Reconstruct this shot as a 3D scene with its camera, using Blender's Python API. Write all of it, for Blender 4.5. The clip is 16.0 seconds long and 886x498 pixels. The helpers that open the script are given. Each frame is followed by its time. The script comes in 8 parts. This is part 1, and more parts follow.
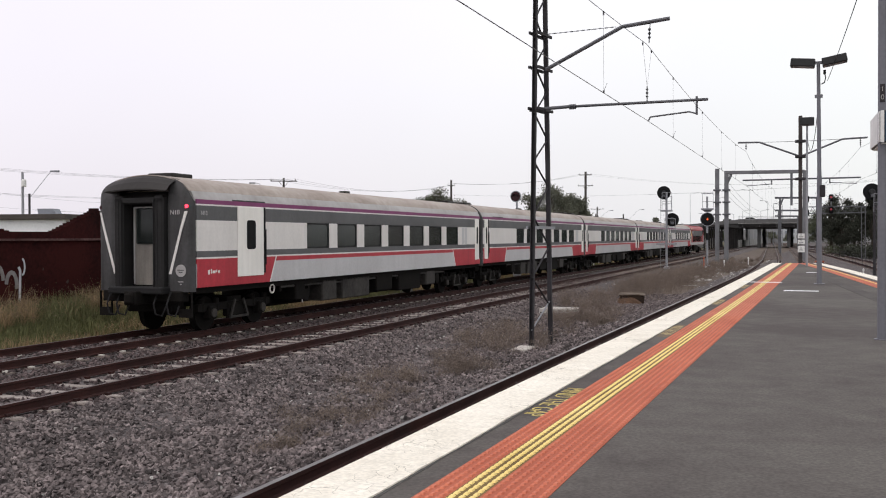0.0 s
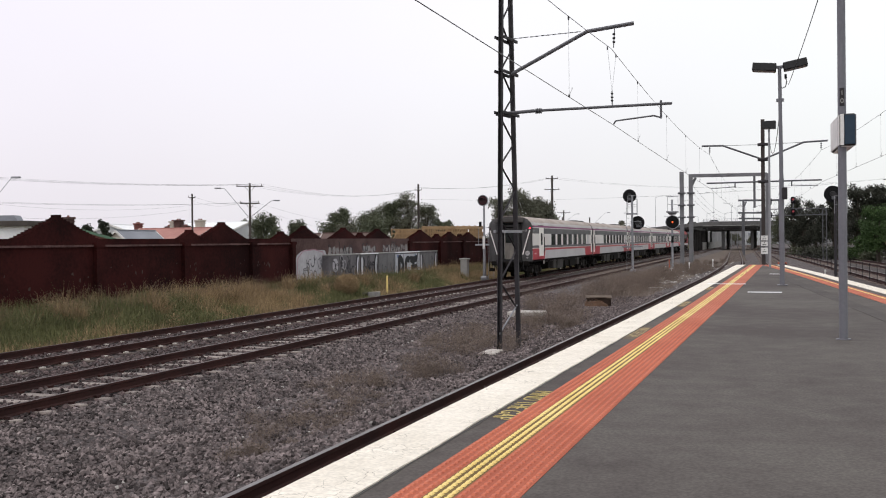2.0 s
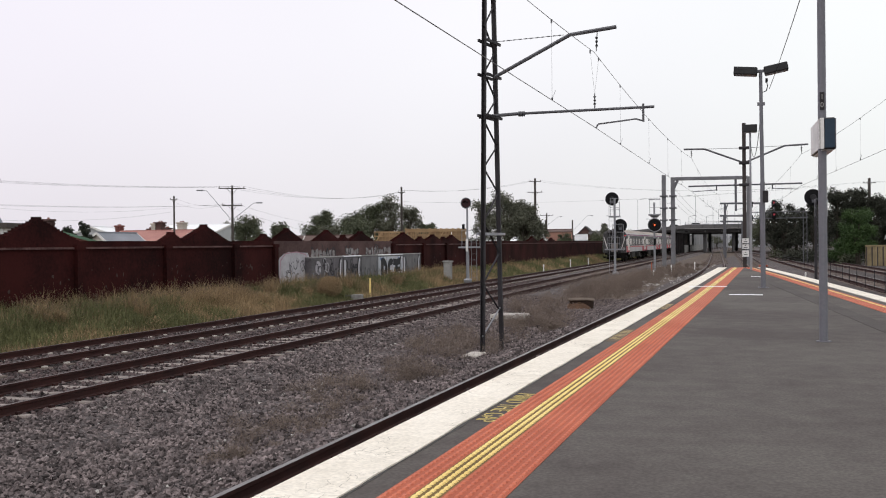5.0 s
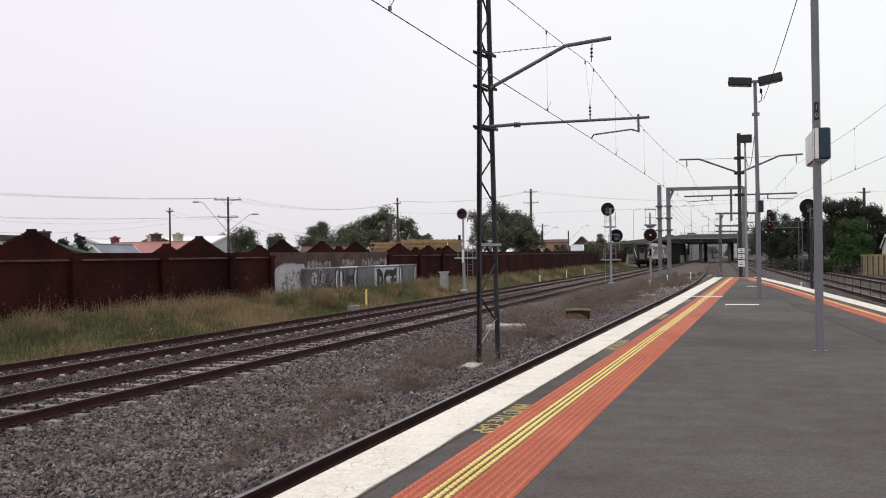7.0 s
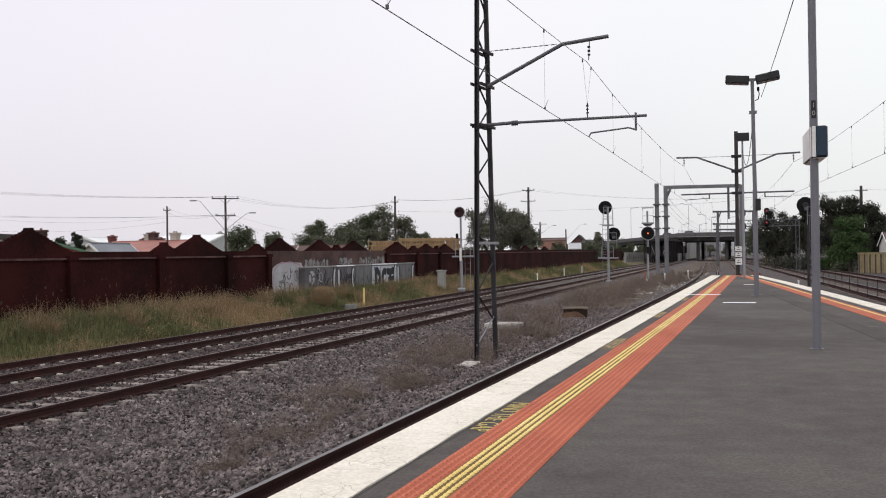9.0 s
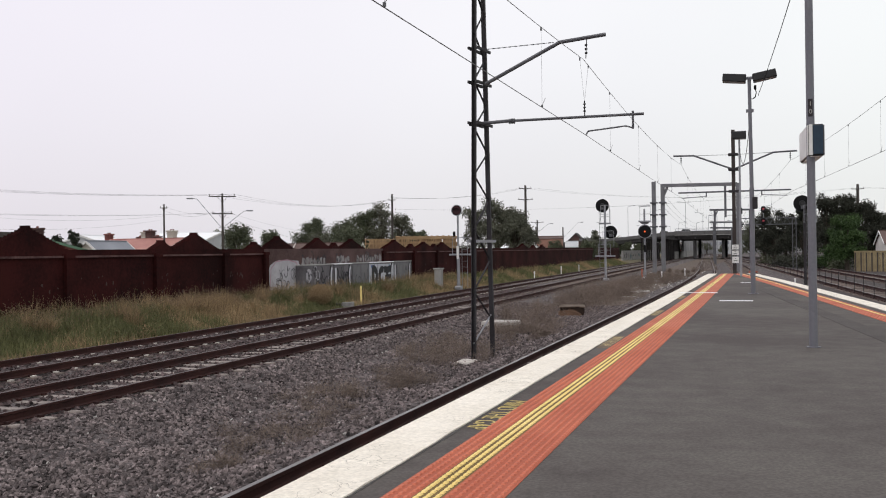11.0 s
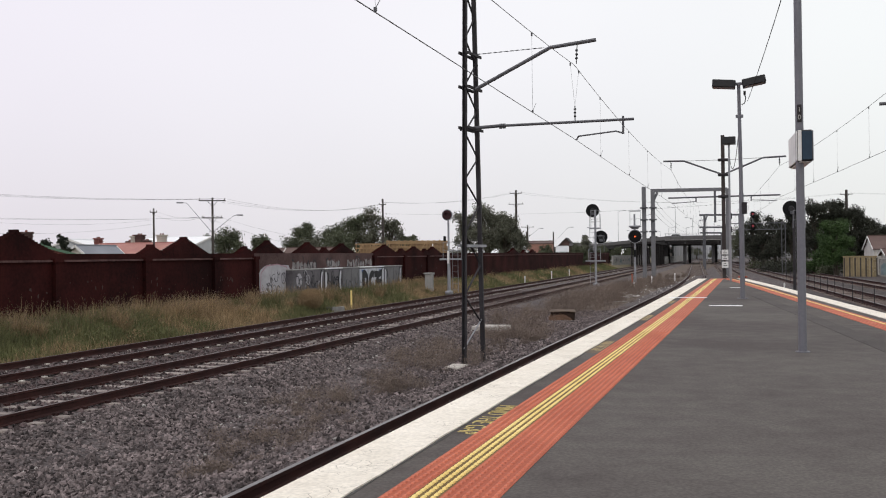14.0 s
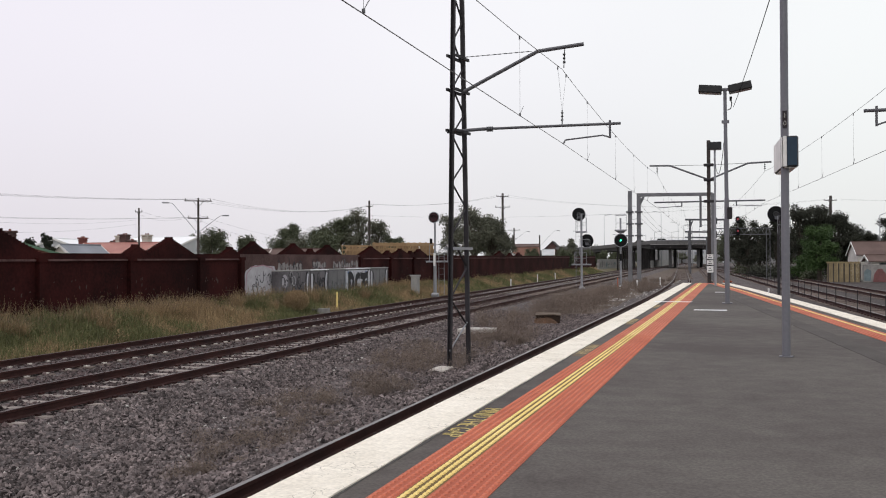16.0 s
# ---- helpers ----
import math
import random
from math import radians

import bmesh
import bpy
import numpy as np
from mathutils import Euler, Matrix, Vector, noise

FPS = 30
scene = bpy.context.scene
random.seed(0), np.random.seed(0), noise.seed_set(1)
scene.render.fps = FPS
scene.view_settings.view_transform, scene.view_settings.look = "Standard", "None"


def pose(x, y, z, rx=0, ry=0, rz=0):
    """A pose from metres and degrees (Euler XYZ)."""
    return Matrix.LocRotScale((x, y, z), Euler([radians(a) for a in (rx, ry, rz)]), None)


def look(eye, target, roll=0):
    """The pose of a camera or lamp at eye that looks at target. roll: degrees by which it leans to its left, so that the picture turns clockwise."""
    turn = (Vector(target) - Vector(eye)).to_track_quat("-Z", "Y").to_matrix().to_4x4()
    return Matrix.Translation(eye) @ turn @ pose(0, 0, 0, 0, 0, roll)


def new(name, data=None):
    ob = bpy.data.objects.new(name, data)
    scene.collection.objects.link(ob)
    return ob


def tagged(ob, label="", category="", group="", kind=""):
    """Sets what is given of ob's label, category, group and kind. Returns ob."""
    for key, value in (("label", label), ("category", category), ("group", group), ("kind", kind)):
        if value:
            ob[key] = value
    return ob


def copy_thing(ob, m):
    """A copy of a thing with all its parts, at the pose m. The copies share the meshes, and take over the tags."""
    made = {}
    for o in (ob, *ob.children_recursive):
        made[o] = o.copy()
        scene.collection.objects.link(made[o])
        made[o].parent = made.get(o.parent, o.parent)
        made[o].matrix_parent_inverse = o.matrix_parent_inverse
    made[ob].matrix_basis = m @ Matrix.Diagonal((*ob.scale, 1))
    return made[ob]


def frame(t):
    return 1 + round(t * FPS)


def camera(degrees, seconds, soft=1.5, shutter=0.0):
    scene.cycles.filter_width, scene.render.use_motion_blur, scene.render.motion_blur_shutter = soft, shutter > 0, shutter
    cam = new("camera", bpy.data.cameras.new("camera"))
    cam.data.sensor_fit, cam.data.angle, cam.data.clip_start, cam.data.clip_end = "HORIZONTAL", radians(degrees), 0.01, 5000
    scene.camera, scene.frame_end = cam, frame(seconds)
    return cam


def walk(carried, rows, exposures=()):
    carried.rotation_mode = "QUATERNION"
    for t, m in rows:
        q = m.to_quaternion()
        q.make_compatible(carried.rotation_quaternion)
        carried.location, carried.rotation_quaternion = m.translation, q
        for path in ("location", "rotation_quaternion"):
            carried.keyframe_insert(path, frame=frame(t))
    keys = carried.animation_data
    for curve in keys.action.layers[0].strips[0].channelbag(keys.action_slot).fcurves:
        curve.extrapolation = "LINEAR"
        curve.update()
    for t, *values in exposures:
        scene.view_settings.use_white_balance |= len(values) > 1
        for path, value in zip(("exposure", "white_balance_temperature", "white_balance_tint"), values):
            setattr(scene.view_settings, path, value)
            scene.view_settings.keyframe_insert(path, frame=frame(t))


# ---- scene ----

# ---- camera ----
EYE = 2.45            # eye above the rail heads
cam = camera(51.10, 16.0, soft=1.06)
walk(cam, [
    (0, pose(0, 0, EYE, 89.294, 0.227, 22.524)),
    (0.5, pose(0, 0, EYE, 89.385, 0.312, 21.991)),
    (1, pose(0, 0, EYE, 89.488, 0.447, 21.506)),
    (1.5, pose(0, 0, EYE, 89.501, 0.541, 20.995)),
    (2, pose(0, 0, EYE, 89.545, 0.625, 20.515)),
    (2.5, pose(0, 0, EYE, 89.603, 0.450, 20.127)),
    (3, pose(0, 0, EYE, 89.658, 0.564, 19.749)),
    (3.5, pose(0, 0, EYE, 89.646, 0.633, 19.581)),
    (4, pose(0, 0, EYE, 89.615, 0.578, 19.507)),
    (6.5, pose(0, 0, EYE, 90.177, 0.679, 19.281)),
    (7, pose(0, 0, EYE, 90.359, 0.760, 19.232)),
    (7.5, pose(0, 0, EYE, 90.284, 0.512, 19.210)),
    (8, pose(0, 0, EYE, 90.273, 0.670, 19.117)),
    (8.5, pose(0, 0, EYE, 90.275, 0.732, 19.095)),
    (9, pose(0, 0, EYE, 90.260, 0.822, 19.082)),
    (11.5, pose(0, 0, EYE, 90.125, 0.754, 18.812)),
    (12, pose(0, 0, EYE, 90.201, 0.745, 18.680)),
    (12.5, pose(0, 0, EYE, 90.310, 0.721, 18.514)),
    (13, pose(0, 0, EYE, 90.361, 0.483, 18.377)),
    (13.5, pose(0, 0, EYE, 90.378, 0.570, 18.390)),
    (14, pose(0, 0, EYE, 90.417, 0.716, 18.317)),
    (14.5, pose(0, 0, EYE, 90.432, 0.743, 18.253)),
    (15, pose(0, 0, EYE, 90.388, 0.517, 18.034)),
    (15.5, pose(0, 0, EYE, 90.455, 0.403, 17.819)),
    (16, pose(0, 0, EYE, 90.559, 0.250, 17.468)),
], exposures=[(0, 0.11), (1, 0.11), (2, 0.09), (3, 0.07), (4, 0.06), (6.5, 0.02), (16, -0.02)])

# ---- light: bright overcast ----
world = bpy.data.worlds.new("overcast_sky")
scene.world = world
world.use_nodes = True
wn, wl = world.node_tree.nodes, world.node_tree.links
wn.clear()
w_out = wn.new("ShaderNodeOutputWorld")
w_bg = wn.new("ShaderNodeBackground")
w_sky = wn.new("ShaderNodeTexSky")
w_sky.sky_type, w_sky.sun_disc = "NISHITA", False
w_sky.sun_elevation, w_sky.sun_rotation = radians(58), radians(200)
w_sky.dust_density, w_sky.air_density = 4.0, 1.0
w_scale = wn.new("ShaderNodeVectorMath")
w_scale.operation = "SCALE"
w_scale.inputs["Scale"].default_value = 0.10
w_mix = wn.new("ShaderNodeMix")
w_mix.data_type = "RGBA"
w_mix.inputs["Factor"].default_value = 0.86          # cloud cover over the clear sky
w_cloud = wn.new("ShaderNodeTexNoise")
w_cloud.inputs["Scale"].default_value, w_cloud.inputs["Detail"].default_value = 1.3, 4.0
w_ramp = wn.new("ShaderNodeValToRGB")
w_ramp.color_ramp.elements[0].position, w_ramp.color_ramp.elements[0].color = 0.3, (0.945, 0.918, 0.955, 1)
w_ramp.color_ramp.elements[1].position, w_ramp.color_ramp.elements[1].color = 0.7, (1.04, 1.015, 1.042, 1)
wl.new(w_cloud.outputs["Fac"], w_ramp.inputs["Fac"])
wl.new(w_sky.outputs["Color"], w_scale.inputs[0])
wl.new(w_scale.outputs["Vector"], w_mix.inputs["A"])
wl.new(w_ramp.outputs["Color"], w_mix.inputs["B"])
# the cloud sheet is greyer towards the horizon and brighter overhead
w_tc, w_sep, w_map, w_mul = wn.new("ShaderNodeTexCoord"), wn.new("ShaderNodeSeparateXYZ"), wn.new("ShaderNodeMapRange"), wn.new("ShaderNodeVectorMath")
w_map.interpolation_type = "SMOOTHSTEP"
w_map.inputs["From Min"].default_value, w_map.inputs["From Max"].default_value = -0.02, 0.26
w_map.inputs["To Min"].default_value, w_map.inputs["To Max"].default_value = 0.94, 1.09
w_mul.operation = "SCALE"
wl.new(w_tc.outputs["Generated"], w_sep.inputs["Vector"])
wl.new(w_sep.outputs["Z"], w_map.inputs["Value"])
wl.new(w_mix.outputs["Result"], w_mul.inputs[0])
wl.new(w_map.outputs["Result"], w_mul.inputs["Scale"])
# faint lilac in the west, neutral in the east
w_side, w_tint, w_tm = wn.new("ShaderNodeMapRange"), wn.new("ShaderNodeMix"), wn.new("ShaderNodeMix")
w_side.inputs["From Min"].default_value, w_side.inputs["From Max"].default_value = -0.7, 0.1
wl.new(w_sep.outputs["X"], w_side.inputs["Value"])
w_tint.data_type = w_tm.data_type = "RGBA"
w_tint.inputs["A"].default_value, w_tint.inputs["B"].default_value = (0.945, 0.922, 0.962, 1), (0.975, 1.010, 0.975, 1)
w_tm.blend_type = "MULTIPLY"
w_tm.inputs["Factor"].default_value = 1.0
wl.new(w_side.outputs["Result"], w_tint.inputs["Factor"])
wl.new(w_mul.outputs["Vector"], w_tm.inputs["A"])
wl.new(w_tint.outputs["Result"], w_tm.inputs["B"])
wl.new(w_tm.outputs["Result"], w_bg.inputs["Color"])
w_bg.inputs["Strength"].default_value = 1.0
wl.new(w_bg.outputs["Background"], w_out.inputs["Surface"])
sun_data = bpy.data.lights.new("sun", "SUN")
sun_data.energy, sun_data.angle, sun_data.color = 0.8, radians(30), (1.0, 0.97, 0.93)
sun = new("sun", sun_data)
sun.matrix_world = look((0, 0, 0), (0.18, 0.5, -0.85))

# ---- helpers ----
def mat(name, col, col2=None, rough=0.8, metal=0.0, s1=1.5, s2=25.0, bump=0.15, dist=0.01, mixf=0.5, island=0.0, rand=0.0, spec=0.3, sharp=1.0, grain=0.0, gs=110.0, streak=0.0):
    """A two-scale procedural surface: col and col2 mixed by broad stains and fine grain."""
    m = bpy.data.materials.new(name)
    m.use_nodes = True
    n, l = m.node_tree.nodes, m.node_tree.links
    b = n["Principled BSDF"]
    b.inputs["Metallic"].default_value = metal
    b.inputs["Specular IOR Level"].default_value = spec
    col2 = col2 or tuple(c * 0.75 for c in col)
    tc = n.new("ShaderNodeTexCoord")
    broad, fine = n.new("ShaderNodeTexNoise"), n.new("ShaderNodeTexNoise")
    broad.inputs["Scale"].default_value, broad.inputs["Detail"].default_value = s1, 5
    fine.inputs["Scale"].default_value, fine.inputs["Detail"].default_value = s2, 3
    for t in (broad, fine):
        l.new(tc.outputs["Object"], t.inputs["Vector"])
    add = n.new("ShaderNodeMath")
    add.operation = "MULTIPLY_ADD"
    l.new(fine.outputs["Fac"], add.inputs[0])
    add.inputs[1].default_value = 0.6
    l.new(broad.outputs["Fac"], add.inputs[2])
    ramp = n.new("ShaderNodeMapRange")
    mid = 0.8 - (mixf - 0.5) * 0.4
    ramp.inputs["From Min"].default_value, ramp.inputs["From Max"].default_value = mid - 0.25 / sharp, mid + 0.25 / sharp
    l.new(add.outputs[0], ramp.inputs["Value"])
    mix = n.new("ShaderNodeMix")
    mix.data_type = "RGBA"
    mix.inputs["A"].default_value, mix.inputs["B"].default_value = (*col, 1), (*col2, 1)
    l.new(ramp.outputs["Result"], mix.inputs["Factor"])
    out = mix.outputs["Result"]
    if island or rand:
        hsv = n.new("ShaderNodeHueSaturation")
        src = n.new("ShaderNodeNewGeometry") if island else n.new("ShaderNodeObjectInfo")
        val = n.new("ShaderNodeMapRange")
        k = island or rand
        val.inputs["To Min"].default_value, val.inputs["To Max"].default_value = 1 - k, 1 + k
        l.new(src.outputs["Random Per Island" if island else "Random"], val.inputs["Value"])
        l.new(val.outputs["Result"], hsv.inputs["Value"])
        l.new(out, hsv.inputs["Color"])
        out = hsv.outputs["Color"]
    if grain:                                                        # fine speckle of the aggregate
        sp, sm, gm = n.new("ShaderNodeTexNoise"), n.new("ShaderNodeMapRange"), n.new("ShaderNodeMix")
        sp.inputs["Scale"].default_value, sp.inputs["Detail"].default_value = gs, 2
        l.new(tc.outputs["Object"], sp.inputs["Vector"])
        sm.inputs["From Min"].default_value, sm.inputs["From Max"].default_value = 0.32, 0.68
        sm.inputs["To Min"].default_value, sm.inputs["To Max"].default_value = 1 - grain, 1 + grain
        l.new(sp.outputs["Fac"], sm.inputs["Value"])
        gm.data_type, gm.blend_type = "RGBA", "MULTIPLY"
        gm.inputs["Factor"].default_value = 1.0
        l.new(out, gm.inputs["A"])
        l.new(sm.outputs["Result"], gm.inputs["B"])
        out = gm.outputs["Result"]
    if streak:                                                       # rain-washed grime running down
        mp, sn, sr, gm = n.new("ShaderNodeMapping"), n.new("ShaderNodeTexNoise"), n.new("ShaderNodeMapRange"), n.new("ShaderNodeMix")
        mp.inputs["Scale"].default_value = (5.0, 5.0, 0.5)
        sn.inputs["Scale"].default_value, sn.inputs["Detail"].default_value = 1.0, 5
        l.new(tc.outputs["Object"], mp.inputs["Vector"])
        l.new(mp.outputs["Vector"], sn.inputs["Vector"])
        sr.inputs["From Min"].default_value, sr.inputs["From Max"].default_value = 0.34, 0.62
        sr.inputs["To Min"].default_value, sr.inputs["To Max"].default_value = 1 - streak, 1.0
        l.new(sn.outputs["Fac"], sr.inputs["Value"])
        gm.data_type, gm.blend_type = "RGBA", "MULTIPLY"
        gm.inputs["Factor"].default_value = 1.0
        l.new(out, gm.inputs["A"])
        l.new(sr.outputs["Result"], gm.inputs["B"])
        out = gm.outputs["Result"]
    l.new(out, b.inputs["Base Color"])
    r2 = n.new("ShaderNodeMapRange")
    r2.inputs["To Min"].default_value, r2.inputs["To Max"].default_value = max(0.02, rough - 0.12), min(1, rough + 0.12)
    l.new(broad.outputs["Fac"], r2.inputs["Value"])
    l.new(r2.outputs["Result"], b.inputs["Roughness"])
    if bump:
        bp = n.new("ShaderNodeBump")
        bp.inputs["Strength"].default_value, bp.inputs["Distance"].default_value = bump, dist
        l.new(fine.outputs["Fac"], bp.inputs["Height"])
        l.new(bp.outputs["Normal"], b.inputs["Normal"])
    return m


def glow(name, col, strength):
    m = bpy.data.materials.new(name)
    m.use_nodes = True
    b = m.node_tree.nodes["Principled BSDF"]
    b.inputs["Base Color"].default_value = (*[c * 0.5 for c in col], 1)
    b.inputs["Emission Color"].default_value = (*col, 1)
    b.inputs["Emission Strength"].default_value = strength
    return m


def link(name, bm, materials, parent=None, label="", smooth=False):
    me = bpy.data.meshes.new(name)
    bm.to_mesh(me)
    bm.free()
    return link_mesh(name, me, materials, parent, label, smooth)


def link_mesh(name, me, materials, parent=None, label="", smooth=False):
    ob = new(name, me)
    if not isinstance(materials, (list, tuple)):
        materials = [materials]
    if not me.materials:
        for m in materials:
            me.materials.append(m)
    if smooth:
        me.shade_smooth()
    if parent is not None:
        ob.parent = parent
    if label:
        ob["label"] = label
    return ob


def part(name, bm, material, parent, label="", smooth=False):
    return link(name, bm, material, parent, label, smooth)


def thing(name, x, y, z, label, category, group="", kind="", rz=0.0):
    ob = new(name)
    ob.empty_display_size = 0.2
    ob.matrix_world = pose(x, y, z, 0, 0, rz)
    return tagged(ob, label, category, group, kind)


def BM():
    return bmesh.new()


def box(bm, c, s, rz=0.0, mi=0, ry=0.0, rx=0.0, bevel=0.0):
    """A box of size s round c."""
    m = pose(*c, rx, ry, rz) @ Matrix.Diagonal((*s, 1))
    r = bmesh.ops.create_cube(bm, size=1, matrix=m)
    fs = {f for v in r["verts"] for f in v.link_faces}
    for f in fs:
        f.material_index = mi
    if bevel:
        es = {e for f in fs for e in f.edges}
        rr = bmesh.ops.bevel(bm, geom=list(es), offset=bevel, segments=1, affect="EDGES")
        for f in rr["faces"]:
            f.material_index = mi
    return r["verts"]


def rod(bm, a, b, r0, r1=None, seg=8, mi=0, caps=True):
    """A round bar from a to b."""
    a, b = Vector(a), Vector(b)
    r1 = r0 if r1 is None else r1
    d = b - a
    m = Matrix.Translation((a + b) / 2) @ d.to_track_quat("Z", "Y").to_matrix().to_4x4()
    r = bmesh.ops.create_cone(bm, cap_ends=caps, segments=seg, radius1=r0, radius2=r1, depth=d.length, matrix=m)
    for f in {f for v in r["verts"] for f in v.link_faces}:
        f.material_index = mi


def bar(bm, a, b, w, h, mi=0):
    """A square bar of w x h from a to b."""
    a, b = Vector(a), Vector(b)
    d = b - a
    m = Matrix.Translation((a + b) / 2) @ d.to_track_quat("Z", "Y").to_matrix().to_4x4() @ Matrix.Diagonal((w, h, d.length, 1))
    r = bmesh.ops.create_cube(bm, size=1, matrix=m)
    for f in {f for v in r["verts"] for f in v.link_faces}:
        f.material_index = mi


def poly(bm, pts, d, mi=0):
    """A flat outline pts (3D) given the thickness vector d."""
    vs = [bm.verts.new(p) for p in pts]
    ws = [bm.verts.new(Vector(p) + Vector(d)) for p in pts]
    fs = [bm.faces.new(vs), bm.faces.new(list(reversed(ws)))]
    k = len(vs)
    for i in range(k):
        fs.append(bm.faces.new((vs[(i + 1) % k], vs[i], ws[i], ws[(i + 1) % k])))
    for f in fs:
        f.material_index = mi
    bmesh.ops.recalc_face_normals(bm, faces=fs)


def disc_y(bm, c, r, t, seg=24, mi=0, r1=None):
    """A disc facing -y, of thickness t."""
    rod(bm, (c[0], c[1], c[2]), (c[0], c[1] + t, c[2]), r, r1, seg, mi)


def sweep(bm, profile, path, mi=0, close=True):
    """Sweep a profile of (side, up) along points of the plan."""
    rings = []
    for i, p in enumerate(path):
        a, b = Vector(path[max(i - 1, 0)]), Vector(path[min(i + 1, len(path) - 1)])
        t = (b - a).normalized()
        side = Vector((t.y, -t.x, 0)).normalized()
        rings.append([bm.verts.new(Vector(p) + side * u + Vector((0, 0, v))) for u, v in profile])
    k = len(profile)
    for r0, r1 in zip(rings, rings[1:]):
        for j in range(k if close else k - 1):
            f = bm.faces.new((r0[j], r0[(j + 1) % k], r1[(j + 1) % k], r1[j]))
            f.material_index = mi
    if close:
        bm.faces.new(rings[0])
        bm.faces.new(list(reversed(rings[-1])))
    bmesh.ops.recalc_face_normals(bm, faces=bm.faces[:])


def tube(bm, pts, r, seg=5, mi=0):
    """One continuous round strand through pts."""
    pts = [Vector(p) for p in pts]
    rings = []
    for i, p in enumerate(pts):
        d = (pts[min(i + 1, len(pts) - 1)] - pts[max(i - 1, 0)]).normalized()
        u = d.cross(Vector((0.3, 0.2, 0.93))).normalized()
        v = d.cross(u)
        rings.append([bm.verts.new(p + (u * math.cos(2 * math.pi * k / seg) + v * math.sin(2 * math.pi * k / seg)) * r) for k in range(seg)])
    for a, b in zip(rings, rings[1:]):
        for k in range(seg):
            bm.faces.new((a[k], a[(k + 1) % seg], b[(k + 1) % seg], b[k])).material_index = mi
    bm.faces.new(rings[0][::-1])
    bm.faces.new(rings[-1])


def wire(bm, a, b, sag, r, n=10):
    """A sagging strand from a to b."""
    a, b = Vector(a), Vector(b)
    tube(bm, [a.lerp(b, i / n) - Vector((0, 0, sag * 4 * (i / n) * (1 - i / n))) for i in range(n + 1)], r)


# ---- materials ----
M = {}
M["asphalt"] = mat("platform_asphalt", (0.098, 0.087, 0.080), (0.064, 0.053, 0.051), 0.9, s1=0.33, s2=3.0, bump=0.25, dist=0.006, sharp=1.5, grain=0.22, gs=45)
M["asphalt_new"] = mat("patched_asphalt", (0.074, 0.064, 0.060), (0.052, 0.045, 0.043), 0.9, s1=0.8, s2=10, bump=0.3, dist=0.006, grain=0.3, gs=70)
M["white_paint"] = mat("worn_white_paint", (0.84, 0.785, 0.70), (0.68, 0.625, 0.54), 0.8, s1=1.6, s2=14, bump=0.3, dist=0.006, grain=0.10, gs=38)
# cracked paint: hairline cracks and grime over the worn white
wp = M["white_paint"]
n, l = wp.node_tree.nodes, wp.node_tree.links
src = n["Principled BSDF"].inputs["Base Color"].links[0].from_socket
tcw, vo, nz = n.new("ShaderNodeTexCoord"), n.new("ShaderNodeTexVoronoi"), n.new("ShaderNodeTexNoise")
vo.feature = "DISTANCE_TO_EDGE"
vo.inputs["Scale"].default_value = 7.5
nz.inputs["Scale"].default_value, nz.inputs["Detail"].default_value = 1.7, 6
warp = n.new("ShaderNodeVectorMath")
warp.operation = "MULTIPLY_ADD"
l.new(tcw.outputs["Object"], nz.inputs["Vector"])
l.new(nz.outputs["Color"], warp.inputs[0])
warp.inputs[1].default_value = (0.5, 0.5, 0.5)
l.new(tcw.outputs["Object"], warp.inputs[2])
l.new(warp.outputs["Vector"], vo.inputs["Vector"])
thin, gate, mul, mx = n.new("ShaderNodeMapRange"), n.new("ShaderNodeMapRange"), n.new("ShaderNodeMath"), n.new("ShaderNodeMix")
thin.inputs["From Min"].default_value, thin.inputs["From Max"].default_value, thin.inputs["To Min"].default_value, thin.inputs["To Max"].default_value = 0.004, 0.022, 1, 0
gate.inputs["From Min"].default_value, gate.inputs["From Max"].default_value = 0.50, 0.58
mul.operation, mx.data_type = "MULTIPLY", "RGBA"
l.new(vo.outputs["Distance"], thin.inputs["Value"])
l.new(nz.outputs["Fac"], gate.inputs["Value"])
l.new(thin.outputs["Result"], mul.inputs[0])
l.new(gate.outputs["Result"], mul.inputs[1])
l.new(mul.outputs[0], mx.inputs["Factor"])
l.new(src, mx.inputs["A"])
mx.inputs["B"].default_value = (0.26, 0.23, 0.19, 1)
l.new(mx.outputs["Result"], n["Principled BSDF"].inputs["Base Color"])
M["line_white"] = mat("line_white_paint", (0.92, 0.92, 0.93), (0.78, 0.78, 0.8), 0.7)
M["tactile"] = mat("orange_tactile_tile", (0.44, 0.112, 0.060), (0.345, 0.088, 0.050), 0.75, s1=1.0, s2=30, bump=0.2)
M["tactile_rib"] = mat("orange_tactile_rib", (0.58, 0.178, 0.102), (0.46, 0.132, 0.080), 0.75, s1=1.0, s2=30, bump=0.2)
M["tactile_y"] = mat("yellow_tactile_tile", (0.90, 0.71, 0.30), (0.76, 0.57, 0.20), 0.75, s1=1.0, s2=30)
M["tactile_dim"] = mat("dark_yellow_tile", (0.20, 0.13, 0.042), (0.14, 0.092, 0.034), 0.8, s1=1.0, s2=30)
M["letter_y"] = mat("yellow_stencil_paint", (0.60, 0.49, 0.25), (0.34, 0.27, 0.15), 0.8, s1=8, s2=60)
M["letter_near"] = mat("bright_yellow_stencil", (0.70, 0.56, 0.20), (0.44, 0.35, 0.14), 0.8, s1=8, s2=60)
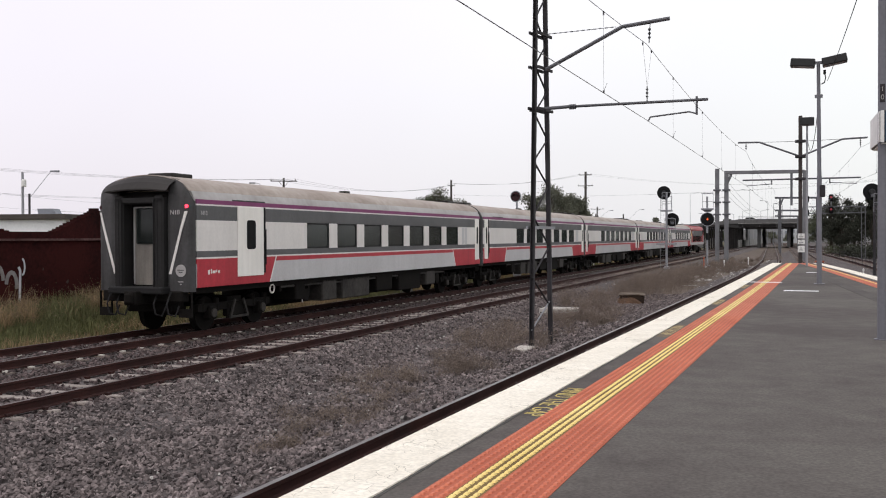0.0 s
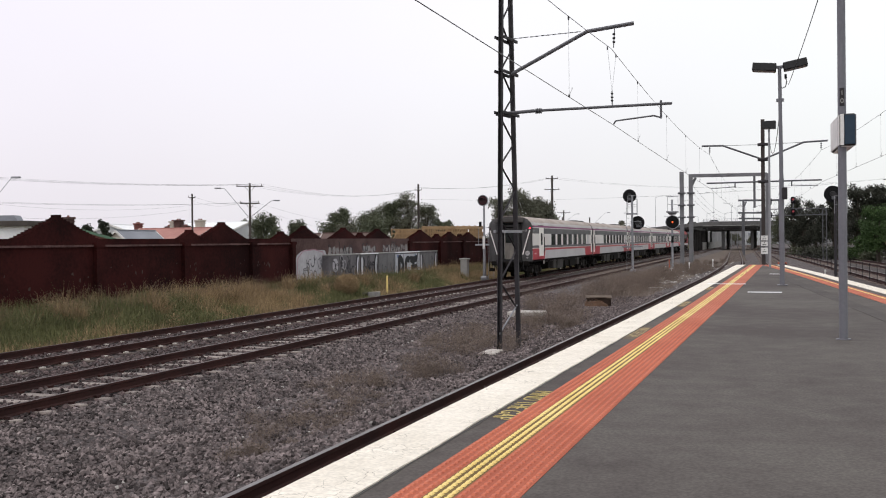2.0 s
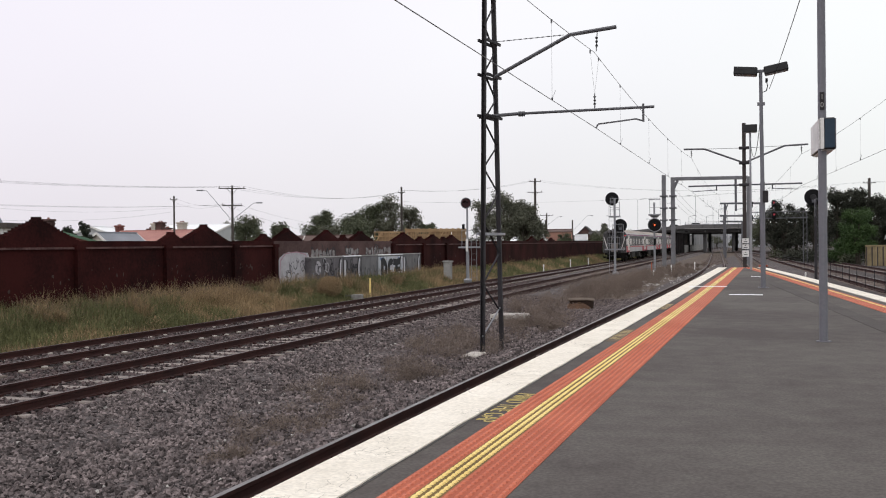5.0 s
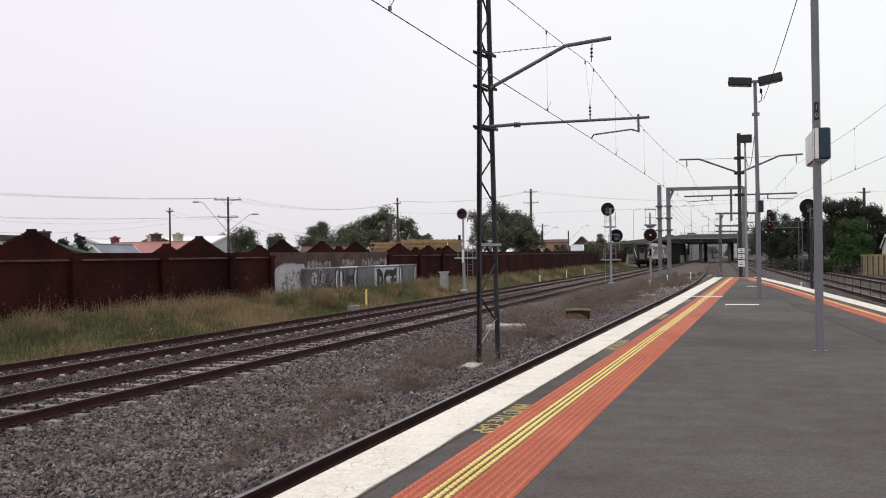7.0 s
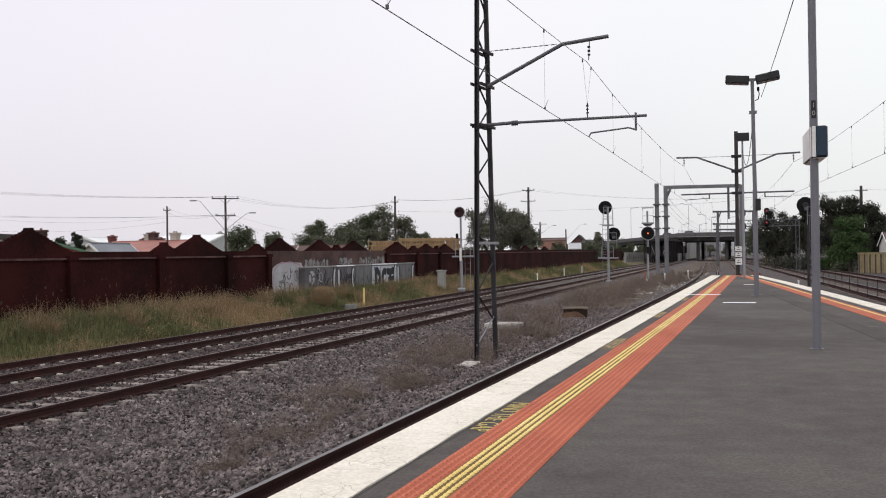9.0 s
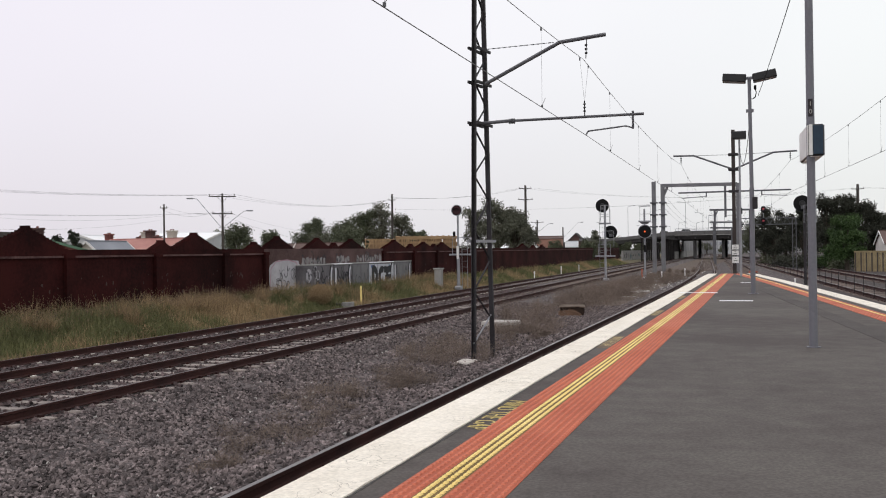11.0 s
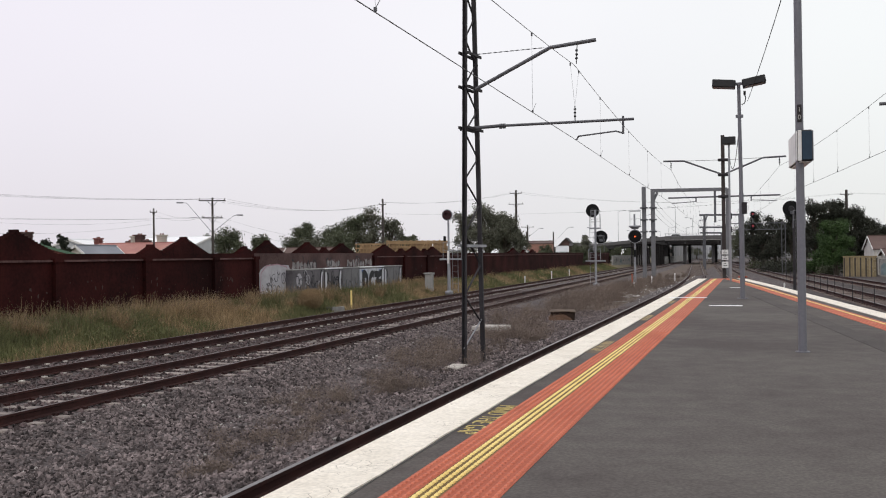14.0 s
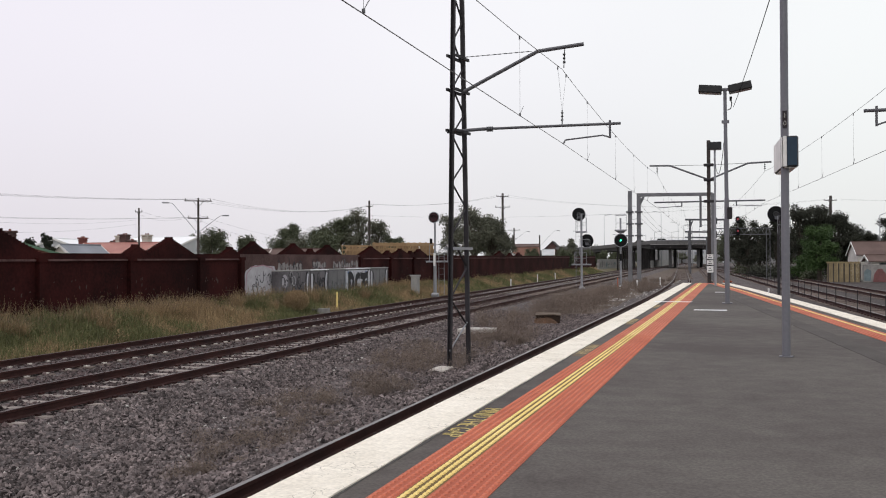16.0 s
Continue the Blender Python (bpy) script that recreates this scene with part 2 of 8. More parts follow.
M["stain"] = mat("brown_worn_patch", (0.165, 0.125, 0.085), (0.075, 0.056, 0.042), 0.9, s1=3, s2=18)
M["concrete"] = mat("grey_concrete", (0.36, 0.35, 0.34), (0.24, 0.235, 0.23), 0.9, s1=1.2, s2=22, bump=0.3)
M["concrete_dark"] = mat("dirty_concrete", (0.085, 0.080, 0.077), (0.05, 0.046, 0.045), 0.95, s1=1.2, s2=22, bump=0.3)
M["stone_dark"] = mat("oily_ballast_stone", (0.110, 0.081, 0.081), (0.054, 0.039, 0.040), 0.9, s1=2, s2=30, bump=0.2, island=0.75)
M["sleeper"] = mat("concrete_sleeper", (0.32, 0.28, 0.262), (0.16, 0.13, 0.12), 0.9, s1=3, s2=30, bump=0.3, rand=0.2)
M["sleeper_old"] = mat("stained_sleeper", (0.17, 0.135, 0.12), (0.10, 0.078, 0.07), 0.9, s1=3, s2=30, bump=0.3, rand=0.25)
M["rail_side"] = mat("rusty_rail_side", (0.050, 0.014, 0.011), (0.024, 0.009, 0.009), 0.8, s1=1.5, s2=30)
M["rail_top"] = mat("polished_rail_head", (0.20, 0.185, 0.185), (0.14, 0.125, 0.125), 0.4, metal=0.6, s1=2, s2=40, bump=0.05)
M["rail_top_dull"] = mat("dull_rail_head", (0.105, 0.075, 0.070), (0.065, 0.046, 0.044), 0.5, metal=0.2, s1=2, s2=40, bump=0.05)
# bed kept darker than the stones, painting the shade in their gaps
M["ballast"] = mat("ballast_bed", (0.120, 0.100, 0.100), (0.060, 0.050, 0.051), 0.95, s1=0.7, s2=16, bump=1.0, dist=0.06, grain=0.55, gs=14)
M["stone"] = mat("ballast_stone", (0.190, 0.156, 0.154), (0.072, 0.058, 0.059), 0.9, s1=2, s2=30, bump=0.2, island=0.75)
M["ballast_east"] = mat("oily_ballast_bed", (0.070, 0.057, 0.055), (0.034, 0.028, 0.028), 0.95, s1=0.7, s2=9, bump=1.0, dist=0.06, grain=0.5, gs=9)
M["soil"] = mat("dry_soil", (0.13, 0.098, 0.078), (0.070, 0.052, 0.043), 0.95, s1=0.5, s2=8, bump=0.7, dist=0.05)
M["turf"] = mat("weedy_ground", (0.13, 0.108, 0.062), (0.08, 0.07, 0.042), 0.95, s1=0.3, s2=6, bump=0.7, dist=0.06)
M["far_land"] = mat("suburban_ground", (0.10, 0.10, 0.08), (0.06, 0.065, 0.05), 0.95, s1=0.02, s2=0.6, bump=0.0)
M["straw"] = mat("dry_grass", (0.375, 0.266, 0.152), (0.24, 0.168, 0.096), 0.9, s1=0.4, s2=5, bump=0, island=0.45)
M["green_grass"] = mat("green_weeds", (0.170, 0.170, 0.074), (0.095, 0.098, 0.046), 0.85, s1=0.4, s2=5, bump=0, island=0.45)
M["dead_weed"] = mat("dead_brown_weed", (0.215, 0.167, 0.141), (0.130, 0.100, 0.084), 0.95, s1=0.4, s2=5, bump=0, island=0.2)
M["brick"] = mat("dark_red_brick", (0.041, 0.0088, 0.0082), (0.0155, 0.0047, 0.0047), 0.95, s1=0.55, s2=10, bump=0.5, dist=0.01, rand=0.12, spec=0.1, sharp=1.4)
M["coping"] = mat("pale_brick_coping", (0.150, 0.082, 0.078), (0.060, 0.028, 0.027), 0.9, sharp=1.6, s1=0.8, s2=14, bump=0.4)
M["brick_brown"] = mat("brown_brick", (0.115, 0.066, 0.062), (0.06, 0.033, 0.032), 0.9, s1=0.9, s2=10, bump=0.4, sharp=1.4)
M["galv"] = mat("galvanised_steel", (0.34, 0.345, 0.37), (0.25, 0.25, 0.27), 0.55, metal=0.55, s1=1.0, s2=20, bump=0.05)
M["post_grey"] = mat("grey_painted_post", (0.185, 0.185, 0.21), (0.14, 0.14, 0.16), 0.5, metal=0.2, s1=0.8, s2=25, bump=0.05)
M["mast_dark"] = mat("weathered_dark_steel", (0.045, 0.042, 0.048), (0.028, 0.024, 0.026), 0.7, metal=0.3, s1=1.2, s2=25, bump=0.15)
M["portal"] = mat("weathered_galvanised_portal", (0.20, 0.20, 0.215), (0.14, 0.14, 0.15), 0.6, metal=0.4, s1=1.0, s2=20, bump=0.05)
M["pale_slab"] = mat("pale_bare_concrete", (0.56, 0.52, 0.48), (0.40, 0.365, 0.34), 0.9, s1=2.5, s2=20)
M["paling"] = mat("weathered_yellow_paling", (0.31, 0.245, 0.14), (0.20, 0.155, 0.09), 0.85, s1=1, s2=12, rand=0.2)
M["mast_paint"] = mat("grey_steel_mast", (0.14, 0.14, 0.155), (0.09, 0.09, 0.10), 0.65, metal=0.3, s1=1.0, s2=20)
M["wire"] = mat("catenary_wire", (0.12, 0.12, 0.13), (0.08, 0.08, 0.085), 0.5, metal=0.5, bump=0)
M["black"] = mat("black_paint", (0.007, 0.007, 0.008), (0.012, 0.012, 0.013), 0.7, s1=4, s2=30, bump=0.05, spec=0.12)
M["lamp_black"] = mat("black_lamp_housing", (0.016, 0.016, 0.018), (0.028, 0.028, 0.03), 0.5, bump=0.05)
M["white_steel"] = mat("white_enamel", (0.78, 0.77, 0.76), (0.62, 0.61, 0.60), 0.5, s1=2, s2=20, bump=0.05)
M["wood_pole"] = mat("grey_timber_pole", (0.085, 0.072, 0.066), (0.05, 0.043, 0.04), 0.9, s1=2, s2=20)
M["timber"] = mat("new_timber", (0.41, 0.275, 0.155), (0.29, 0.19, 0.105), 0.8, s1=1, s2=12, rand=0.15)
M["bark"] = mat("bark", (0.09, 0.075, 0.06), (0.05, 0.042, 0.035), 0.95, s1=3, s2=15, bump=0.6)
M["leaf_dark"] = mat("dark_foliage", (0.098, 0.108, 0.066), (0.066, 0.075, 0.047), 0.8, s1=0.5, s2=3, bump=0, island=0.25)
M["leaf_deep"] = mat("deep_green_foliage", (0.041, 0.043, 0.031), (0.024, 0.027, 0.019), 0.8, s1=0.5, s2=3, bump=0, island=0.25)
# grey-green leaves, paler than leaf_dark because distance haze is mixed in
M["leaf_grey"] = mat("haze_grey_green_foliage", (0.135, 0.137, 0.10), (0.09, 0.092, 0.069), 0.8, s1=0.5, s2=3, bump=0, island=0.25)
M["leaf_bright"] = mat("bright_green_foliage", (0.052, 0.092, 0.026), (0.030, 0.056, 0.018), 0.7, s1=0.5, s2=3, bump=0, island=0.25)
M["red_roof"] = mat("red_roof_tiles", (0.43, 0.215, 0.185), (0.31, 0.15, 0.135), 0.85, s1=0.6, s2=8)
M["brown_roof"] = mat("brown_roof_tiles", (0.13, 0.085, 0.075), (0.09, 0.06, 0.055), 0.85, s1=0.6, s2=8)
M["dark_roof"] = mat("dark_slate_roof", (0.066, 0.060, 0.060), (0.042, 0.038, 0.039), 0.85, s1=0.6, s2=8)
M["grey_roof"] = mat("slate_grey_roof", (0.26, 0.27, 0.31), (0.2, 0.21, 0.24), 0.7, s1=0.4, s2=8)
M["green_roof"] = mat("green_iron_roof", (0.13, 0.22, 0.15), (0.10, 0.17, 0.12), 0.7, s1=0.4, s2=8)
M["white_roof"] = mat("white_iron_roof", (0.88, 0.885, 0.90), (0.74, 0.745, 0.77), 0.5, s1=0.4, s2=8, bump=0.05)
M["render"] = mat("pale_house_wall", (0.55, 0.52, 0.46), (0.42, 0.40, 0.36), 0.9, s1=0.5, s2=8)
M["red_brick_far"] = mat("red_house_brick", (0.22, 0.085, 0.07), (0.16, 0.06, 0.055), 0.9, s1=0.7, s2=8)
M["bluestone"] = mat("weathered_bridge_concrete", (0.13, 0.125, 0.125), (0.085, 0.082, 0.085), 0.9, s1=0.12, s2=2, bump=0.2)
# far walls lifted towards white, with haze mixed into the colour
M["far_pale"] = mat("haze_pale_far_wall", (0.55, 0.56, 0.58), (0.4, 0.41, 0.43), 0.9, s1=0.1, s2=1, bump=0)
M["glass_dark"] = mat("tinted_window_glass", (0.012, 0.015, 0.014), (0.026, 0.031, 0.030), 0.14, s1=0.6, s2=2, bump=0, spec=0.35)
M["red_glow"] = glow("lit_red_lens", (1.0, 0.03, 0.06), 4.0)
M["amber_glow"] = glow("lit_amber_lens", (1.0, 0.17, 0.05), 1.1)
M["green_glow"] = glow("lit_green_lens", (0.05, 1.0, 0.45), 3.0)
M["lens_red"] = mat("unlit_red_lens", (0.048, 0.008, 0.013), (0.03, 0.006, 0.009), 0.3, bump=0)

# ---- plan ----
PLAT = 1.03            # platform above rail heads
HEAD = -0.025          # heading of the two far tracks against the platform


def bend(y):
    """How far the far tracks swing to the east beyond the bridge approach."""
    return 0.0 if y < 200 else 1.0e-4 * (min(y, 300) - 200) ** 2 + max(0, y - 300) * 0.02


def line_a(y): return -15.75 + HEAD * y                    # track of the train


def line_b(y): return -11.85 + HEAD * y + bend(y)


def line_c(y):                                             # platform track
    if y < 52:
        return -4.31
    return -4.31 - 4.6e-4 * (min(y, 109) - 52) ** 2 - max(0, y - 109) * 0.0524


def edge_w(y): return -2.75 + 0.07 * min(1, max(0, (y - 8) / 16))     # west platform edge


def edge_e(y): return 2.93 + (22.1 - y) * 0.102 - max(0, y - 40) * 0.012     # east platform edge


def line_d(y): return edge_e(y) + 1.55 if y < 60 else edge_e(60) + 1.55 - (y - 60) * 0.045


def line_e(y): return 6.45 - (y - 46) * 0.064 - max(0, y - 150) * 0.02


def line_f(y): return 9.4 - (y - 68) * 0.066 - max(0, y - 150) * 0.02


def ys(a, b, near=1.0, grow=1.06):
    out, y, s = [], a, near
    while y < b:
        out.append(y)
        if y > 20:
            s *= grow
        y += s
    return out + [b]


# ---- ground: one sheet to the horizon ----
def ground_z(u):
    pts = [(-2600, 0.1), (-24, 0.1), (-20.5, -0.05), (-18.7, -0.42), (-17.3, -0.235), (-16.5, -0.20), (-16.3, -0.17), (-15.2, -0.17), (-15.0, -0.20), (-14.4, -0.225), (-13.9, -0.20), (-13.2, -0.20), (-12.9, -0.205), (-10.8, -0.205), (-10.2, -0.23), (-9.0, -0.40), (-6.6, -0.38), (-5.8, -0.18), (-2.9, -0.18), (8, -0.22), (14, -0.3), (20, 0.0), (2600, 0.0)]
    for (a, za), (b, zb) in zip(pts, pts[1:]):
        if a <= u <= b:
            return za + (zb - za) * (u - a) / (b - a)
    return 0.0


def build_ground():
    us = [-2600, -700, -200, -80, -40, -30, -26, -24, -22.5, -21.4, -20.5, -19.5, -18.7, -18.1, -17.3, -16.5, -16.3, -15.75, -15.2, -15.0, -14.4, -13.9, -13.2, -12.9, -11.8, -10.8, -10.2, -9.6, -9.0, -8.2, -7.4, -6.6, -6.2, -5.8, -5, -4.2, -3.4, -2.9, 0, 3, 6, 8, 11, 14, 17, 20, 26, 40, 90, 250, 800, 2600]
    rows = [-2600, -600, -150, -40] + ys(-20, 420, 1.2, 1.03) + [520, 700, 1100, 2600]
    bm = BM()
    grid = []
    for y in rows:
        line = []
        for u in us:
            k = min(1, max(0, (-6.4 - u) / 2.6)) * (1 if u > -60 else max(0, 1 - (-60 - u) / 100))
            yy = min(max(y, -40), 420)
            x = u + k * (HEAD * yy + bend(yy))
            z = ground_z(u) + ((0.012 if -17.4 < u < -10 else 0.05) * noise.noise((x * 0.9, y * 0.9, 0)) if -60 < u < 40 and -40 < y < 420 else 0)
            line.append(bm.verts.new((x, y, z)))
        grid.append(line)
    for j in range(len(rows) - 1):
        for i in range(len(us) - 1):
            f = bm.faces.new((grid[j][i], grid[j][i + 1], grid[j + 1][i + 1], grid[j + 1][i]))
            c, y = (us[i] + us[i + 1]) / 2, rows[j]
            if abs(c) > 60 or y > 500 or y < -100:
                f.material_index = 3
            elif c < -18.7:
                f.material_index = 2
            elif -9.3 < c < -6.9 and y > 24:
                f.material_index = 1
            elif c > 20:
                f.material_index = 2
            elif c > 3.5:
                f.material_index = 4
    g = link("ground", bm, [M["ballast"], M["soil"], M["turf"], M["far_land"], M["ballast_east"]], smooth=True)
    tagged(g, "grey ballast, dry soil and weedy ground along the tracks", "ground", kind="structure")


build_ground()

# ---- tracks ----
RAIL = [(-0.035, 0.0), (0.035, 0.0), (0.036, -0.04), (0.010, -0.055), (0.010, -0.135), (0.07, -0.155), (0.07, -0.17), (-0.07, -0.17), (-0.07, -0.155), (-0.010, -0.135), (-0.010, -0.055), (-0.036, -0.04)]


def sleeper_mesh(m, pads=False):
    bm = BM()
    box(bm, (0, 0, -0.10), (2.40, 0.22, 0.2), bevel=0.02)
    for s in (-1, 1):
        for d in (-0.11, 0.11):
            box(bm, (s * 0.835 + d, 0, 0.02), (0.06, 0.10, 0.05), mi=1)
    if pads:                                  # pale grout pads beside the rails
        for d in (-0.70, 1.0):
            box(bm, (d, 0.02, 0.010), (0.11, 0.12, 0.035), mi=2)
    me = bpy.data.meshes.new("sleeper")
    bm.to_mesh(me)
    bm.free()
    me.materials.append(m)
    me.materials.append(M["rail_side"])
    me.materials.append(M["pale_slab"])
    return me


SLEEPER, SLEEPER_OLD, SLEEPER_DARK = sleeper_mesh(M["sleeper"]), sleeper_mesh(M["sleeper_old"]), sleeper_mesh(M["sleeper_old"], True)


def track(name, line, y0, y1, near_end, label, top, mesh=None):
    mesh = mesh or SLEEPER
    t = thing(name, 0, 0, 0, label, "railway track", "tracks", "structure")
    stations = ys(y0, y1, 2.0, 1.05)
    for s in (-0.835, 0.835):
        bm = BM()
        sweep(bm, RAIL, [(line(y) + s, y, 0) for y in stations])
        for f in bm.faces:
            c = f.calc_center_median()
            if c.z > -0.01:
                # west rail heads go dull beyond y 46, to take off their sky sheen
                f.material_index = 1 if c.y < 46 or c.x > 0 else 2
        part("rail", bm, [M["rail_side"], top, M["rail_top_dull"]], t)
    far = BM()
    y = y0
    rnd = random.Random(3)
    while y < y1:
        dz = rnd.uniform(-0.012, 0.012)
        if y < near_end:
            s = new("sleeper", mesh if y < 46 or mesh is not SLEEPER else SLEEPER_OLD)
            s.parent = t
            s.matrix_world = pose(line(y) + rnd.uniform(-0.03, 0.03), y, -0.182 + dz, 0, 0, rnd.uniform(-1, 1) - math.degrees(math.atan(line(y + 0.5) - line(y - 0.5))))
        elif y < 190:
            box(far, (line(y), y, -0.27), (2.68, 0.24, 0.2))
        y += 0.685
    if far.verts:
        f = part("far_sleepers", far, (SLEEPER_OLD if mesh is SLEEPER else mesh).materials[0], t)
        f["kind"] = "stuff"
    else:
        far.free()
    return t


track("railway_track", line_a, -24.1, 470, 150, "outer broad-gauge track, dark rails on concrete sleepers", M["rail_top_dull"], SLEEPER_DARK)
track("railway_track", line_b, -24.1, 470, 150, "rusty broad-gauge track on pale concrete sleepers", M["rail_top_dull"])
track("railway_track", line_c, -24, 420, 110, "platform track with polished rail beside the platform edge", M["rail_top"], SLEEPER_OLD)
track("railway_track", line_d, 20, 300, 20, "track curving away behind the platform end", M["rail_top_dull"], SLEEPER_OLD)
track("railway_track", line_e, 20, 330, 140, "east track with dark rails on sleepers", M["rail_top"], SLEEPER_OLD)
track("railway_track", line_f, 20, 330, 140, "far east track with dark rails on sleepers", M["rail_top"], SLEEPER_OLD)

# ---- platform ----
def strip(bm, fa, fb, y0, y1, z, mi=0, step=2.0, th=0.004):
    """A thin layer between two plan lines."""
    n = max(1, int((y1 - y0) / step))
    rows = []
    for i in range(n + 1):
        y = y0 + (y1 - y0) * i / n
        rows.append([bm.verts.new((fa(y), y, z)), bm.verts.new((fb(y), y, z)), bm.verts.new((fb(y), y, z - th)), bm.verts.new((fa(y), y, z - th))])
    for a, b in zip(rows, rows[1:]):
        for j in range(4):
            f = bm.faces.new((a[j], a[(j + 1) % 4], b[(j + 1) % 4], b[j]))
            f.material_index = mi
    bm.faces.new(rows[0])
    bm.faces.new(rows[-1][::-1])
    bmesh.ops.recalc_face_normals(bm, faces=bm.faces[:])


PEND = 52.0
platform = thing("platform", 0, 0, 0, "island platform of grey asphalt with white edges", "platform", kind="structure")
bm = BM()
strip(bm, lambda y: edge_w(y) + 0.02, lambda y: edge_e(y) - 0.02, -30, PEND, PLAT, 0, 2.0, 1.35)
part("deck", bm, [M["asphalt"]], platform, "worn grey asphalt deck")
for fa, fb in ((lambda y: edge_w(y), lambda y: edge_w(y) + 0.452 + 0.010 * noise.noise((y * 2.3, 0.5, 0)) + 0.007 * noise.noise((y * 7.1, 4.5, 0))), (lambda y: edge_e(y) - 0.41, lambda y: edge_e(y))):
    bm = BM()
    strip(bm, fa, fb, -30, PEND + 0.01, PLAT + 0.012, 0, 0.12, 0.10)
    part("edge_coping", bm, M["white_paint"], platform, "cracked white painted edge")
bm = BM()
strip(bm, lambda y: edge_w(y) + 0.456, lambda y: edge_w(y) + 0.474 + 0.006 * math.sin(y * 3.1) + 0.005 * math.sin(y * 7.7), -10, PEND, PLAT + 0.003, 0, 0.4, 0.003)
part("joint", bm, M["concrete_dark"], platform, "dark joint along the painted edge")
for sgn, e, a, b, y0 in ((1, edge_w, 0.655, 1.345, -30.0), (-1, edge_e, 0.64, 1.10, -30.0)):
    n = 12 if sgn > 0 else 6
    w = (b - a) / n
    for j in range(n):                        # ribbed strips of the warning band
        yellow = j in ((3, 4, 5) if sgn > 0 else (1, ))
        gap = 0.20 if yellow else 0.24
        lo, hi = a + (j + gap) * w, a + (j + 1 - gap) * w
        if sgn > 0:                           # rows of raised buttons
            bm = BM()
            y, wd = 0.0, (hi - lo) * (0.42 if yellow else 0.46)
            while y < 17:
                vs = box(bm, (e(y) + sgn * (lo + hi) / 2, y + 0.03, PLAT + 0.0085), (wd * 2, 0.055, 0.010))
                for v in vs:
                    if v.co.z > PLAT + 0.01:
                        v.co.x += (e(y) + sgn * (lo + hi) / 2 - v.co.x) * 0.35
                        v.co.y += (y + 0.03 - v.co.y) * 0.35
                y += 0.075
            d = part("yellow_buttons" if yellow else "orange_buttons", bm, M["tactile_y" if yellow else "tactile_rib"], platform)
            d["kind"] = "stuff"
        if sgn > 0:
            bm = BM()
            strip(bm, lambda y: e(y) + sgn * lo, lambda y: e(y) + sgn * hi, y0, 0.0, PLAT + 0.011, 0, 3.0, 0.011)
            part("tactile_strip", bm, M["tactile_y"] if yellow else M["tactile_rib"], platform)
        bm = BM()
        strip(bm, lambda y: e(y) + sgn * lo, lambda y: e(y) + sgn * hi, 17 if sgn > 0 else y0, PEND - 0.02, PLAT + 0.011, 0, 2.0, 0.011)
        part("tactile_strip", bm, M["tactile_y"] if yellow else M["tactile_rib"], platform)
    lo, hi = (a + 3 * w, a + 6 * w) if sgn > 0 else (a + w, a + 2 * w)
    for p, q, m in ((a, lo, "tactile"), (lo, hi, "tactile_dim"), (hi, b, "tactile")):
        bm = BM()
        strip(bm, lambda y: e(y) + sgn * p, lambda y: e(y) + sgn * q, y0, PEND - 0.02, PLAT + 0.004, 0, 2.0, 0.004)
        part("tactile_base", bm, M[m], platform)

# ---- train ----
CAR = 22.7
C = {}
C["grey"] = mat("train_dark_grey_paint", (0.125, 0.122, 0.128), (0.09, 0.088, 0.092), 0.45, s1=0.6, s2=12, bump=0.03, streak=0.07)
C["light"] = mat("train_pale_grey_paint", (0.82, 0.775, 0.755), (0.72, 0.68, 0.66), 0.4, s1=0.5, s2=12, bump=0.03, streak=0.05)
C["silver"] = mat("train_silver_paint", (0.60, 0.58, 0.595), (0.50, 0.48, 0.49), 0.4, s1=0.5, s2=12, bump=0.03, streak=0.06)
C["red"] = mat("train_red_paint", (0.55, 0.040, 0.062), (0.40, 0.030, 0.046), 0.4, s1=0.6, s2=12, bump=0.03, streak=0.18)
C["purple"] = mat("train_maroon_line", (0.27, 0.055, 0.17), (0.20, 0.045, 0.13), 0.5)
C["door"] = mat("train_cream_door", (0.97, 0.93, 0.89), (0.91, 0.87, 0.82), 0.45, s1=1.0, s2=14, bump=0.03, streak=0.07)
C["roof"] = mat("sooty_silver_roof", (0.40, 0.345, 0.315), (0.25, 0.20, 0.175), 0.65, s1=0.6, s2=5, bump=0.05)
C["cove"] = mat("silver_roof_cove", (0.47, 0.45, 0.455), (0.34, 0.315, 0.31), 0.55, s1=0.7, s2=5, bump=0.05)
C["hood"] = mat("sooty_brown_hood", (0.024, 0.019, 0.018), (0.013, 0.011, 0.010), 0.6, s1=1.0, s2=10, bump=0.05)
C["recess"] = mat("near_black_end", (0.021, 0.019, 0.020), (0.012, 0.011, 0.011), 0.7, s1=1.0, s2=12, bump=0.08)
C["end"] = mat("train_end_charcoal", (0.080, 0.076, 0.080), (0.050, 0.047, 0.048), 0.55, s1=1.0, s2=12, bump=0.05, streak=0.35)
# oily black, taken darker still for the shade below the floor
C["under"] = mat("oily_shaded_underframe", (0.007, 0.006, 0.006), (0.013, 0.011, 0.010), 0.9, s1=2.0, s2=15, bump=0.2, spec=0.1)
C["tank"] = mat("grimy_grey_box", (0.062, 0.054, 0.05), (0.024, 0.021, 0.02), 0.75, s1=1.2, s2=10)
C["panel"] = mat("end_door_panel", (0.25, 0.225, 0.205), (0.17, 0.15, 0.138), 0.6, streak=0.3)
C["loco"] = mat("faded_loco_red", (0.42, 0.045, 0.055), (0.28, 0.03, 0.04), 0.5, s1=0.7, s2=8, bump=0.03)
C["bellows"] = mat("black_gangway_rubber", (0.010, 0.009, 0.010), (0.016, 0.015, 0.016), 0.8)

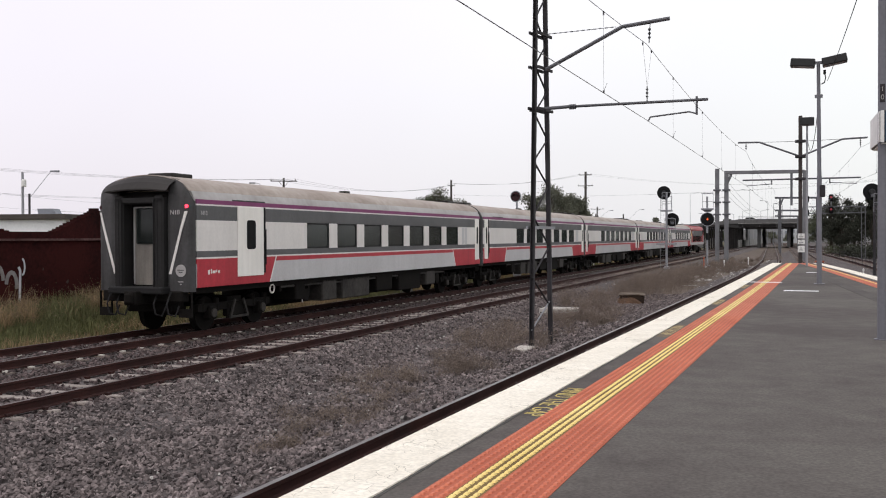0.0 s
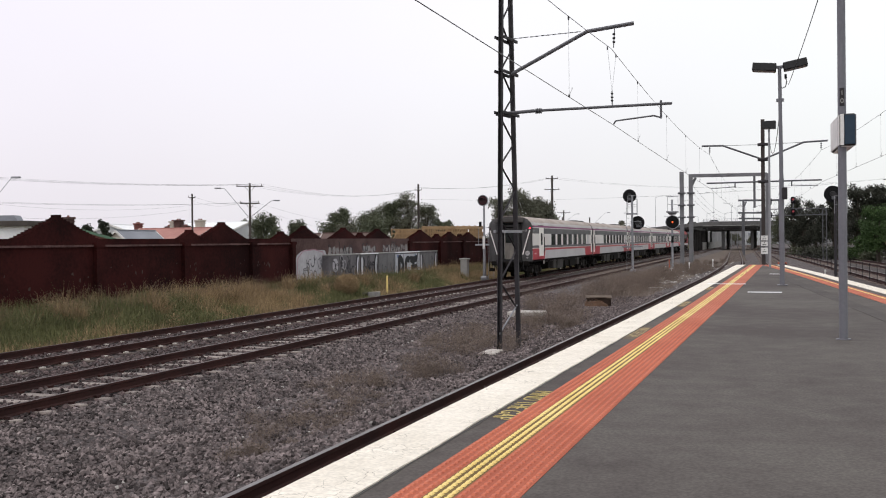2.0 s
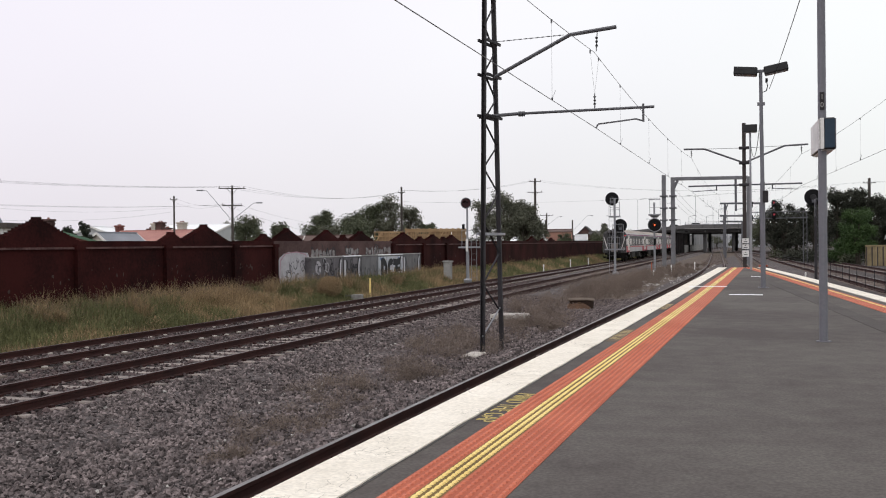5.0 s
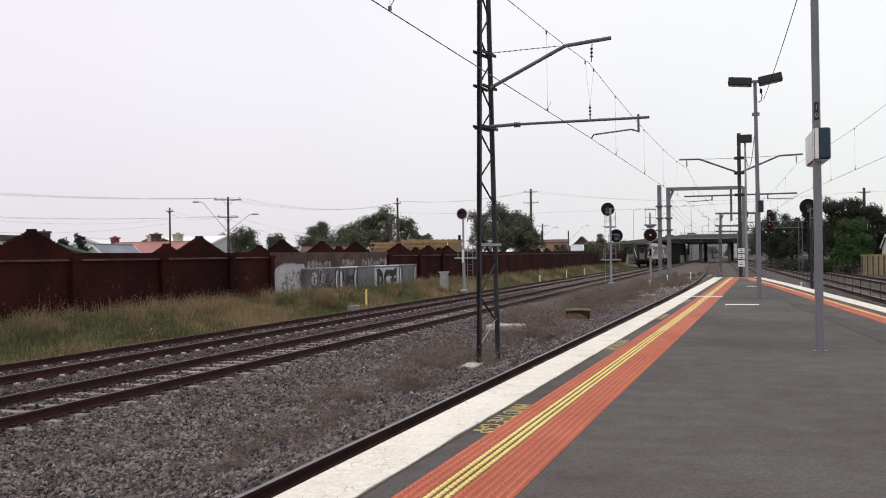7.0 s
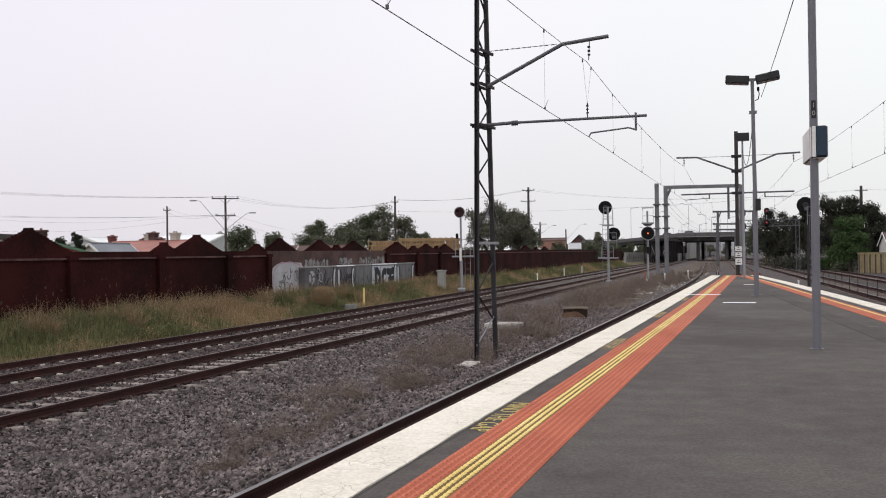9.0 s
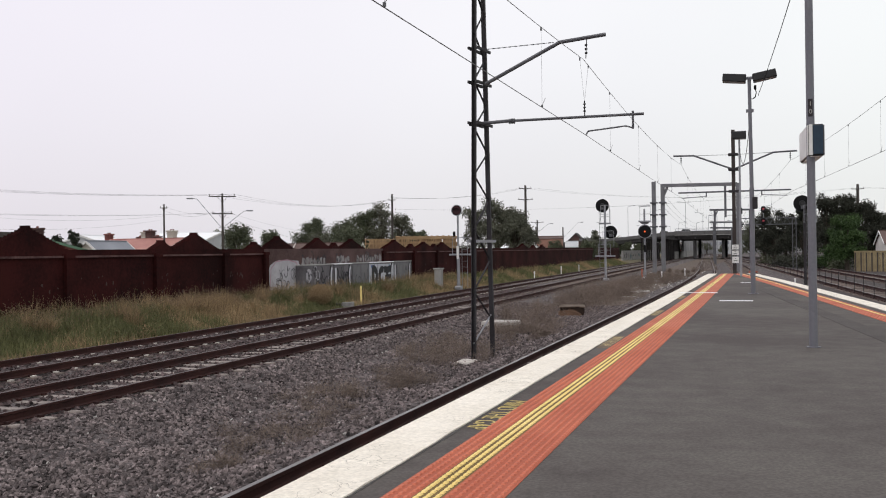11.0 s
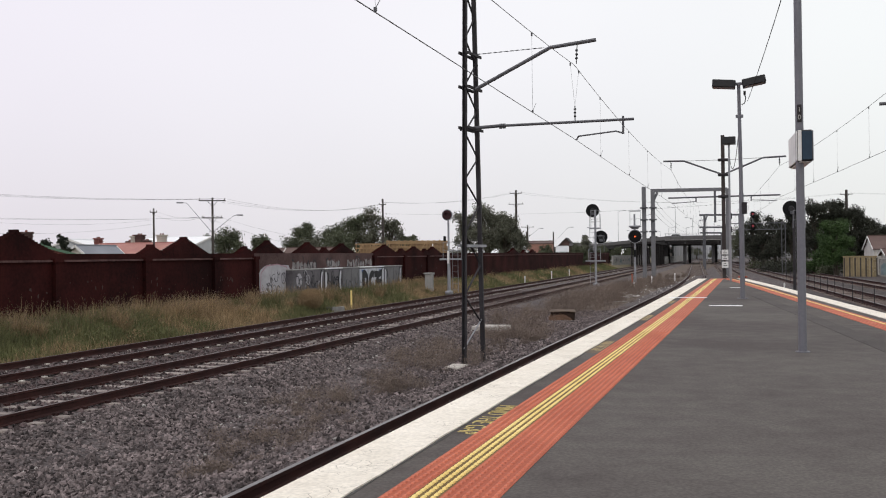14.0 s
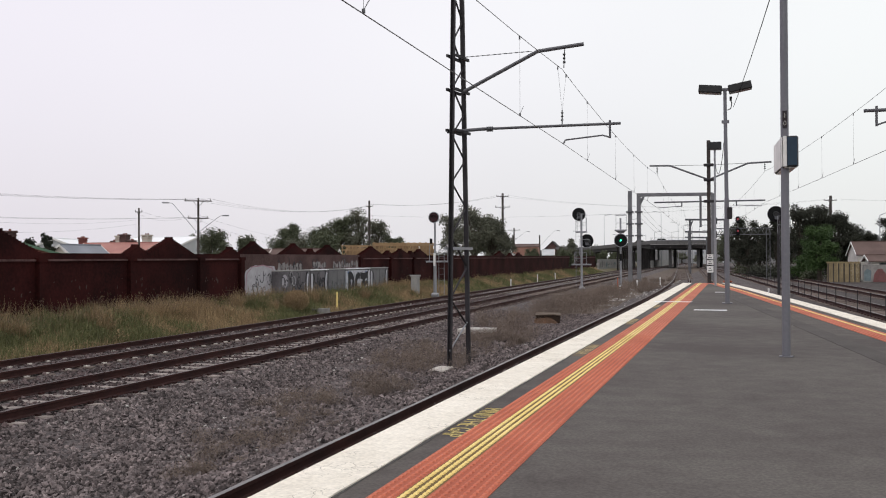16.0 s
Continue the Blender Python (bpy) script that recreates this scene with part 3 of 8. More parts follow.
ROOF = [(1.46, 3.36), (1.44, 3.48), (1.36, 3.66), (1.18, 3.84), (0.9, 3.97), (0.5, 4.06), (0, 4.10)]


def fine_curve(pts, k=3):
    """A smooth curve through the profile points."""
    out = []
    for i in range(len(pts) - 1):
        p0, p1, p2, p3 = pts[max(i - 1, 0)], pts[i], pts[i + 1], pts[min(i + 2, len(pts) - 1)]
        for j in range(k):
            t = j / k
            out.append(tuple(0.5 * (2 * p1[c] + (p2[c] - p0[c]) * t + (2 * p0[c] - 5 * p1[c] + 4 * p2[c] - p3[c]) * t * t + (3 * p1[c] - p0[c] - 3 * p2[c] + p3[c]) * t ** 3) for c in (0, 1)))
    return out + [pts[-1]]


def side_panels(car, s, wide):
    """The painted side sheet of one flank: bands and blocks as panels with the window openings left free."""
    x = s * 1.46
    wins = [5.87 + 2.02 * i for i in range(7)]
    for nm, z0, z1, m in (("maroon_line", 3.335, 3.45, C["purple"]), ("white_line", 3.295, 3.335, C["light"]), ("upper_band", 2.92, 3.295, C["grey"]),
                          ("waist_band", 1.97, 2.13, C["grey"]), ("white_line", 1.925, 1.97, C["light"]), ("red_line", 1.80, 1.925, C["red"]), ("lower_panel", 1.2, 1.80, C["silver"])):
        bm = BM()
        box(bm, (x, CAR / 2, (z0 + z1) / 2), (0.05, CAR - 0.5, z1 - z0))
        part(nm, bm, m, car)
    cuts = [0.25] + [v for w in wins for v in (w, w + 1.46)] + [CAR - 0.25]
    for a, b in zip(cuts[::2], cuts[1::2]):
        bm = BM()
        box(bm, (x, (a + b) / 2, 2.525), (0.05, b - a, 0.79))
        part("window_pier", bm, C["light"], car)
    for w in wins:
        bm = BM()
        box(bm, (x - s * 0.015, w + 0.73, 2.525), (0.01, 1.46, 0.79), bevel=0.004)
        win = part("window", bm, M["glass_dark"], car)
        bm = BM()
        for yy, zz, ly, lz in ((0, 0.375, 1.46, 0.05), (0, -0.375, 1.46, 0.05), (0.705, 0, 0.05, 0.7), (-0.705, 0, 0.05, 0.7)):
            box(bm, (x - s * 0.004, w + 0.73 + yy, 2.525 + zz), (0.026, ly, lz))
        for yy in (-0.68, 0.68):
            for zz in (-0.35, 0.35):
                d = (-1 if yy > 0 else 1, -1 if zz > 0 else 1)
                poly(bm, [(x - s * 0.0165, w + 0.73 + yy, 2.525 + zz), (x - s * 0.0165, w + 0.73 + yy + d[0] * 0.08, 2.525 + zz), (x - s * 0.0165, w + 0.73 + yy, 2.525 + zz + d[1] * 0.08)], (s * 0.025, 0, 0))
        part("window_frame", bm, C["bellows"], win)
    for k, (a, b) in enumerate(((0.25, 3.8), (CAR - 3.75, CAR - 0.25))):
        top, low = (b + 0.22, b - 0.12) if k == 0 else (a - 0.22, a + 0.12)
        pts = [(x + s * 0.026, a, 1.2), (x + s * 0.026, low, 1.2), (x + s * 0.026, top, 1.925), (x + s * 0.026, a, 1.925)] if k == 0 else \
              [(x + s * 0.026, low, 1.2), (x + s * 0.026, b, 1.2), (x + s * 0.026, b, 1.925), (x + s * 0.026, top, 1.925)]
        bm = BM()
        poly(bm, pts, (s * 0.004, 0, 0))
        part("red_panel", bm, C["red"], car)
        bm = BM()
        e0, e1 = (low, top)
        poly(bm, [(x + s * 0.026, e0, 1.2), (x + s * 0.026, e0 + 0.06, 1.2), (x + s * 0.026, e1 + 0.06, 1.925), (x + s * 0.026, e1, 1.925)], (s * 0.006, 0, 0))
        part("white_line", bm, C["light"], car)
    for y, w in ((2.06, 1.3) if wide else (0.42, 0.5), (CAR - 0.98, 0.55)):
        bm = BM()
        box(bm, (x + s * 0.035, y + w / 2, 2.365), (0.03, w, 1.91), bevel=0.01)
        d = part("door", bm, C["door"], car, "cream side door with a narrow window")
        bm = BM()
        hw, hh, rr = w * 0.17, 0.40, 0.09                            # rounded corners
        pts = []
        for cy, cz, a0 in ((hw, hh, 0), (-hw, hh, 90), (-hw, -hh, 180), (hw, -hh, 270)):
            for q in range(4):
                a = radians(a0 + q * 30)
                k = min(rr, hw)
                pts.append((x + s * 0.050, y + w * 0.5 + cy - math.copysign(k, cy) + k * math.cos(a), 2.55 + cz - math.copysign(k, cz) + k * math.sin(a)))
        poly(bm, pts, (s * 0.008, 0, 0))
        part("door_window", bm, M["black"], d)
        bm = BM()
        box(bm, (x + s * 0.04, y + w + 0.04, 2.4), (0.05, 0.05, 1.85))
        rod(bm, (x + s * 0.09, y + w + 0.04, 1.7), (x + s * 0.09, y + w + 0.04, 2.7), 0.018, seg=6)
        part("grab_rail", bm, C["bellows"], d)
    bm = BM()                                                       # narrow louvre window by the far vestibule
    for i in range(2):
        box(bm, (x + s * 0.027, 20.1 + 0.38 * i, 2.525), (0.012, 0.3, 0.75), bevel=0.004)
    part("louvre", bm, C["silver"], car)


def bogie(car, y):
    bm = BM()
    for s in (-1, 1):
        bar(bm, (s * 1.0, y - 1.75, 0.62), (s * 1.0, y + 1.75, 0.62), 0.14, 0.2)
        box(bm, (s * 1.02, y, 0.5), (0.2, 0.9, 0.36), bevel=0.03)
        for d in (-1.2, 1.2):
            box(bm, (s * 1.05, y + d, 0.47), (0.24, 0.34, 0.34), bevel=0.04)
            rod(bm, (s * 1.0, y + d - 0.32, 0.5), (s * 1.0, y + d - 0.32, 0.85), 0.09, seg=8)
            rod(bm, (s * 1.0, y + d + 0.32, 0.5), (s * 1.0, y + d + 0.32, 0.85), 0.09, seg=8)
        bar(bm, (s * 1.1, y - 0.5, 0.3), (s * 1.1, y + 0.5, 0.3), 0.05, 0.05)
        for d in (-1, 1):                                           # swing links
            bar(bm, (s * 1.17, y + d * 0.20, 0.78), (s * 1.17, y + d * 0.42, 0.30), 0.05, 0.07, mi=1)
        bar(bm, (s * 1.17, y - 0.45, 0.30), (s * 1.17, y + 0.45, 0.30), 0.05, 0.06, mi=1)
        rod(bm, (s * 1.17, y - 1.2, 0.47), (s * 1.21, y - 1.2, 0.47), 0.12, seg=12, mi=1)
        rod(bm, (s * 1.17, y + 1.2, 0.47), (s * 1.21, y + 1.2, 0.47), 0.12, seg=12, mi=1)
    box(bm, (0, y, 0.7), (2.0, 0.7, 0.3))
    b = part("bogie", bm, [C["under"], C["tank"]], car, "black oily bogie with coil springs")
    for d in (-1.2, 1.2):
        for s in (-1, 1):
            bm = BM()
            rod(bm, (s * 0.78, y + d, 0.455), (s * 0.90, y + d, 0.455), 0.455, seg=20)
            rod(bm, (s * 0.72, y + d, 0.455), (s * 0.78, y + d, 0.455), 0.485, seg=20)
            part("wheel", bm, C["under"], b)
        bm = BM()
        rod(bm, (-0.8, y + d, 0.455), (0.8, y + d, 0.455), 0.08, seg=8)
        part("axle", bm, C["under"], b)


def roof_at(x):
    """Height of the roof skin at a distance x from the centre line."""
    for (a, za), (b, zb) in zip(ROOF[::-1], ROOF[-2::-1]):
        if a <= x <= b:
            return za + (zb - za) * (x - a) / max(1e-6, b - a)
    return ROOF[0][1]


def car_end(car, y, s, lamp):
    """An end of the car facing s (-1: rear): rounded corner panels, hood, recessed gangway and end door."""
    bm = BM()
    prof = [(-1.46, 1.2)] + [(-a, b) for a, b in ROOF] + [(a, b) for a, b in reversed(ROOF[:-1])] + [(1.46, 1.2)]
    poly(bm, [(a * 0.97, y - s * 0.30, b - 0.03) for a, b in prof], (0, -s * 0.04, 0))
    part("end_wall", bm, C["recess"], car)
    for k in (-1, 1):
        bm = BM()                                                   # corner panel, curving back into the side and up into the roof
        pts = [(0.80, 0.0), (0.95, 0.0), (1.08, 0.0)] + [(1.20 + 0.27 * math.sin(math.pi / 2 * i / 6), 0.30 - 0.30 * math.cos(math.pi / 2 * i / 6)) for i in range(7)]
        rows = []
        for j in range(9):
            f = j / 8
            row = []
            for px, py in pts:
                top = roof_at(min(px, 1.455)) + 0.015
                z = 1.10 + (top - 1.10) * f
                tuck = 0.10 * max(0.0, (z - 3.3) / 0.6) ** 2         # leans back a little under the roof
                row.append(bm.verts.new((k * px, y - s * (py * 0.75 + tuck), z)))
            rows.append(row)
        for r0, r1 in zip(rows, rows[1:]):
            for i in range(len(pts) - 1):
                bm.faces.new((r0[i], r0[i + 1], r1[i + 1], r1[i]))
        r = bmesh.ops.extrude_face_region(bm, geom=bm.faces[:])
        bmesh.ops.translate(bm, verts=[v for v in r["geom"] if isinstance(v, bmesh.types.BMVert)], vec=(-k * 0.03, -s * 0.03, 0))
        bmesh.ops.recalc_face_normals(bm, faces=bm.faces[:])
        part("corner_panel", bm, C["end"], car, "charcoal corner panel")
        if lamp:
            bm = BM()                                               # white slanting bar
            poly(bm, [(k * 1.235, y + s * 0.004, 2.68), (k * 1.165, y + s * 0.004, 2.68), (k * 0.825, y + s * 0.004, 1.55), (k * 0.90, y + s * 0.004, 1.55)], (0, s * 0.012, 0))
            poly(bm, [(k * 1.375, y - s * 0.036, 3.14), (k * 1.305, y - s * 0.012, 3.14), (k * 1.165, y + s * 0.004, 2.68), (k * 1.235, y + s * 0.003, 2.68)], (0, s * 0.016, 0))
            part("white_bar", bm, C["light"], car)
            bm = BM()
            box(bm, (k * 1.34, y - s * 0.12, 3.27), (0.12, 0.16, 0.13), bevel=0.02)
            t = part("tail_light", bm, C["end"], car)
            bm = BM()
            rod(bm, (k * 1.34, y - s * 0.05, 3.27), (k * 1.34, y - s * 0.02, 3.27), 0.048, seg=12)
            part("lens", bm, M["red_glow"] if k > 0 else M["lens_red"], t)
    for k in (-1, 1):
        bm = BM()
        box(bm, (k * 0.62, y - s * 0.03, 2.3), (0.30, 0.42, 2.5), bevel=0.05)
        part("gangway_post", bm, C["recess"], car, "dark ribbed gangway side")
    bm = BM()
    box(bm, (0, y - s * 0.03, 3.42), (1.5, 0.42, 0.16), bevel=0.03)
    part("gangway_head", bm, C["recess"], car)
    bm = BM()
    box(bm, (0, y + s * 0.06, 1.14), (1.7, 0.52, 0.18), bevel=0.03)
    part("gangway_plate", bm, C["bellows"], car, "black fall plate")
    bm = BM()                                                       # hood: from a level lip back into the roof curve
    prof = [(0.96 * math.cos(math.pi * i / 12), roof_at(abs(0.96 * math.cos(math.pi * i / 12)))) for i in range(13)]
    n = 4
    rows = []
    for j in range(n + 1):
        f = j / n
        row = []
        for a, b in prof:
            lip = 3.66 + 0.06 * (1 - (a / 0.96) ** 2)
            z = lip + (b + 0.012 - lip) * math.sin(f * math.pi / 2) ** 0.8
            row.append(bm.verts.new((a, y + s * (0.28 - 0.56 * f), z)))
        rows.append(row)
    low = [bm.verts.new((v.co.x, v.co.y, v.co.z - 0.035)) for v in rows[0]]
    for r0, r1 in zip([low] + rows, rows):
        for i in range(len(prof) - 1):
            bm.faces.new((r0[i], r0[i + 1], r1[i + 1], r1[i]))
    back = [bm.verts.new((v.co.x, y - s * 0.2, v.co.z)) for v in low]
    for i in range(len(prof) - 1):
        bm.faces.new((low[i], back[i], back[i + 1], low[i + 1]))
    bmesh.ops.recalc_face_normals(bm, faces=bm.faces[:])
    part("hood", bm, C["hood"], car, "sooty brown domed hood with a level lip")
    bm = BM()
    box(bm, (0, y - s * 0.22, 2.25), (0.80, 0.05, 2.0), bevel=0.01)
    d = part("end_door", bm, C["panel"], car, "grey end door with a dark window")
    bm = BM()
    box(bm, (0, y - s * 0.185, 2.78), (0.66, 0.03, 0.92), bevel=0.03)
    part("door_window", bm, M["glass_dark"], d)
    bm = BM()
    bar(bm, (-0.40, y - s * 0.185, 1.28), (-0.40, y - s * 0.185, 3.26), 0.035, 0.03)
    bar(bm, (-0.40, y - s * 0.185, 3.26), (0.40, y - s * 0.185, 3.26), 0.03, 0.035)
    part("door_frame", bm, C["cove"], d, "worn silver door frame")
    for k in (-1, 1):                                               # ribs of the folded gangway beside the door
        for i in range(3):
            bm = BM()
            box(bm, (k * (0.50 + i * 0.10), y + s * (0.19 - i * 0.02), 2.3), (0.035, 0.05, 2.3), bevel=0.012)
            part("gangway_rib", bm, C["bellows"], car)
    bm = BM()                                                       # drawgear and hoses
    box(bm, (0, y + s * 0.15, 0.95), (0.4, 0.7, 0.35), bevel=0.03)
    box(bm, (0, y + s * 0.45, 0.95), (0.26, 0.3, 0.28), bevel=0.05)
    part("coupler", bm, C["under"], car)
    bm = BM()
    box(bm, (0, y - s * 0.10, 0.98), (2.5, 0.3, 0.28), bevel=0.03)
    box(bm, (0, y - s * 0.5, 0.8), (1.5, 0.5, 0.5), bevel=0.05)
    part("headstock", bm, C["under"], car)
    for k in (-1, 1):
        bm = BM()                                                   # corner step hanging under the headstock
        for d in (-0.18, 0.18):
            bar(bm, (k * 1.25 + d, y - s * 0.1, 1.1), (k * 1.25 + d, y - s * 0.1, 0.55), 0.03, 0.05)
        bar(bm, (k * 1.25 - 0.2, y - s * 0.1, 0.56), (k * 1.25 + 0.2, y - s * 0.1, 0.56), 0.05, 0.22)
        part("step", bm, C["under"], car)
    for k in (-0.9, -0.6, 0.55, 0.95):
        bm = BM()
        pts = [(k, y + s * 0.1, 1.1), (k + 0.02, y + s * 0.3, 0.8), (k + 0.08, y + s * 0.3, 0.55), (k + 0.2, y + s * 0.2, 0.5), (k + 0.25, y + s * 0.1, 0.75)]
        tube(bm, pts, 0.024, 6)
        part("hose", bm, C["bellows"], car)


def carriage(lamp):
    car = thing("railway_carriage", 0, 0, 0, "grey and red passenger carriage with dark windows", "train carriage", "train")
    bm = BM()
    box(bm, (0, CAR / 2, 2.3), (2.86, CAR - 0.56, 2.16))
    part("body_shell", bm, C["bellows"], car)
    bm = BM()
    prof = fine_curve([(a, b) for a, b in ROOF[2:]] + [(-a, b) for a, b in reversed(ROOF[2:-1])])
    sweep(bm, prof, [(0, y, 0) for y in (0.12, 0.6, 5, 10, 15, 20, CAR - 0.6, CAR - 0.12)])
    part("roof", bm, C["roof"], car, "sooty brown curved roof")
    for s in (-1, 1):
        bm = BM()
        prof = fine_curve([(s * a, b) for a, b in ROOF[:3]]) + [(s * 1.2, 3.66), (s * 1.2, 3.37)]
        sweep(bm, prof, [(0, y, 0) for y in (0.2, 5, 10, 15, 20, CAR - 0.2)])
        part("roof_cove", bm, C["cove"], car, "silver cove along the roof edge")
    for y0, ln, w in ((0.7, 0.9, 0.8), (11.1, 0.4, 0.3), (CAR - 1.7, 0.9, 0.8)):
        bm = BM()
        box(bm, (0, y0 + ln / 2, 4.12), (w, ln, 0.12), bevel=0.03)
        part("roof_vent", bm, C["hood"], car)
    for s in (-1, 1):
        side_panels(car, s, lamp)
        bm = BM()
        bar(bm, (s * 1.45, 1.9, 3.47), (s * 1.45, 3.5, 3.47), 0.03, 0.04)
        part("gutter", bm, C["end"], car)
    car_end(car, 0, -1, lamp)
    car_end(car, CAR, 1, False)
    bogie(car, 2.6)
    bogie(car, CAR - 2.6)
    for y0, ln, z0, z1, m in ((5.4, 0.6, 0.55, 1.1, "under"), (7.1, 1.0, 0.42, 1.12, "tank"), (8.5, 2.1, 0.40, 1.12, "tank"), (11.2, 1.4, 0.5, 1.1, "under"), (13.2, 2.2, 0.42, 1.12, "under"), (16.0, 1.0, 0.5, 1.1, "tank")):
        for s in (-1, 1):
            bm = BM()
            box(bm, (s * 0.95, y0 + ln / 2, (z0 + z1) / 2), (0.8, ln, z1 - z0), bevel=0.04)
            part("equipment_box", bm, C[m], car)
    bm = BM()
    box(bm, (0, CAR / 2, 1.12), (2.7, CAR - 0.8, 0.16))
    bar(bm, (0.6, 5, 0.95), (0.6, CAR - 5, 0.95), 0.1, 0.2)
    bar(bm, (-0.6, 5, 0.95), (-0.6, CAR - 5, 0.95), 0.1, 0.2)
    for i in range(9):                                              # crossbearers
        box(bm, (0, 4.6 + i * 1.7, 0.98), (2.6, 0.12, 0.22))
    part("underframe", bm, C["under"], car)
    for s in (-1, 1):
        bm = BM()
        tube(bm, [(s * 1.28, 4.6, 1.0), (s * 1.28, 9, 0.98), (s * 1.28, 14, 1.0), (s * 1.28, CAR - 4.6, 0.98)], 0.035, 6)
        part("pipe", bm, C["tank"], car)
        for y in (6.3, 17.6):
            bm = BM()
            rod(bm, (s * 0.5, y, 0.72), (s * 1.2, y, 0.72), 0.24, seg=16)
            part("air_reservoir", bm, C["under"], car)
        bm = BM()                                                   # pale marker board on a bracket
        box(bm, (s * 1.30, 5.75, 0.86), (0.02, 0.34, 0.12))
        bar(bm, (s * 1.29, 5.9, 0.86), (s * 1.29, 5.9, 0.45), 0.03, 0.03)
        part("marker_board", bm, C["cove"], car)
    # block added under the floor, to stop light passing between the boxes
    bm = BM()
    box(bm, (0, CAR / 2, 0.72), (0.9, CAR - 10.5, 0.75), bevel=0.08)
    part("centre_block", bm, C["under"], car)
    return car


cars = [carriage(True)]
cars[0]["label"] = "rear grey and red carriage with lit red tail lights"
# the badge, number and marks of the rear car
bm = BM()
disc_y(bm, (1.185, -0.016, 1.64), 0.155, 0.015, 22)
badge = part("badge", bm, C["cove"], cars[0], "round pale badge")
for w, z in ((0.20, 1.655), (0.12, 1.60), (0.16, 1.36), (0.05, 1.30)):
    bm = BM()
    box(bm, (1.185, -0.019, z), (w, 0.006, 0.022))
    part("lettering", bm, C["end"] if z > 1.5 else C["cove"], badge)
for txt, loc, size, ry in (("N18", (0.86, -0.006, 3.06), 0.17, 0), ("N18", (1.488, 0.42, 3.05), 0.16, 90)):
    cu = bpy.data.curves.new("number", "FONT")
    cu.body, cu.size, cu.extrude = txt, size, 0.004
    o = new("number", cu)
    me = bpy.data.meshes.new_from_object(o)
    bpy.data.objects.remove(o)
    o = link_mesh("number", me, C["cove"], cars[0])
    o.matrix_local = pose(*loc, 90, 0, ry)
for i, w in enumerate((0.10, 0.05, 0.16, 0.05, 0.09)):
    bm = BM()
    box(bm, (1.492, 0.75 + i * 0.11, 1.58 + (0.02 if i % 2 else 0)), (0.006, w * 0.8, 0.12 if i < 2 else 0.07))
    part("lettering", bm, C["light"], cars[0])
bm = BM()
tube(bm, [(1.34, 4.05 + 0.12 * math.cos(i * math.pi / 8), 0.98 + 0.12 * math.sin(i * math.pi / 8)) for i in range(17)], 0.026, 6)
part("hand_wheel", bm, C["light"], cars[0])
for i in range(1, 5):
    c = carriage(False) if i == 1 else copy_thing(cars[1], pose(0, 0, 0))
    cars.append(c)


def locomotive():
    loco = thing("locomotive", 0, 0, 0, "red diesel locomotive at the head of the train", "locomotive", "train")
    L = 19.5
    bm = BM()
    prof = [(1.42, 1.25), (1.42, 3.5), (1.25, 3.85), (0.7, 4.1), (-0.7, 4.1), (-1.25, 3.85), (-1.42, 3.5), (-1.42, 1.25)]
    sweep(bm, prof, [(0, 0.3, 0), (0, L - 0.9, 0)])
    part("body", bm, C["loco"], loco)
    bm = BM()
    sweep(bm, [(1.0, 4.06), (0.8, 4.2), (-0.8, 4.2), (-1.0, 4.06)], [(0, 2.5, 0), (0, L - 3, 0)])
    part("roof", bm, C["end"], loco)
    for s in (-1, 1):
        bm = BM()
        box(bm, (s * 1.43, L / 2, 2.9), (0.03, L - 6, 0.8))
        part("side_band", bm, C["grey"], loco)
        bm = BM()
        box(bm, (s * 1.43, L / 2, 1.45), (0.03, L - 1.5, 0.35))
        part("sill_band", bm, C["silver"], loco)
        for y in (1.3, L - 2.6):
            bm = BM()
            box(bm, (s * 1.44, y + 0.6, 3.15), (0.03, 0.9, 0.6), bevel=0.01)
            part("cab_window", bm, M["glass_dark"], loco)
    for x in (-0.65, 0.65):
        bm = BM()
        box(bm, (x, 0.29, 3.2), (1.0, 0.03, 0.6), bevel=0.01)
        part("windscreen", bm, M["glass_dark"], loco)
    for s in (-1, 1):
        for k in range(7):                                    # dark grilles along the engine room
            bm = BM()
            box(bm, (s * 1.44, 4.2 + k * 1.75, 2.15), (0.03, 1.2, 0.85), bevel=0.01)
            part("grille", bm, C["under"], loco)
        bm = BM()
        poly(bm, [(s * 1.425, 0.32, 1.3), (s * 1.425, 0.85, 1.3), (s * 1.425, 2.3, 3.6), (s * 1.425, 1.7, 3.6)], (s * 0.02, 0, 0))
        part("flash", bm, M["tactile_y"], loco, "orange-yellow flash behind the cab")
        for y in (0.35, L - 1.1):
            for k in range(4):
                bm = BM()
                box(bm, (s * 1.33, y + 0.2, 0.35 + k * 0.26), (0.3, 0.45, 0.04))
                part("step", bm, C["silver"], loco)
            for dy in (0.0, 0.5):
                bm = BM()
                rod(bm, (s * 1.47, y + dy, 1.2), (s * 1.47, y + dy, 2.6), 0.025, seg=6)
                part("handrail", bm, C["silver"], loco)
        bm = BM()
        box(bm, (s * 1.435, 3.2, 3.1), (0.02, 0.9, 0.4))
        part("panel", bm, C["silver"], loco)
    bm = BM()
    box(bm, (0, 0.27, 1.55), (2.7, 0.05, 0.35), bevel=0.01)
    part("end_band", bm, C["silver"], loco)
    bm = BM()
    box(bm, (0, L / 2, 0.75), (2.4, 5, 0.8), bevel=0.1)
    part("fuel_tank", bm, C["under"], loco)
    bogie(loco, 3.6)
    bogie(loco, L - 3.9)
    return loco


loco = locomotive()

# ---- boundary wall of dark brick ----
def wall_x(y): return -22.0 + HEAD * y


WALL_RZ = math.degrees(math.atan(-HEAD))


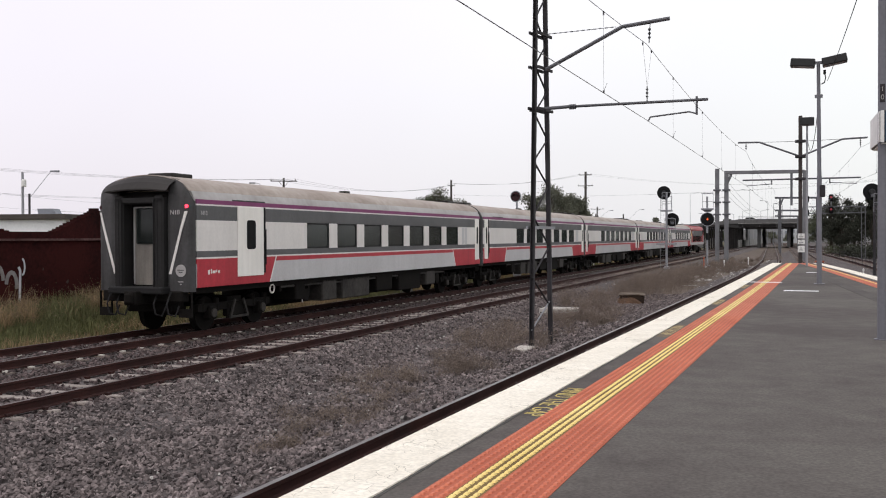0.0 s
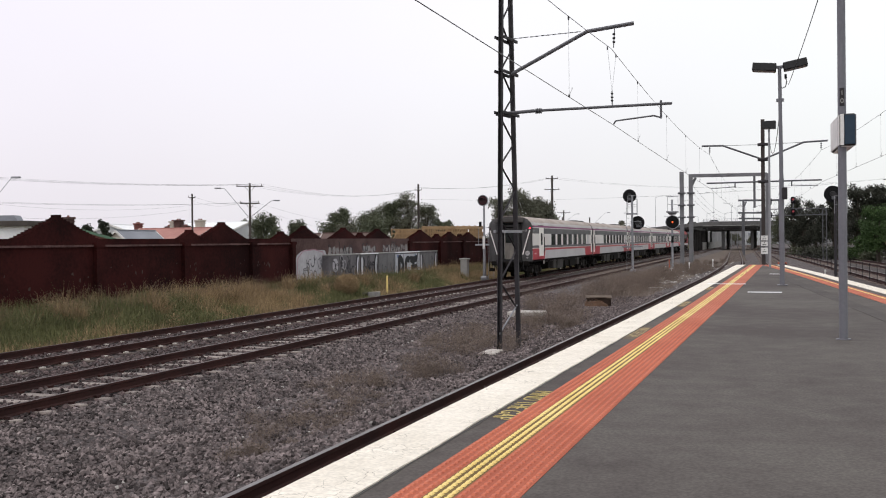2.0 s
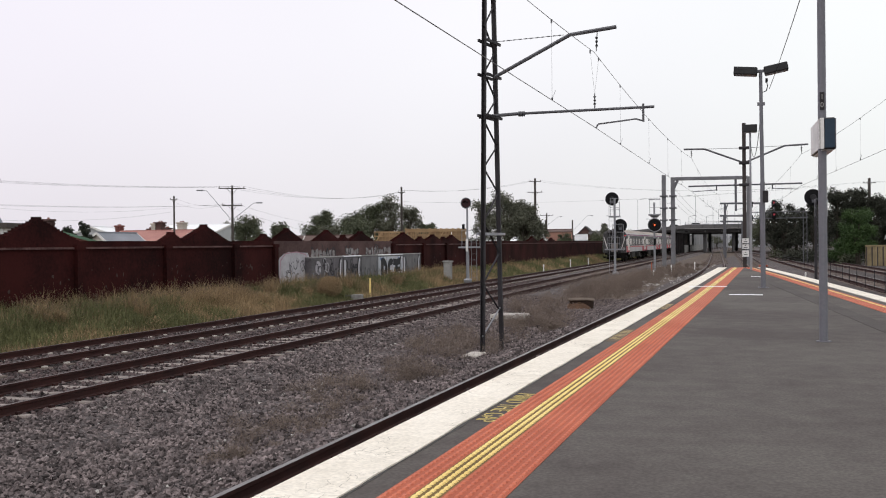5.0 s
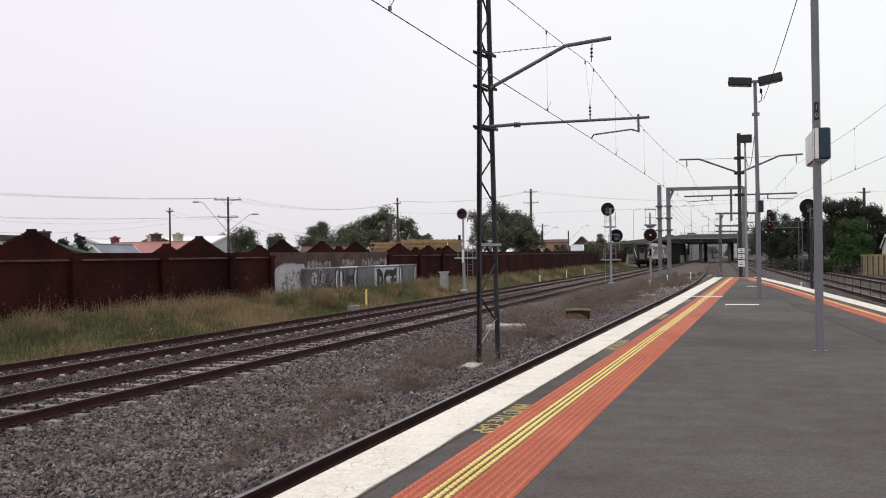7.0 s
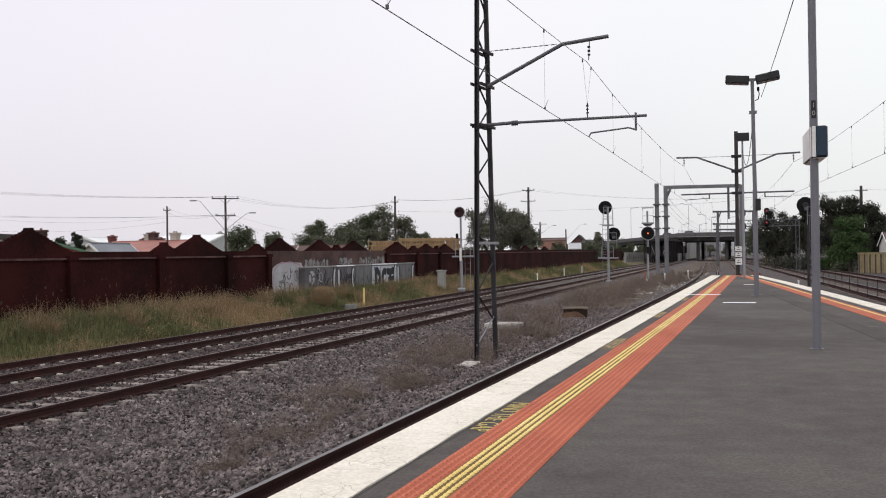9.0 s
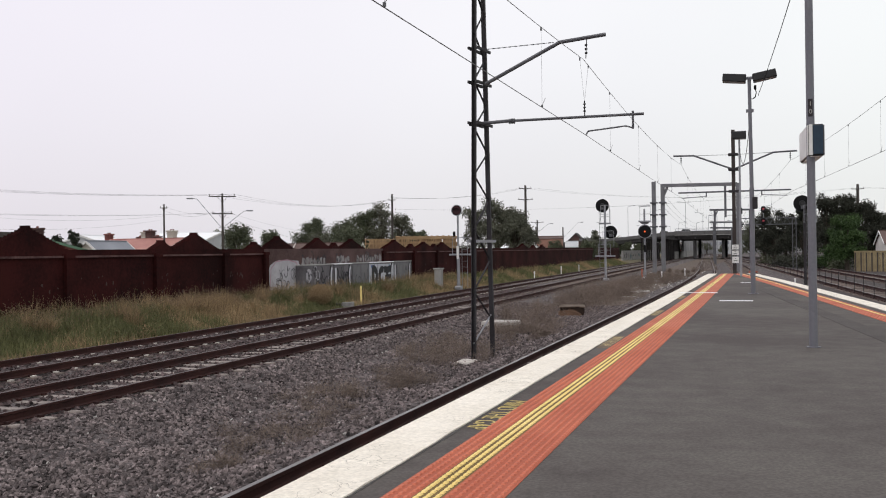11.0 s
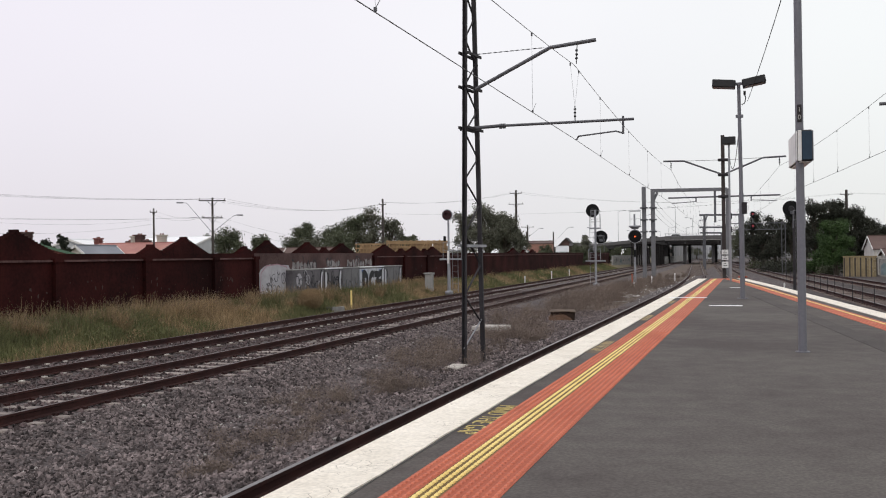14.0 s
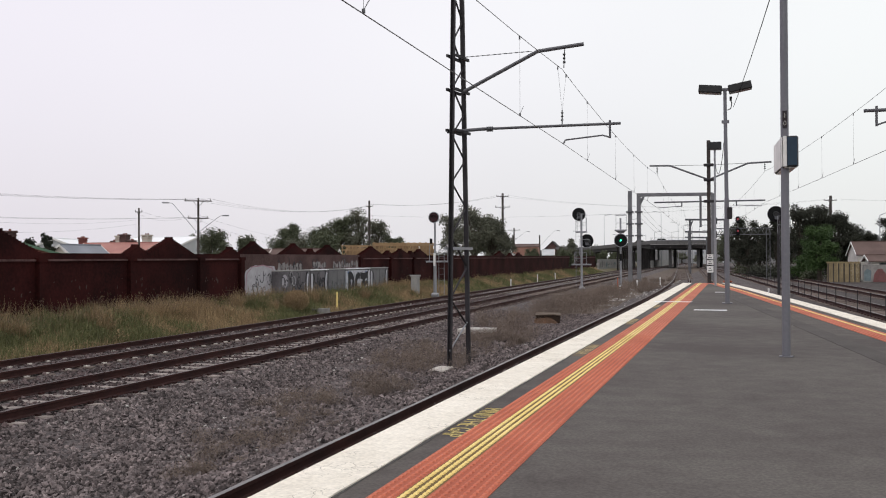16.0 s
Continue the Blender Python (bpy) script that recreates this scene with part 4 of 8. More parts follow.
def along(y0, y1, z0, z1, depth, off=0.0):
    """A block of the boundary wall between two stations."""
    bm = BM()
    ym = (y0 + y1) / 2
    box(bm, (wall_x(ym) + off, ym, (z0 + z1) / 2), (depth, (y1 - y0) * 1.0003, z1 - z0), rz=WALL_RZ)
    return bm


wall = thing("wall_west", 0, 0, 0, "dark red brick boundary wall with coping and stepped gables", "wall", kind="structure")
edges = [8, 13.5, 19.0, 25.82, 30.93, 36.06, 39.8, 55.7, 61.7, 67.0, 72.4, 77.8, 83.2, 88.6, 94, 99.4, 105, 111, 117, 123, 129, 135, 142, 149, 156, 162, 169, 177, 185]
for a, b in zip(edges, edges[1:]):
    brown = 39 < a < 55
    part("wall_bay", along(a + 0.002, b - 0.002, -0.2, 2.68, 0.36), M["brick_brown"] if brown else M["brick"], wall)
    if not brown:
        part("coping", along(a + 0.01, b - 0.01, 2.40, 2.47, 0.10, 0.21), M["coping"], wall, "paler projecting brick course")
    if a > 78:
        continue
    part("pilaster", along(a - 0.17, a + 0.17, -0.2, 2.52, 0.2, 0.25), M["brick"], wall)
    part("pilaster_cap", along(a - 0.22, a + 0.22, 2.38, 2.53, 0.26, 0.25), M["brick"], wall)


def gable(y, half, h):
    bm = BM()
    n = 12 if h > 0.4 else 6
    pts = [(y - half, 2.68)]
    for i in range(n):
        t0, t1 = i / n, (i + 1) / n
        pts += [(y - half * (1 - t0), 2.68 + h * (t0 + 0.7 / n)), (y - half * (1 - t1), 2.68 + h * (t0 + 0.7 / n))]
    pts = pts[:-1] + [(y - 0.07, pts[-1][1]), (y - 0.07, 2.68 + h + 0.07), (y + 0.07, 2.68 + h + 0.07), (y + 0.07, pts[-1][1])]
    right = [(2 * y - a, b) for a, b in reversed(pts[:-4])]
    pts = pts + right
    poly(bm, [(wall_x(a) + 0.16, a, b) for a, b in pts], (-0.32, 0, 0))
    part("gable", bm, M["brick"], wall, "stepped brick gable")


for y, half, h in ((19.3, 1.1, 0.3), (24.1, 1.85, 0.72), (31.55, 0.72, 0.30), (33.93, 1.75, 0.64), (39.1, 0.75, 0.28), (41.45, 1.65, 0.58), (46.1, 1.65, 0.54), (48.35, 0.7, 0.27),
                   (50.85, 1.9, 0.52), (58.2, 2.15, 0.52), (61.6, 0.9, 0.26), (64.4, 2.0, 0.42), (66.9, 0.8, 0.26), (69.0, 1.9, 0.42), (98.0, 2.4, 0.42), (103.6, 1.0, 0.24), (108.5, 1.3, 0.34)):
    gable(y, half, h)
rnd = random.Random(5)
# low whitewashed stretch and tags on the wall
M["whitewash"] = mat("sprayed_white_wall_paint", (0.50, 0.49, 0.52), (0.36, 0.34, 0.37), 0.85, s1=1.2, s2=9)
M["spray_grey"] = mat("grey_steel_cabinet", (0.150, 0.137, 0.150), (0.076, 0.069, 0.077), 0.6, s1=1.0, s2=9, rand=0.25)
M["cab_pale"] = mat("pale_grey_cabinet", (0.185, 0.18, 0.188), (0.10, 0.098, 0.104), 0.6, s1=1.0, s2=9)
M["spray_pink"] = mat("pink_spray", (0.42, 0.24, 0.29), (0.34, 0.20, 0.24), 0.8, s1=4, s2=12)
M["spray_white"] = mat("white_spray", (0.62, 0.62, 0.66), (0.5, 0.5, 0.54), 0.8)
M["spray_black"] = mat("black_spray", (0.018, 0.018, 0.022), (0.03, 0.03, 0.035), 0.7)
M["spray_pale"] = mat("pale_blue_spray", (0.58, 0.58, 0.62), (0.40, 0.42, 0.48), 0.8, s1=1.6, s2=9)
M["spray_blue"] = mat("blue_spray", (0.10, 0.16, 0.34), (0.07, 0.11, 0.25), 0.7)


def blob(y0, z0, w, h, seed, x_off, n=13, wob=0.16):
    """A sprayed patch with an uneven outline on the wall plane."""
    r = random.Random(seed)
    pts = []
    for i in range(n):
        a = 2 * math.pi * i / n
        k = 1 + r.uniform(-wob, wob)
        c, s = math.cos(a), math.sin(a)
        q = max(abs(c), abs(s))
        yy = y0 + w / 2 * c / q * k * 0.96
        pts.append((wall_x(yy) + x_off, yy, z0 + h / 2 * s / q * k * 0.96))
    bm = BM()
    poly(bm, pts, (0.006, 0, 0))
    return bm


def ribbon(pts, w, x_of):
    """A sprayed line of even width through points (along, up); x_of gives the face it lies on."""
    bm = BM()
    left, right = [], []
    for i, (a, b) in enumerate(pts):
        (p0, q0), (p1, q1) = pts[max(i - 1, 0)], pts[min(i + 1, len(pts) - 1)]
        ln = math.hypot(p1 - p0, q1 - q0) or 1.0
        u, v = (p1 - p0) / ln * w * 0.5, (q1 - q0) / ln * w * 0.5
        left.append((a - v, b + u)), right.append((a + v, b - u))
    rows = [[bm.verts.new((x_of(yy) + d, yy, zz)) for yy, zz, d in ((*lf, 0), (*rt, 0), (*rt, 0.004), (*lf, 0.004))] for lf, rt in zip(left, right)]
    for r0, r1 in zip(rows, rows[1:]):
        for k in range(4):
            bm.faces.new((r0[k], r0[(k + 1) % 4], r1[(k + 1) % 4], r1[k]))
    bm.faces.new(rows[0][::-1])
    bm.faces.new(rows[-1])
    bmesh.ops.recalc_face_normals(bm, faces=bm.faces[:])
    return bm


def arc(y0, z0, ry, rz, a0, a1, n=9):
    return [(y0 + ry * math.cos(radians(a0 + (a1 - a0) * i / n)), z0 + rz * math.sin(radians(a0 + (a1 - a0) * i / n))) for i in range(n + 1)]


def on_wall(off): return lambda yy: wall_x(yy) + 0.18 + off


rg = random.Random(44)


def scrawl(y0, y1, z0, z1, n, w, m, x_of, holder):
    """Loose looping tags within a stretch."""
    for k in range(n):
        y, z, r = rg.uniform(y0, y1), rg.uniform(z0, z1), rg.uniform(0.10, 0.28)
        a = rg.uniform(0, 360)
        part("tag", ribbon(arc(y, z, r, r * 1.3, a, a + rg.uniform(130, 300), 7), w * rg.uniform(0.7, 1.3), x_of), m, holder)


M["spray_rust"] = mat("faded_red_spray", (0.20, 0.085, 0.085), (0.13, 0.06, 0.06), 0.85, s1=2, s2=8)
M["spray_teal"] = mat("faded_blue_spray", (0.17, 0.22, 0.24), (0.11, 0.14, 0.15), 0.85, s1=2, s2=8)
M["block"] = mat("mottled_block_wall", (0.30, 0.29, 0.28), (0.17, 0.16, 0.155), 0.9, s1=1.3, s2=6)
# mid grey that carries the haze of distance in its colour
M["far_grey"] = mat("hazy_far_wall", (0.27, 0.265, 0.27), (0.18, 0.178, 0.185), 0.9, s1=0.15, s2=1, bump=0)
M["spray_faint"] = mat("faded_pale_spray", (0.085, 0.055, 0.048), (0.035, 0.02, 0.019), 0.9, s1=3, s2=14)
M["spray_mid"] = mat("worn_white_spray", (0.30, 0.28, 0.28), (0.17, 0.15, 0.15), 0.9, s1=3, s2=14)
# the whitewashed piece with its pink and dark outlines
part("painted_patch", blob(41.95, 1.15, 3.5, 1.95, 1, 0.182, 23, 0.07), M["whitewash"], wall, "whitewashed patch with tags")
part("tag", ribbon([(40.3, 0.5), (40.45, 1.7), (41.0, 2.05), (42.2, 2.12), (43.2, 1.98), (43.6, 1.5), (43.5, 0.6)], 0.055, on_wall(0.010)), M["spray_pink"], wall, "pink sprayed outline")
scrawl(40.7, 43.3, 0.75, 1.75, 13, 0.045, M["spray_grey"], on_wall(0.011), wall)
scrawl(40.7, 43.3, 0.9, 1.6, 5, 0.05, M["spray_black"], on_wall(0.013), wall)
# worn white bubbles on the brown stretch above the cabinets
for y0, y1, n in ((43.9, 46.9, 7), (48.4, 50.2, 5), (51.3, 55.4, 10)):
    for k in range(n):
        y = y0 + (y1 - y0) * (k + 0.5) / n
        part("tag", blob(y, rg.uniform(1.95, 2.12), rg.uniform(0.2, 0.5), rg.uniform(0.25, 0.55), 60 + k, 0.184 + 0.007 * (k % 2), 11, 0.3), M["spray_mid"], wall)
    scrawl(y0, y1, 1.95, 2.25, n, 0.05, M["spray_black"], on_wall(0.019), wall)
# faint flecks and scraps of old tags on the dark bays
for y0, y1, n in ((20.0, 25.5, 6), (26.2, 30.5, 10), (31.2, 35.8, 16), (36.3, 39.5, 14), (56.2, 61.4, 8), (62.0, 72.0, 9)):
    for k in range(n):
        part("fleck", blob(rg.uniform(y0, y1), rg.uniform(0.9, 1.75), rg.uniform(0.03, 0.10), rg.uniform(0.03, 0.15), 200 + k, 0.184, 7, 0.45), M["spray_faint"], wall)
for y, z, ry, rz_, a0, a1 in ((19.95, 1.15, 0.20, 0.50, 10, 175), (20.45, 1.05, 0.20, 0.42, -10, 170), (19.6, 1.45, 0.16, 0.30, -80, 100)):
    part("tag", ribbon(arc(y, z, ry, rz_, a0, a1), 0.13, on_wall(0.006)), M["spray_mid"], wall)
part("tag", ribbon([(20.75, 0.55), (20.78, 1.5), (20.72, 1.62)], 0.09, on_wall(0.006)), M["spray_white"], wall)
part("tag", ribbon(arc(20.85, 1.62, 0.10, 0.24, -90, 90), 0.06, on_wall(0.010)), M["spray_white"], wall)
# steel cabinets against the wall, sprayed over
cuts = [43.1, 47.07, 49.66, 52.27, 56.6, 60.1]
for i, (a, b) in enumerate(zip(cuts, cuts[1:])):
    ym = (a + b) / 2
    cab = thing("lineside_cabinet", wall_x(ym) + 0.39, ym, 0.0, "grey steel lineside cabinet covered in sprayed tags, against the wall", "cabinet", "cabinets along the wall", rz=WALL_RZ)
    half = (b - a) / 2
    bm = BM()
    box(bm, (0, 0, 0.9), (0.38, b - a - 0.03, 1.78), bevel=0.02)
    part("body", bm, M["spray_grey"], cab)
    bm = BM()
    box(bm, (0.0, 0, 1.81), (0.46, b - a - 0.01, 0.06), bevel=0.01)
    part("top", bm, M["white_roof"] if i in (1, 3) else M["concrete"], cab, "pale metal top")
    doors = 3 if b - a > 3.6 else 2
    w = (b - a) / doors
    for k in range(doors):
        bm = BM()
        box(bm, (0.196, -half + w * (k + 0.5), 0.9), (0.02, w - 0.08, 1.6), bevel=0.008)
        d = part("door", bm, (M["spray_grey"], M["spray_grey"], M["cab_pale"], M["spray_pale"], M["cab_pale"])[i], cab)
        bm = BM()
        rod(bm, (0.21, -half + w * (k + 0.12), 0.85), (0.21, -half + w * (k + 0.12), 1.0), 0.02, seg=6)
        part("handle", bm, M["galv"], d)
    face = lambda off: (lambda yy: 0.208 + off)
    if i == 0:
        part("tag", ribbon(arc(-half + 0.75, 1.25, 0.22, 0.25, 0, 360, 10), 0.26, face(0.0)), M["whitewash"], cab)
        scrawl(-half + 0.4, half - 0.6, 0.6, 1.5, 13, 0.05, M["spray_black"], face(0.006), cab)
        scrawl(-half + 1.2, half - 0.6, 0.6, 1.5, 6, 0.04, M["whitewash"], face(0.010), cab)
    elif i in (1, 2, 4):
        scrawl(-half + 0.6, half - 0.3, 0.7, 1.45, (13, 3, 5)[(i > 1) + (i > 2)], 0.07 if i == 1 else 0.04, M["spray_black"], face(0.004), cab)
    else:                                                            # bold black piece on a pale ground, blue along the top
        for a in (-half + 0.35, half - 0.9):
            part("tag", ribbon([(a, 1.58), (a + 0.3, 1.50), (a + 0.6, 1.60)], 0.18, face(0.002)), M["spray_blue"], cab)
        x0 = -half + 0.75
        part("tag", ribbon(arc(x0 - 0.05, 0.95, 0.55, 0.50, -105, 105), 0.42, face(0.008)), M["spray_black"], cab)
        part("tag", ribbon([(x0 - 0.12, 0.36), (x0 - 0.12, 1.54)], 0.42, face(0.013)), M["spray_black"], cab)
        part("tag", ribbon(arc(x0 + 1.40, 0.93, 0.42, 0.45, 50, 310), 0.42, face(0.008)), M["spray_black"], cab)
        part("tag", ribbon([(x0 + 1.75, 1.36), (x0 + 2.4, 1.30), (x0 + 3.1, 1.42)], 0.42, face(0.009)), M["spray_black"], cab)
        part("tag", ribbon([(x0 + 2.35, 1.4), (x0 + 2.3, 0.38)], 0.40, face(0.013)), M["spray_black"], cab)
        part("tag", ribbon([(x0 + 1.9, 0.82), (x0 + 2.95, 0.88)], 0.30, face(0.018)), M["spray_black"], cab)
        part("tag", ribbon([(x0 + 0.2, 0.9), (x0 + 0.25, 1.1)], 0.16, face(0.024)), M["spray_pale"], cab)
    # white hooked strokes edged in black at the cabinet ends
    if i in (0, 1, 3, 4):
        e = half - (0.30 if i < 4 else 0.35)
        part("tag", ribbon(arc(e, 1.05, 0.20, 0.62, 100, 290), 0.34, face(0.020)), M["spray_black"], cab)
        part("tag", ribbon(arc(e + 0.04, 1.05, 0.20, 0.60, 105, 285), 0.17, face(0.026)), M["spray_white"], cab)
    if i in (1, 4):
        part("tag", ribbon([(-half + 0.18, 0.45), (-half + 0.2, 1.6)], 0.24, face(0.022)), M["spray_white"], cab)
        part("tag", ribbon(arc(-half + 0.32, 1.3, 0.2, 0.25, -90, 100), 0.12, face(0.028)), M["spray_black"], cab)

# ---- overhead line mast with its cantilever ----
def lattice_mast():
    t = thing("overhead_line_mast", -6.95, 23.48, 0, "dark steel lattice mast carrying the overhead line", "overhead line mast")
    H = 9.9

    def leg(k, z):
        s = 0.60 - 0.40 * (z + 0.4) / (H + 0.4)
        return Vector((k * 0.09 * (0.35 + s), k * s, z))
    for k in (-1, 1):
        bm = BM()
        a, b = leg(k, -0.42), leg(k, H)
        prof = [(-0.055, -0.05), (0.055, -0.05), (0.055, 0.05), (0.035, 0.05), (0.035, -0.03), (-0.035, -0.03), (-0.035, 0.05), (-0.055, 0.05)]
        lo, hi = [bm.verts.new(a + Vector((u, v * k, 0))) for u, v in prof], [bm.verts.new(b + Vector((u, v * k, 0))) for u, v in prof]
        for q in range(8):
            bm.faces.new((lo[q], lo[(q + 1) % 8], hi[(q + 1) % 8], hi[q]))
        bm.faces.new(lo[::-1]), bm.faces.new(hi)
        bmesh.ops.recalc_face_normals(bm, faces=bm.faces[:])
        part("leg", bm, M["mast_dark"], t, "dark channel leg")
    z, i = 0.6, 0
    while z < H - 0.4:
        st = 0.62 if z > 3 else 0.8
        bm = BM()
        a, b = leg(-1 if i % 2 else 1, z), leg(1 if i % 2 else -1, z + st)
        bar(bm, a, b, 0.05, 0.012)
        part("lacing_bar", bm, M["mast_dark"], t)
        z, i = z + st, i + 1
    for z in (2.7, 5.78, 6.85, 7.74):
        bm = BM()
        a, b = leg(-1, z), leg(1, z)
        bar(bm, a + Vector((-0.12, -0.12, 0)), b + Vector((-0.12, 0.12, 0)), 0.05, 0.07)
        bar(bm, a + Vector((0.12, -0.12, 0)), b + Vector((0.12, 0.12, 0)), 0.05, 0.07)
        part("clamp", bm, M["galv"] if z < 3 else M["mast_dark"], t)
    bm = BM()
    bar(bm, leg(-1, 0.05), leg(1, 0.75), 0.03, 0.03)
    part("brace", bm, M["galv"], t)
    bm = BM()
    rod(bm, (-0.3, 0, 5.80), (0.75, 0, 5.83), 0.045, seg=10)
    for i in range(4):
        rod(bm, (0.78 + 0.045 * i, 0, 5.82), (0.80 + 0.045 * i, 0, 5.82), 0.07, seg=12)
    rod(bm, (0.75, 0, 5.83), (4.25, 0, 5.81), 0.035, seg=10)
    part("boom", bm, M["mast_paint"], t, "horizontal steel boom")
    bm = BM()
    bar(bm, (3.98, 0, 5.9), (3.98, 0, 5.45), 0.05, 0.05)
    for p, q in (((3.98, 0, 5.47), (3.8, 0, 5.53)), ((3.8, 0, 5.53), (2.85, 0, 5.45)), ((2.85, 0, 5.45), (2.80, 0, 5.36))):
        rod(bm, p, q, 0.02, seg=6)
    part("registration_arm", bm, M["mast_paint"], t)
    bm = BM()
    rod(bm, (0.12, 0, 6.82), (2.15, 0, 7.77), 0.05, seg=8)
    rod(bm, (2.15, 0, 7.77), (3.33, 0, 7.87), 0.05, seg=8)
    part("strut", bm, M["mast_paint"], t, "bent steel strut")
    bm = BM()
    n = 26
    for i in range(n):
        a, b = Vector((0.05, 0, 7.75)).lerp(Vector((2.0, 0, 7.78)), i / n), Vector((0.05, 0, 7.75)).lerp(Vector((2.0, 0, 7.78)), (i + 1) / n)
        bar(bm, a, b, 0.026 if i % 2 else 0.008, 0.008 if i % 2 else 0.026)
    part("chain", bm, M["mast_paint"], t)
    bm = BM()
    rod(bm, (2.85, 0, 7.84), (2.82, 0, 7.3), 0.012, seg=6)
    for i in range(3):
        rod(bm, (2.83, 0, 7.42 + 0.1 * i), (2.83, 0, 7.46 + 0.1 * i), 0.036, seg=10)
    part("insulator", bm, M["lamp_black"], t)
    bm = BM()
    rod(bm, (2.77, 0, 5.83), (2.77, 0, 6.22), 0.015, seg=6)
    for i in range(3):
        rod(bm, (2.77, 0, 5.95 + 0.09 * i), (2.77, 0, 5.98 + 0.09 * i), 0.034, seg=10)
    part("insulator", bm, M["lamp_black"], t)
    bm = BM()
    box(bm, (-0.14, -1.1, -0.385), (0.42, 0.75, 0.12), bevel=0.03)
    part("footing", bm, M["pale_slab"], t, "pale concrete footing")


lattice_mast()


M["mast_brown"] = mat("brown_weathered_steel", (0.060, 0.048, 0.046), (0.036, 0.028, 0.027), 0.7, metal=0.2, s1=1.2, s2=25)


def centre_mast():
    t = thing("overhead_line_mast", -1.38, 55.0, -0.2, "brown steel mast with arms over both tracks", "overhead line mast")
    bm = BM()
    bar(bm, (0, 0, -0.2), (0, 0, 9.3), 0.20, 0.20)
    part("column", bm, M["mast_brown"], t, "brown boxed steel column")
    for zz in (5.82, 7.05, 7.9):
        bm = BM()
        box(bm, (0, 0, zz), (0.55, 0.4, 0.14), bevel=0.02)
        part("clamp", bm, M["mast_dark"], t)
    for s, tip in ((-1, -3.3), (1, 3.38)):
        bm = BM()
        rod(bm, (s * 0.1, 0, 7.1), (s * 2.15, 0, 7.93), 0.05, seg=8)
        rod(bm, (s * 2.15, 0, 7.93), (tip, 0, 7.96), 0.05, seg=8)
        part("strut", bm, M["mast_paint"], t)
        bm = BM()                                                   # insulator hanging from the strut
        e = -2.87 if s < 0 else 3.03
        rod(bm, (e, 0, 7.93), (e, 0, 7.45), 0.014, seg=6)
        for i in range(3):
            rod(bm, (e, 0, 7.58 + 0.1 * i), (e, 0, 7.63 + 0.1 * i), 0.045, seg=8)
        part("insulator", bm, M["lamp_black"], t)
        bm = BM()
        rod(bm, (s * 0.1, 0, 7.9), (s * 2.2, 0, 7.93), 0.012, seg=6)
        part("stay", bm, M["wire"], t)
        bm = BM()
        rod(bm, (s * 0.1, 0, 5.82), (s * 3.05, 0, 5.82), 0.045, seg=8)
        box(bm, (s * 1.5, 0, 5.68), (0.07, 0.07, 0.3))
        rod(bm, (s * 1.5, 0, 5.58), (s * 2.85, 0, 5.50), 0.02, seg=6)
        part("boom", bm, M["mast_paint"], t)
    for z, h in ((2.66, 0.27), (2.33, 0.25), (1.94, 0.36)):
        bm = BM()
        box(bm, (0.05, -0.22, z), (0.36, 0.03, h), bevel=0.005)
        s = part("sign_plate", bm, M["white_steel"], t, "white plate with unreadable marks")
        for i in range(2):
            bm = BM()
            box(bm, (0.05, -0.24, z + 0.06 - 0.11 * i), (0.08 if i == 0 else 0.2, 0.006, 0.035))
            part("mark", bm, M["black"], s)


centre_mast()

# ---- lamp posts on the platform ----
M["navy"] = mat("dark_blue_enamel", (0.022, 0.045, 0.075), (0.016, 0.032, 0.055), 0.4, bump=0.03)
def lamp_head(t, x0, x1, z0, z1, depth=0.42, th=0.19):
    bm = BM()
    ang = math.degrees(math.atan2(z1 - z0, x1 - x0))
    box(bm, ((x0 + x1) / 2, 0, (z0 + z1) / 2), (abs(x1 - x0), depth, th), ry=-ang if x1 > x0 else 180 - ang, bevel=0.02)
    h = part("lamp_head", bm, M["lamp_black"], t, "black floodlight housing")
    bm = BM()
    box(bm, ((x0 + x1) / 2, 0, (z0 + z1) / 2 - th / 2 - 0.004), (abs(x1 - x0) * 0.85, depth * 0.8, 0.008), ry=-ang if x1 > x0 else 180 - ang)
    part("glass", bm, M["galv"], h)


t = thing("lamp_post", -0.22, 29.6, PLAT, "grey steel lamp post with two black floodlights", "lamp post", "platform lamps")
bm = BM()
rod(bm, (0, 0, 0), (0, 0, 3.2), 0.075, 0.07, 14)
rod(bm, (0, 0, 3.2), (-0.03, 0, 6.55), 0.06, 0.05, 14)
part("pole", bm, M["post_grey"], t, "stepped grey steel pole")
bm = BM()
box(bm, (0, 0, 0.01), (0.3, 0.3, 0.02), bevel=0.005)
part("base_plate", bm, M["post_grey"], t)
lamp_head(t, -0.8, -0.12, 6.59, 6.52, 0.42, 0.23)
lamp_head(t, 0.07, 0.75, 6.52, 6.64, 0.42, 0.23)
bm = BM()
bar(bm, (-0.14, 0, 6.54), (0.1, 0, 6.54), 0.08, 0.08)
part("crosshead", bm, M["post_grey"], t)
bm = BM()
for z in (5.55, ):
    box(bm, (-0.02, 0, z), (0.22, 0.1, 0.09))
part("bracket", bm, M["post_grey"], t)
bm = BM()
pts = [(0.13, 0, 6.24), (0.17, 0, 6.1), (0.14, 0, 5.95), (0.05, 0, 5.9)]
for p, q in zip(pts, pts[1:]):
    rod(bm, p, q, 0.014, seg=6)
box(bm, (0.14, 0, 6.25), (0.07, 0.07, 0.12))
part("cable_tail", bm, M["black"], t)
bm = BM()
box(bm, (0.09, -0.08, 2.75), (0.15, 0.16, 0.36), bevel=0.02)
part("speaker", bm, M["mast_dark"], t, "dark grey speaker box")

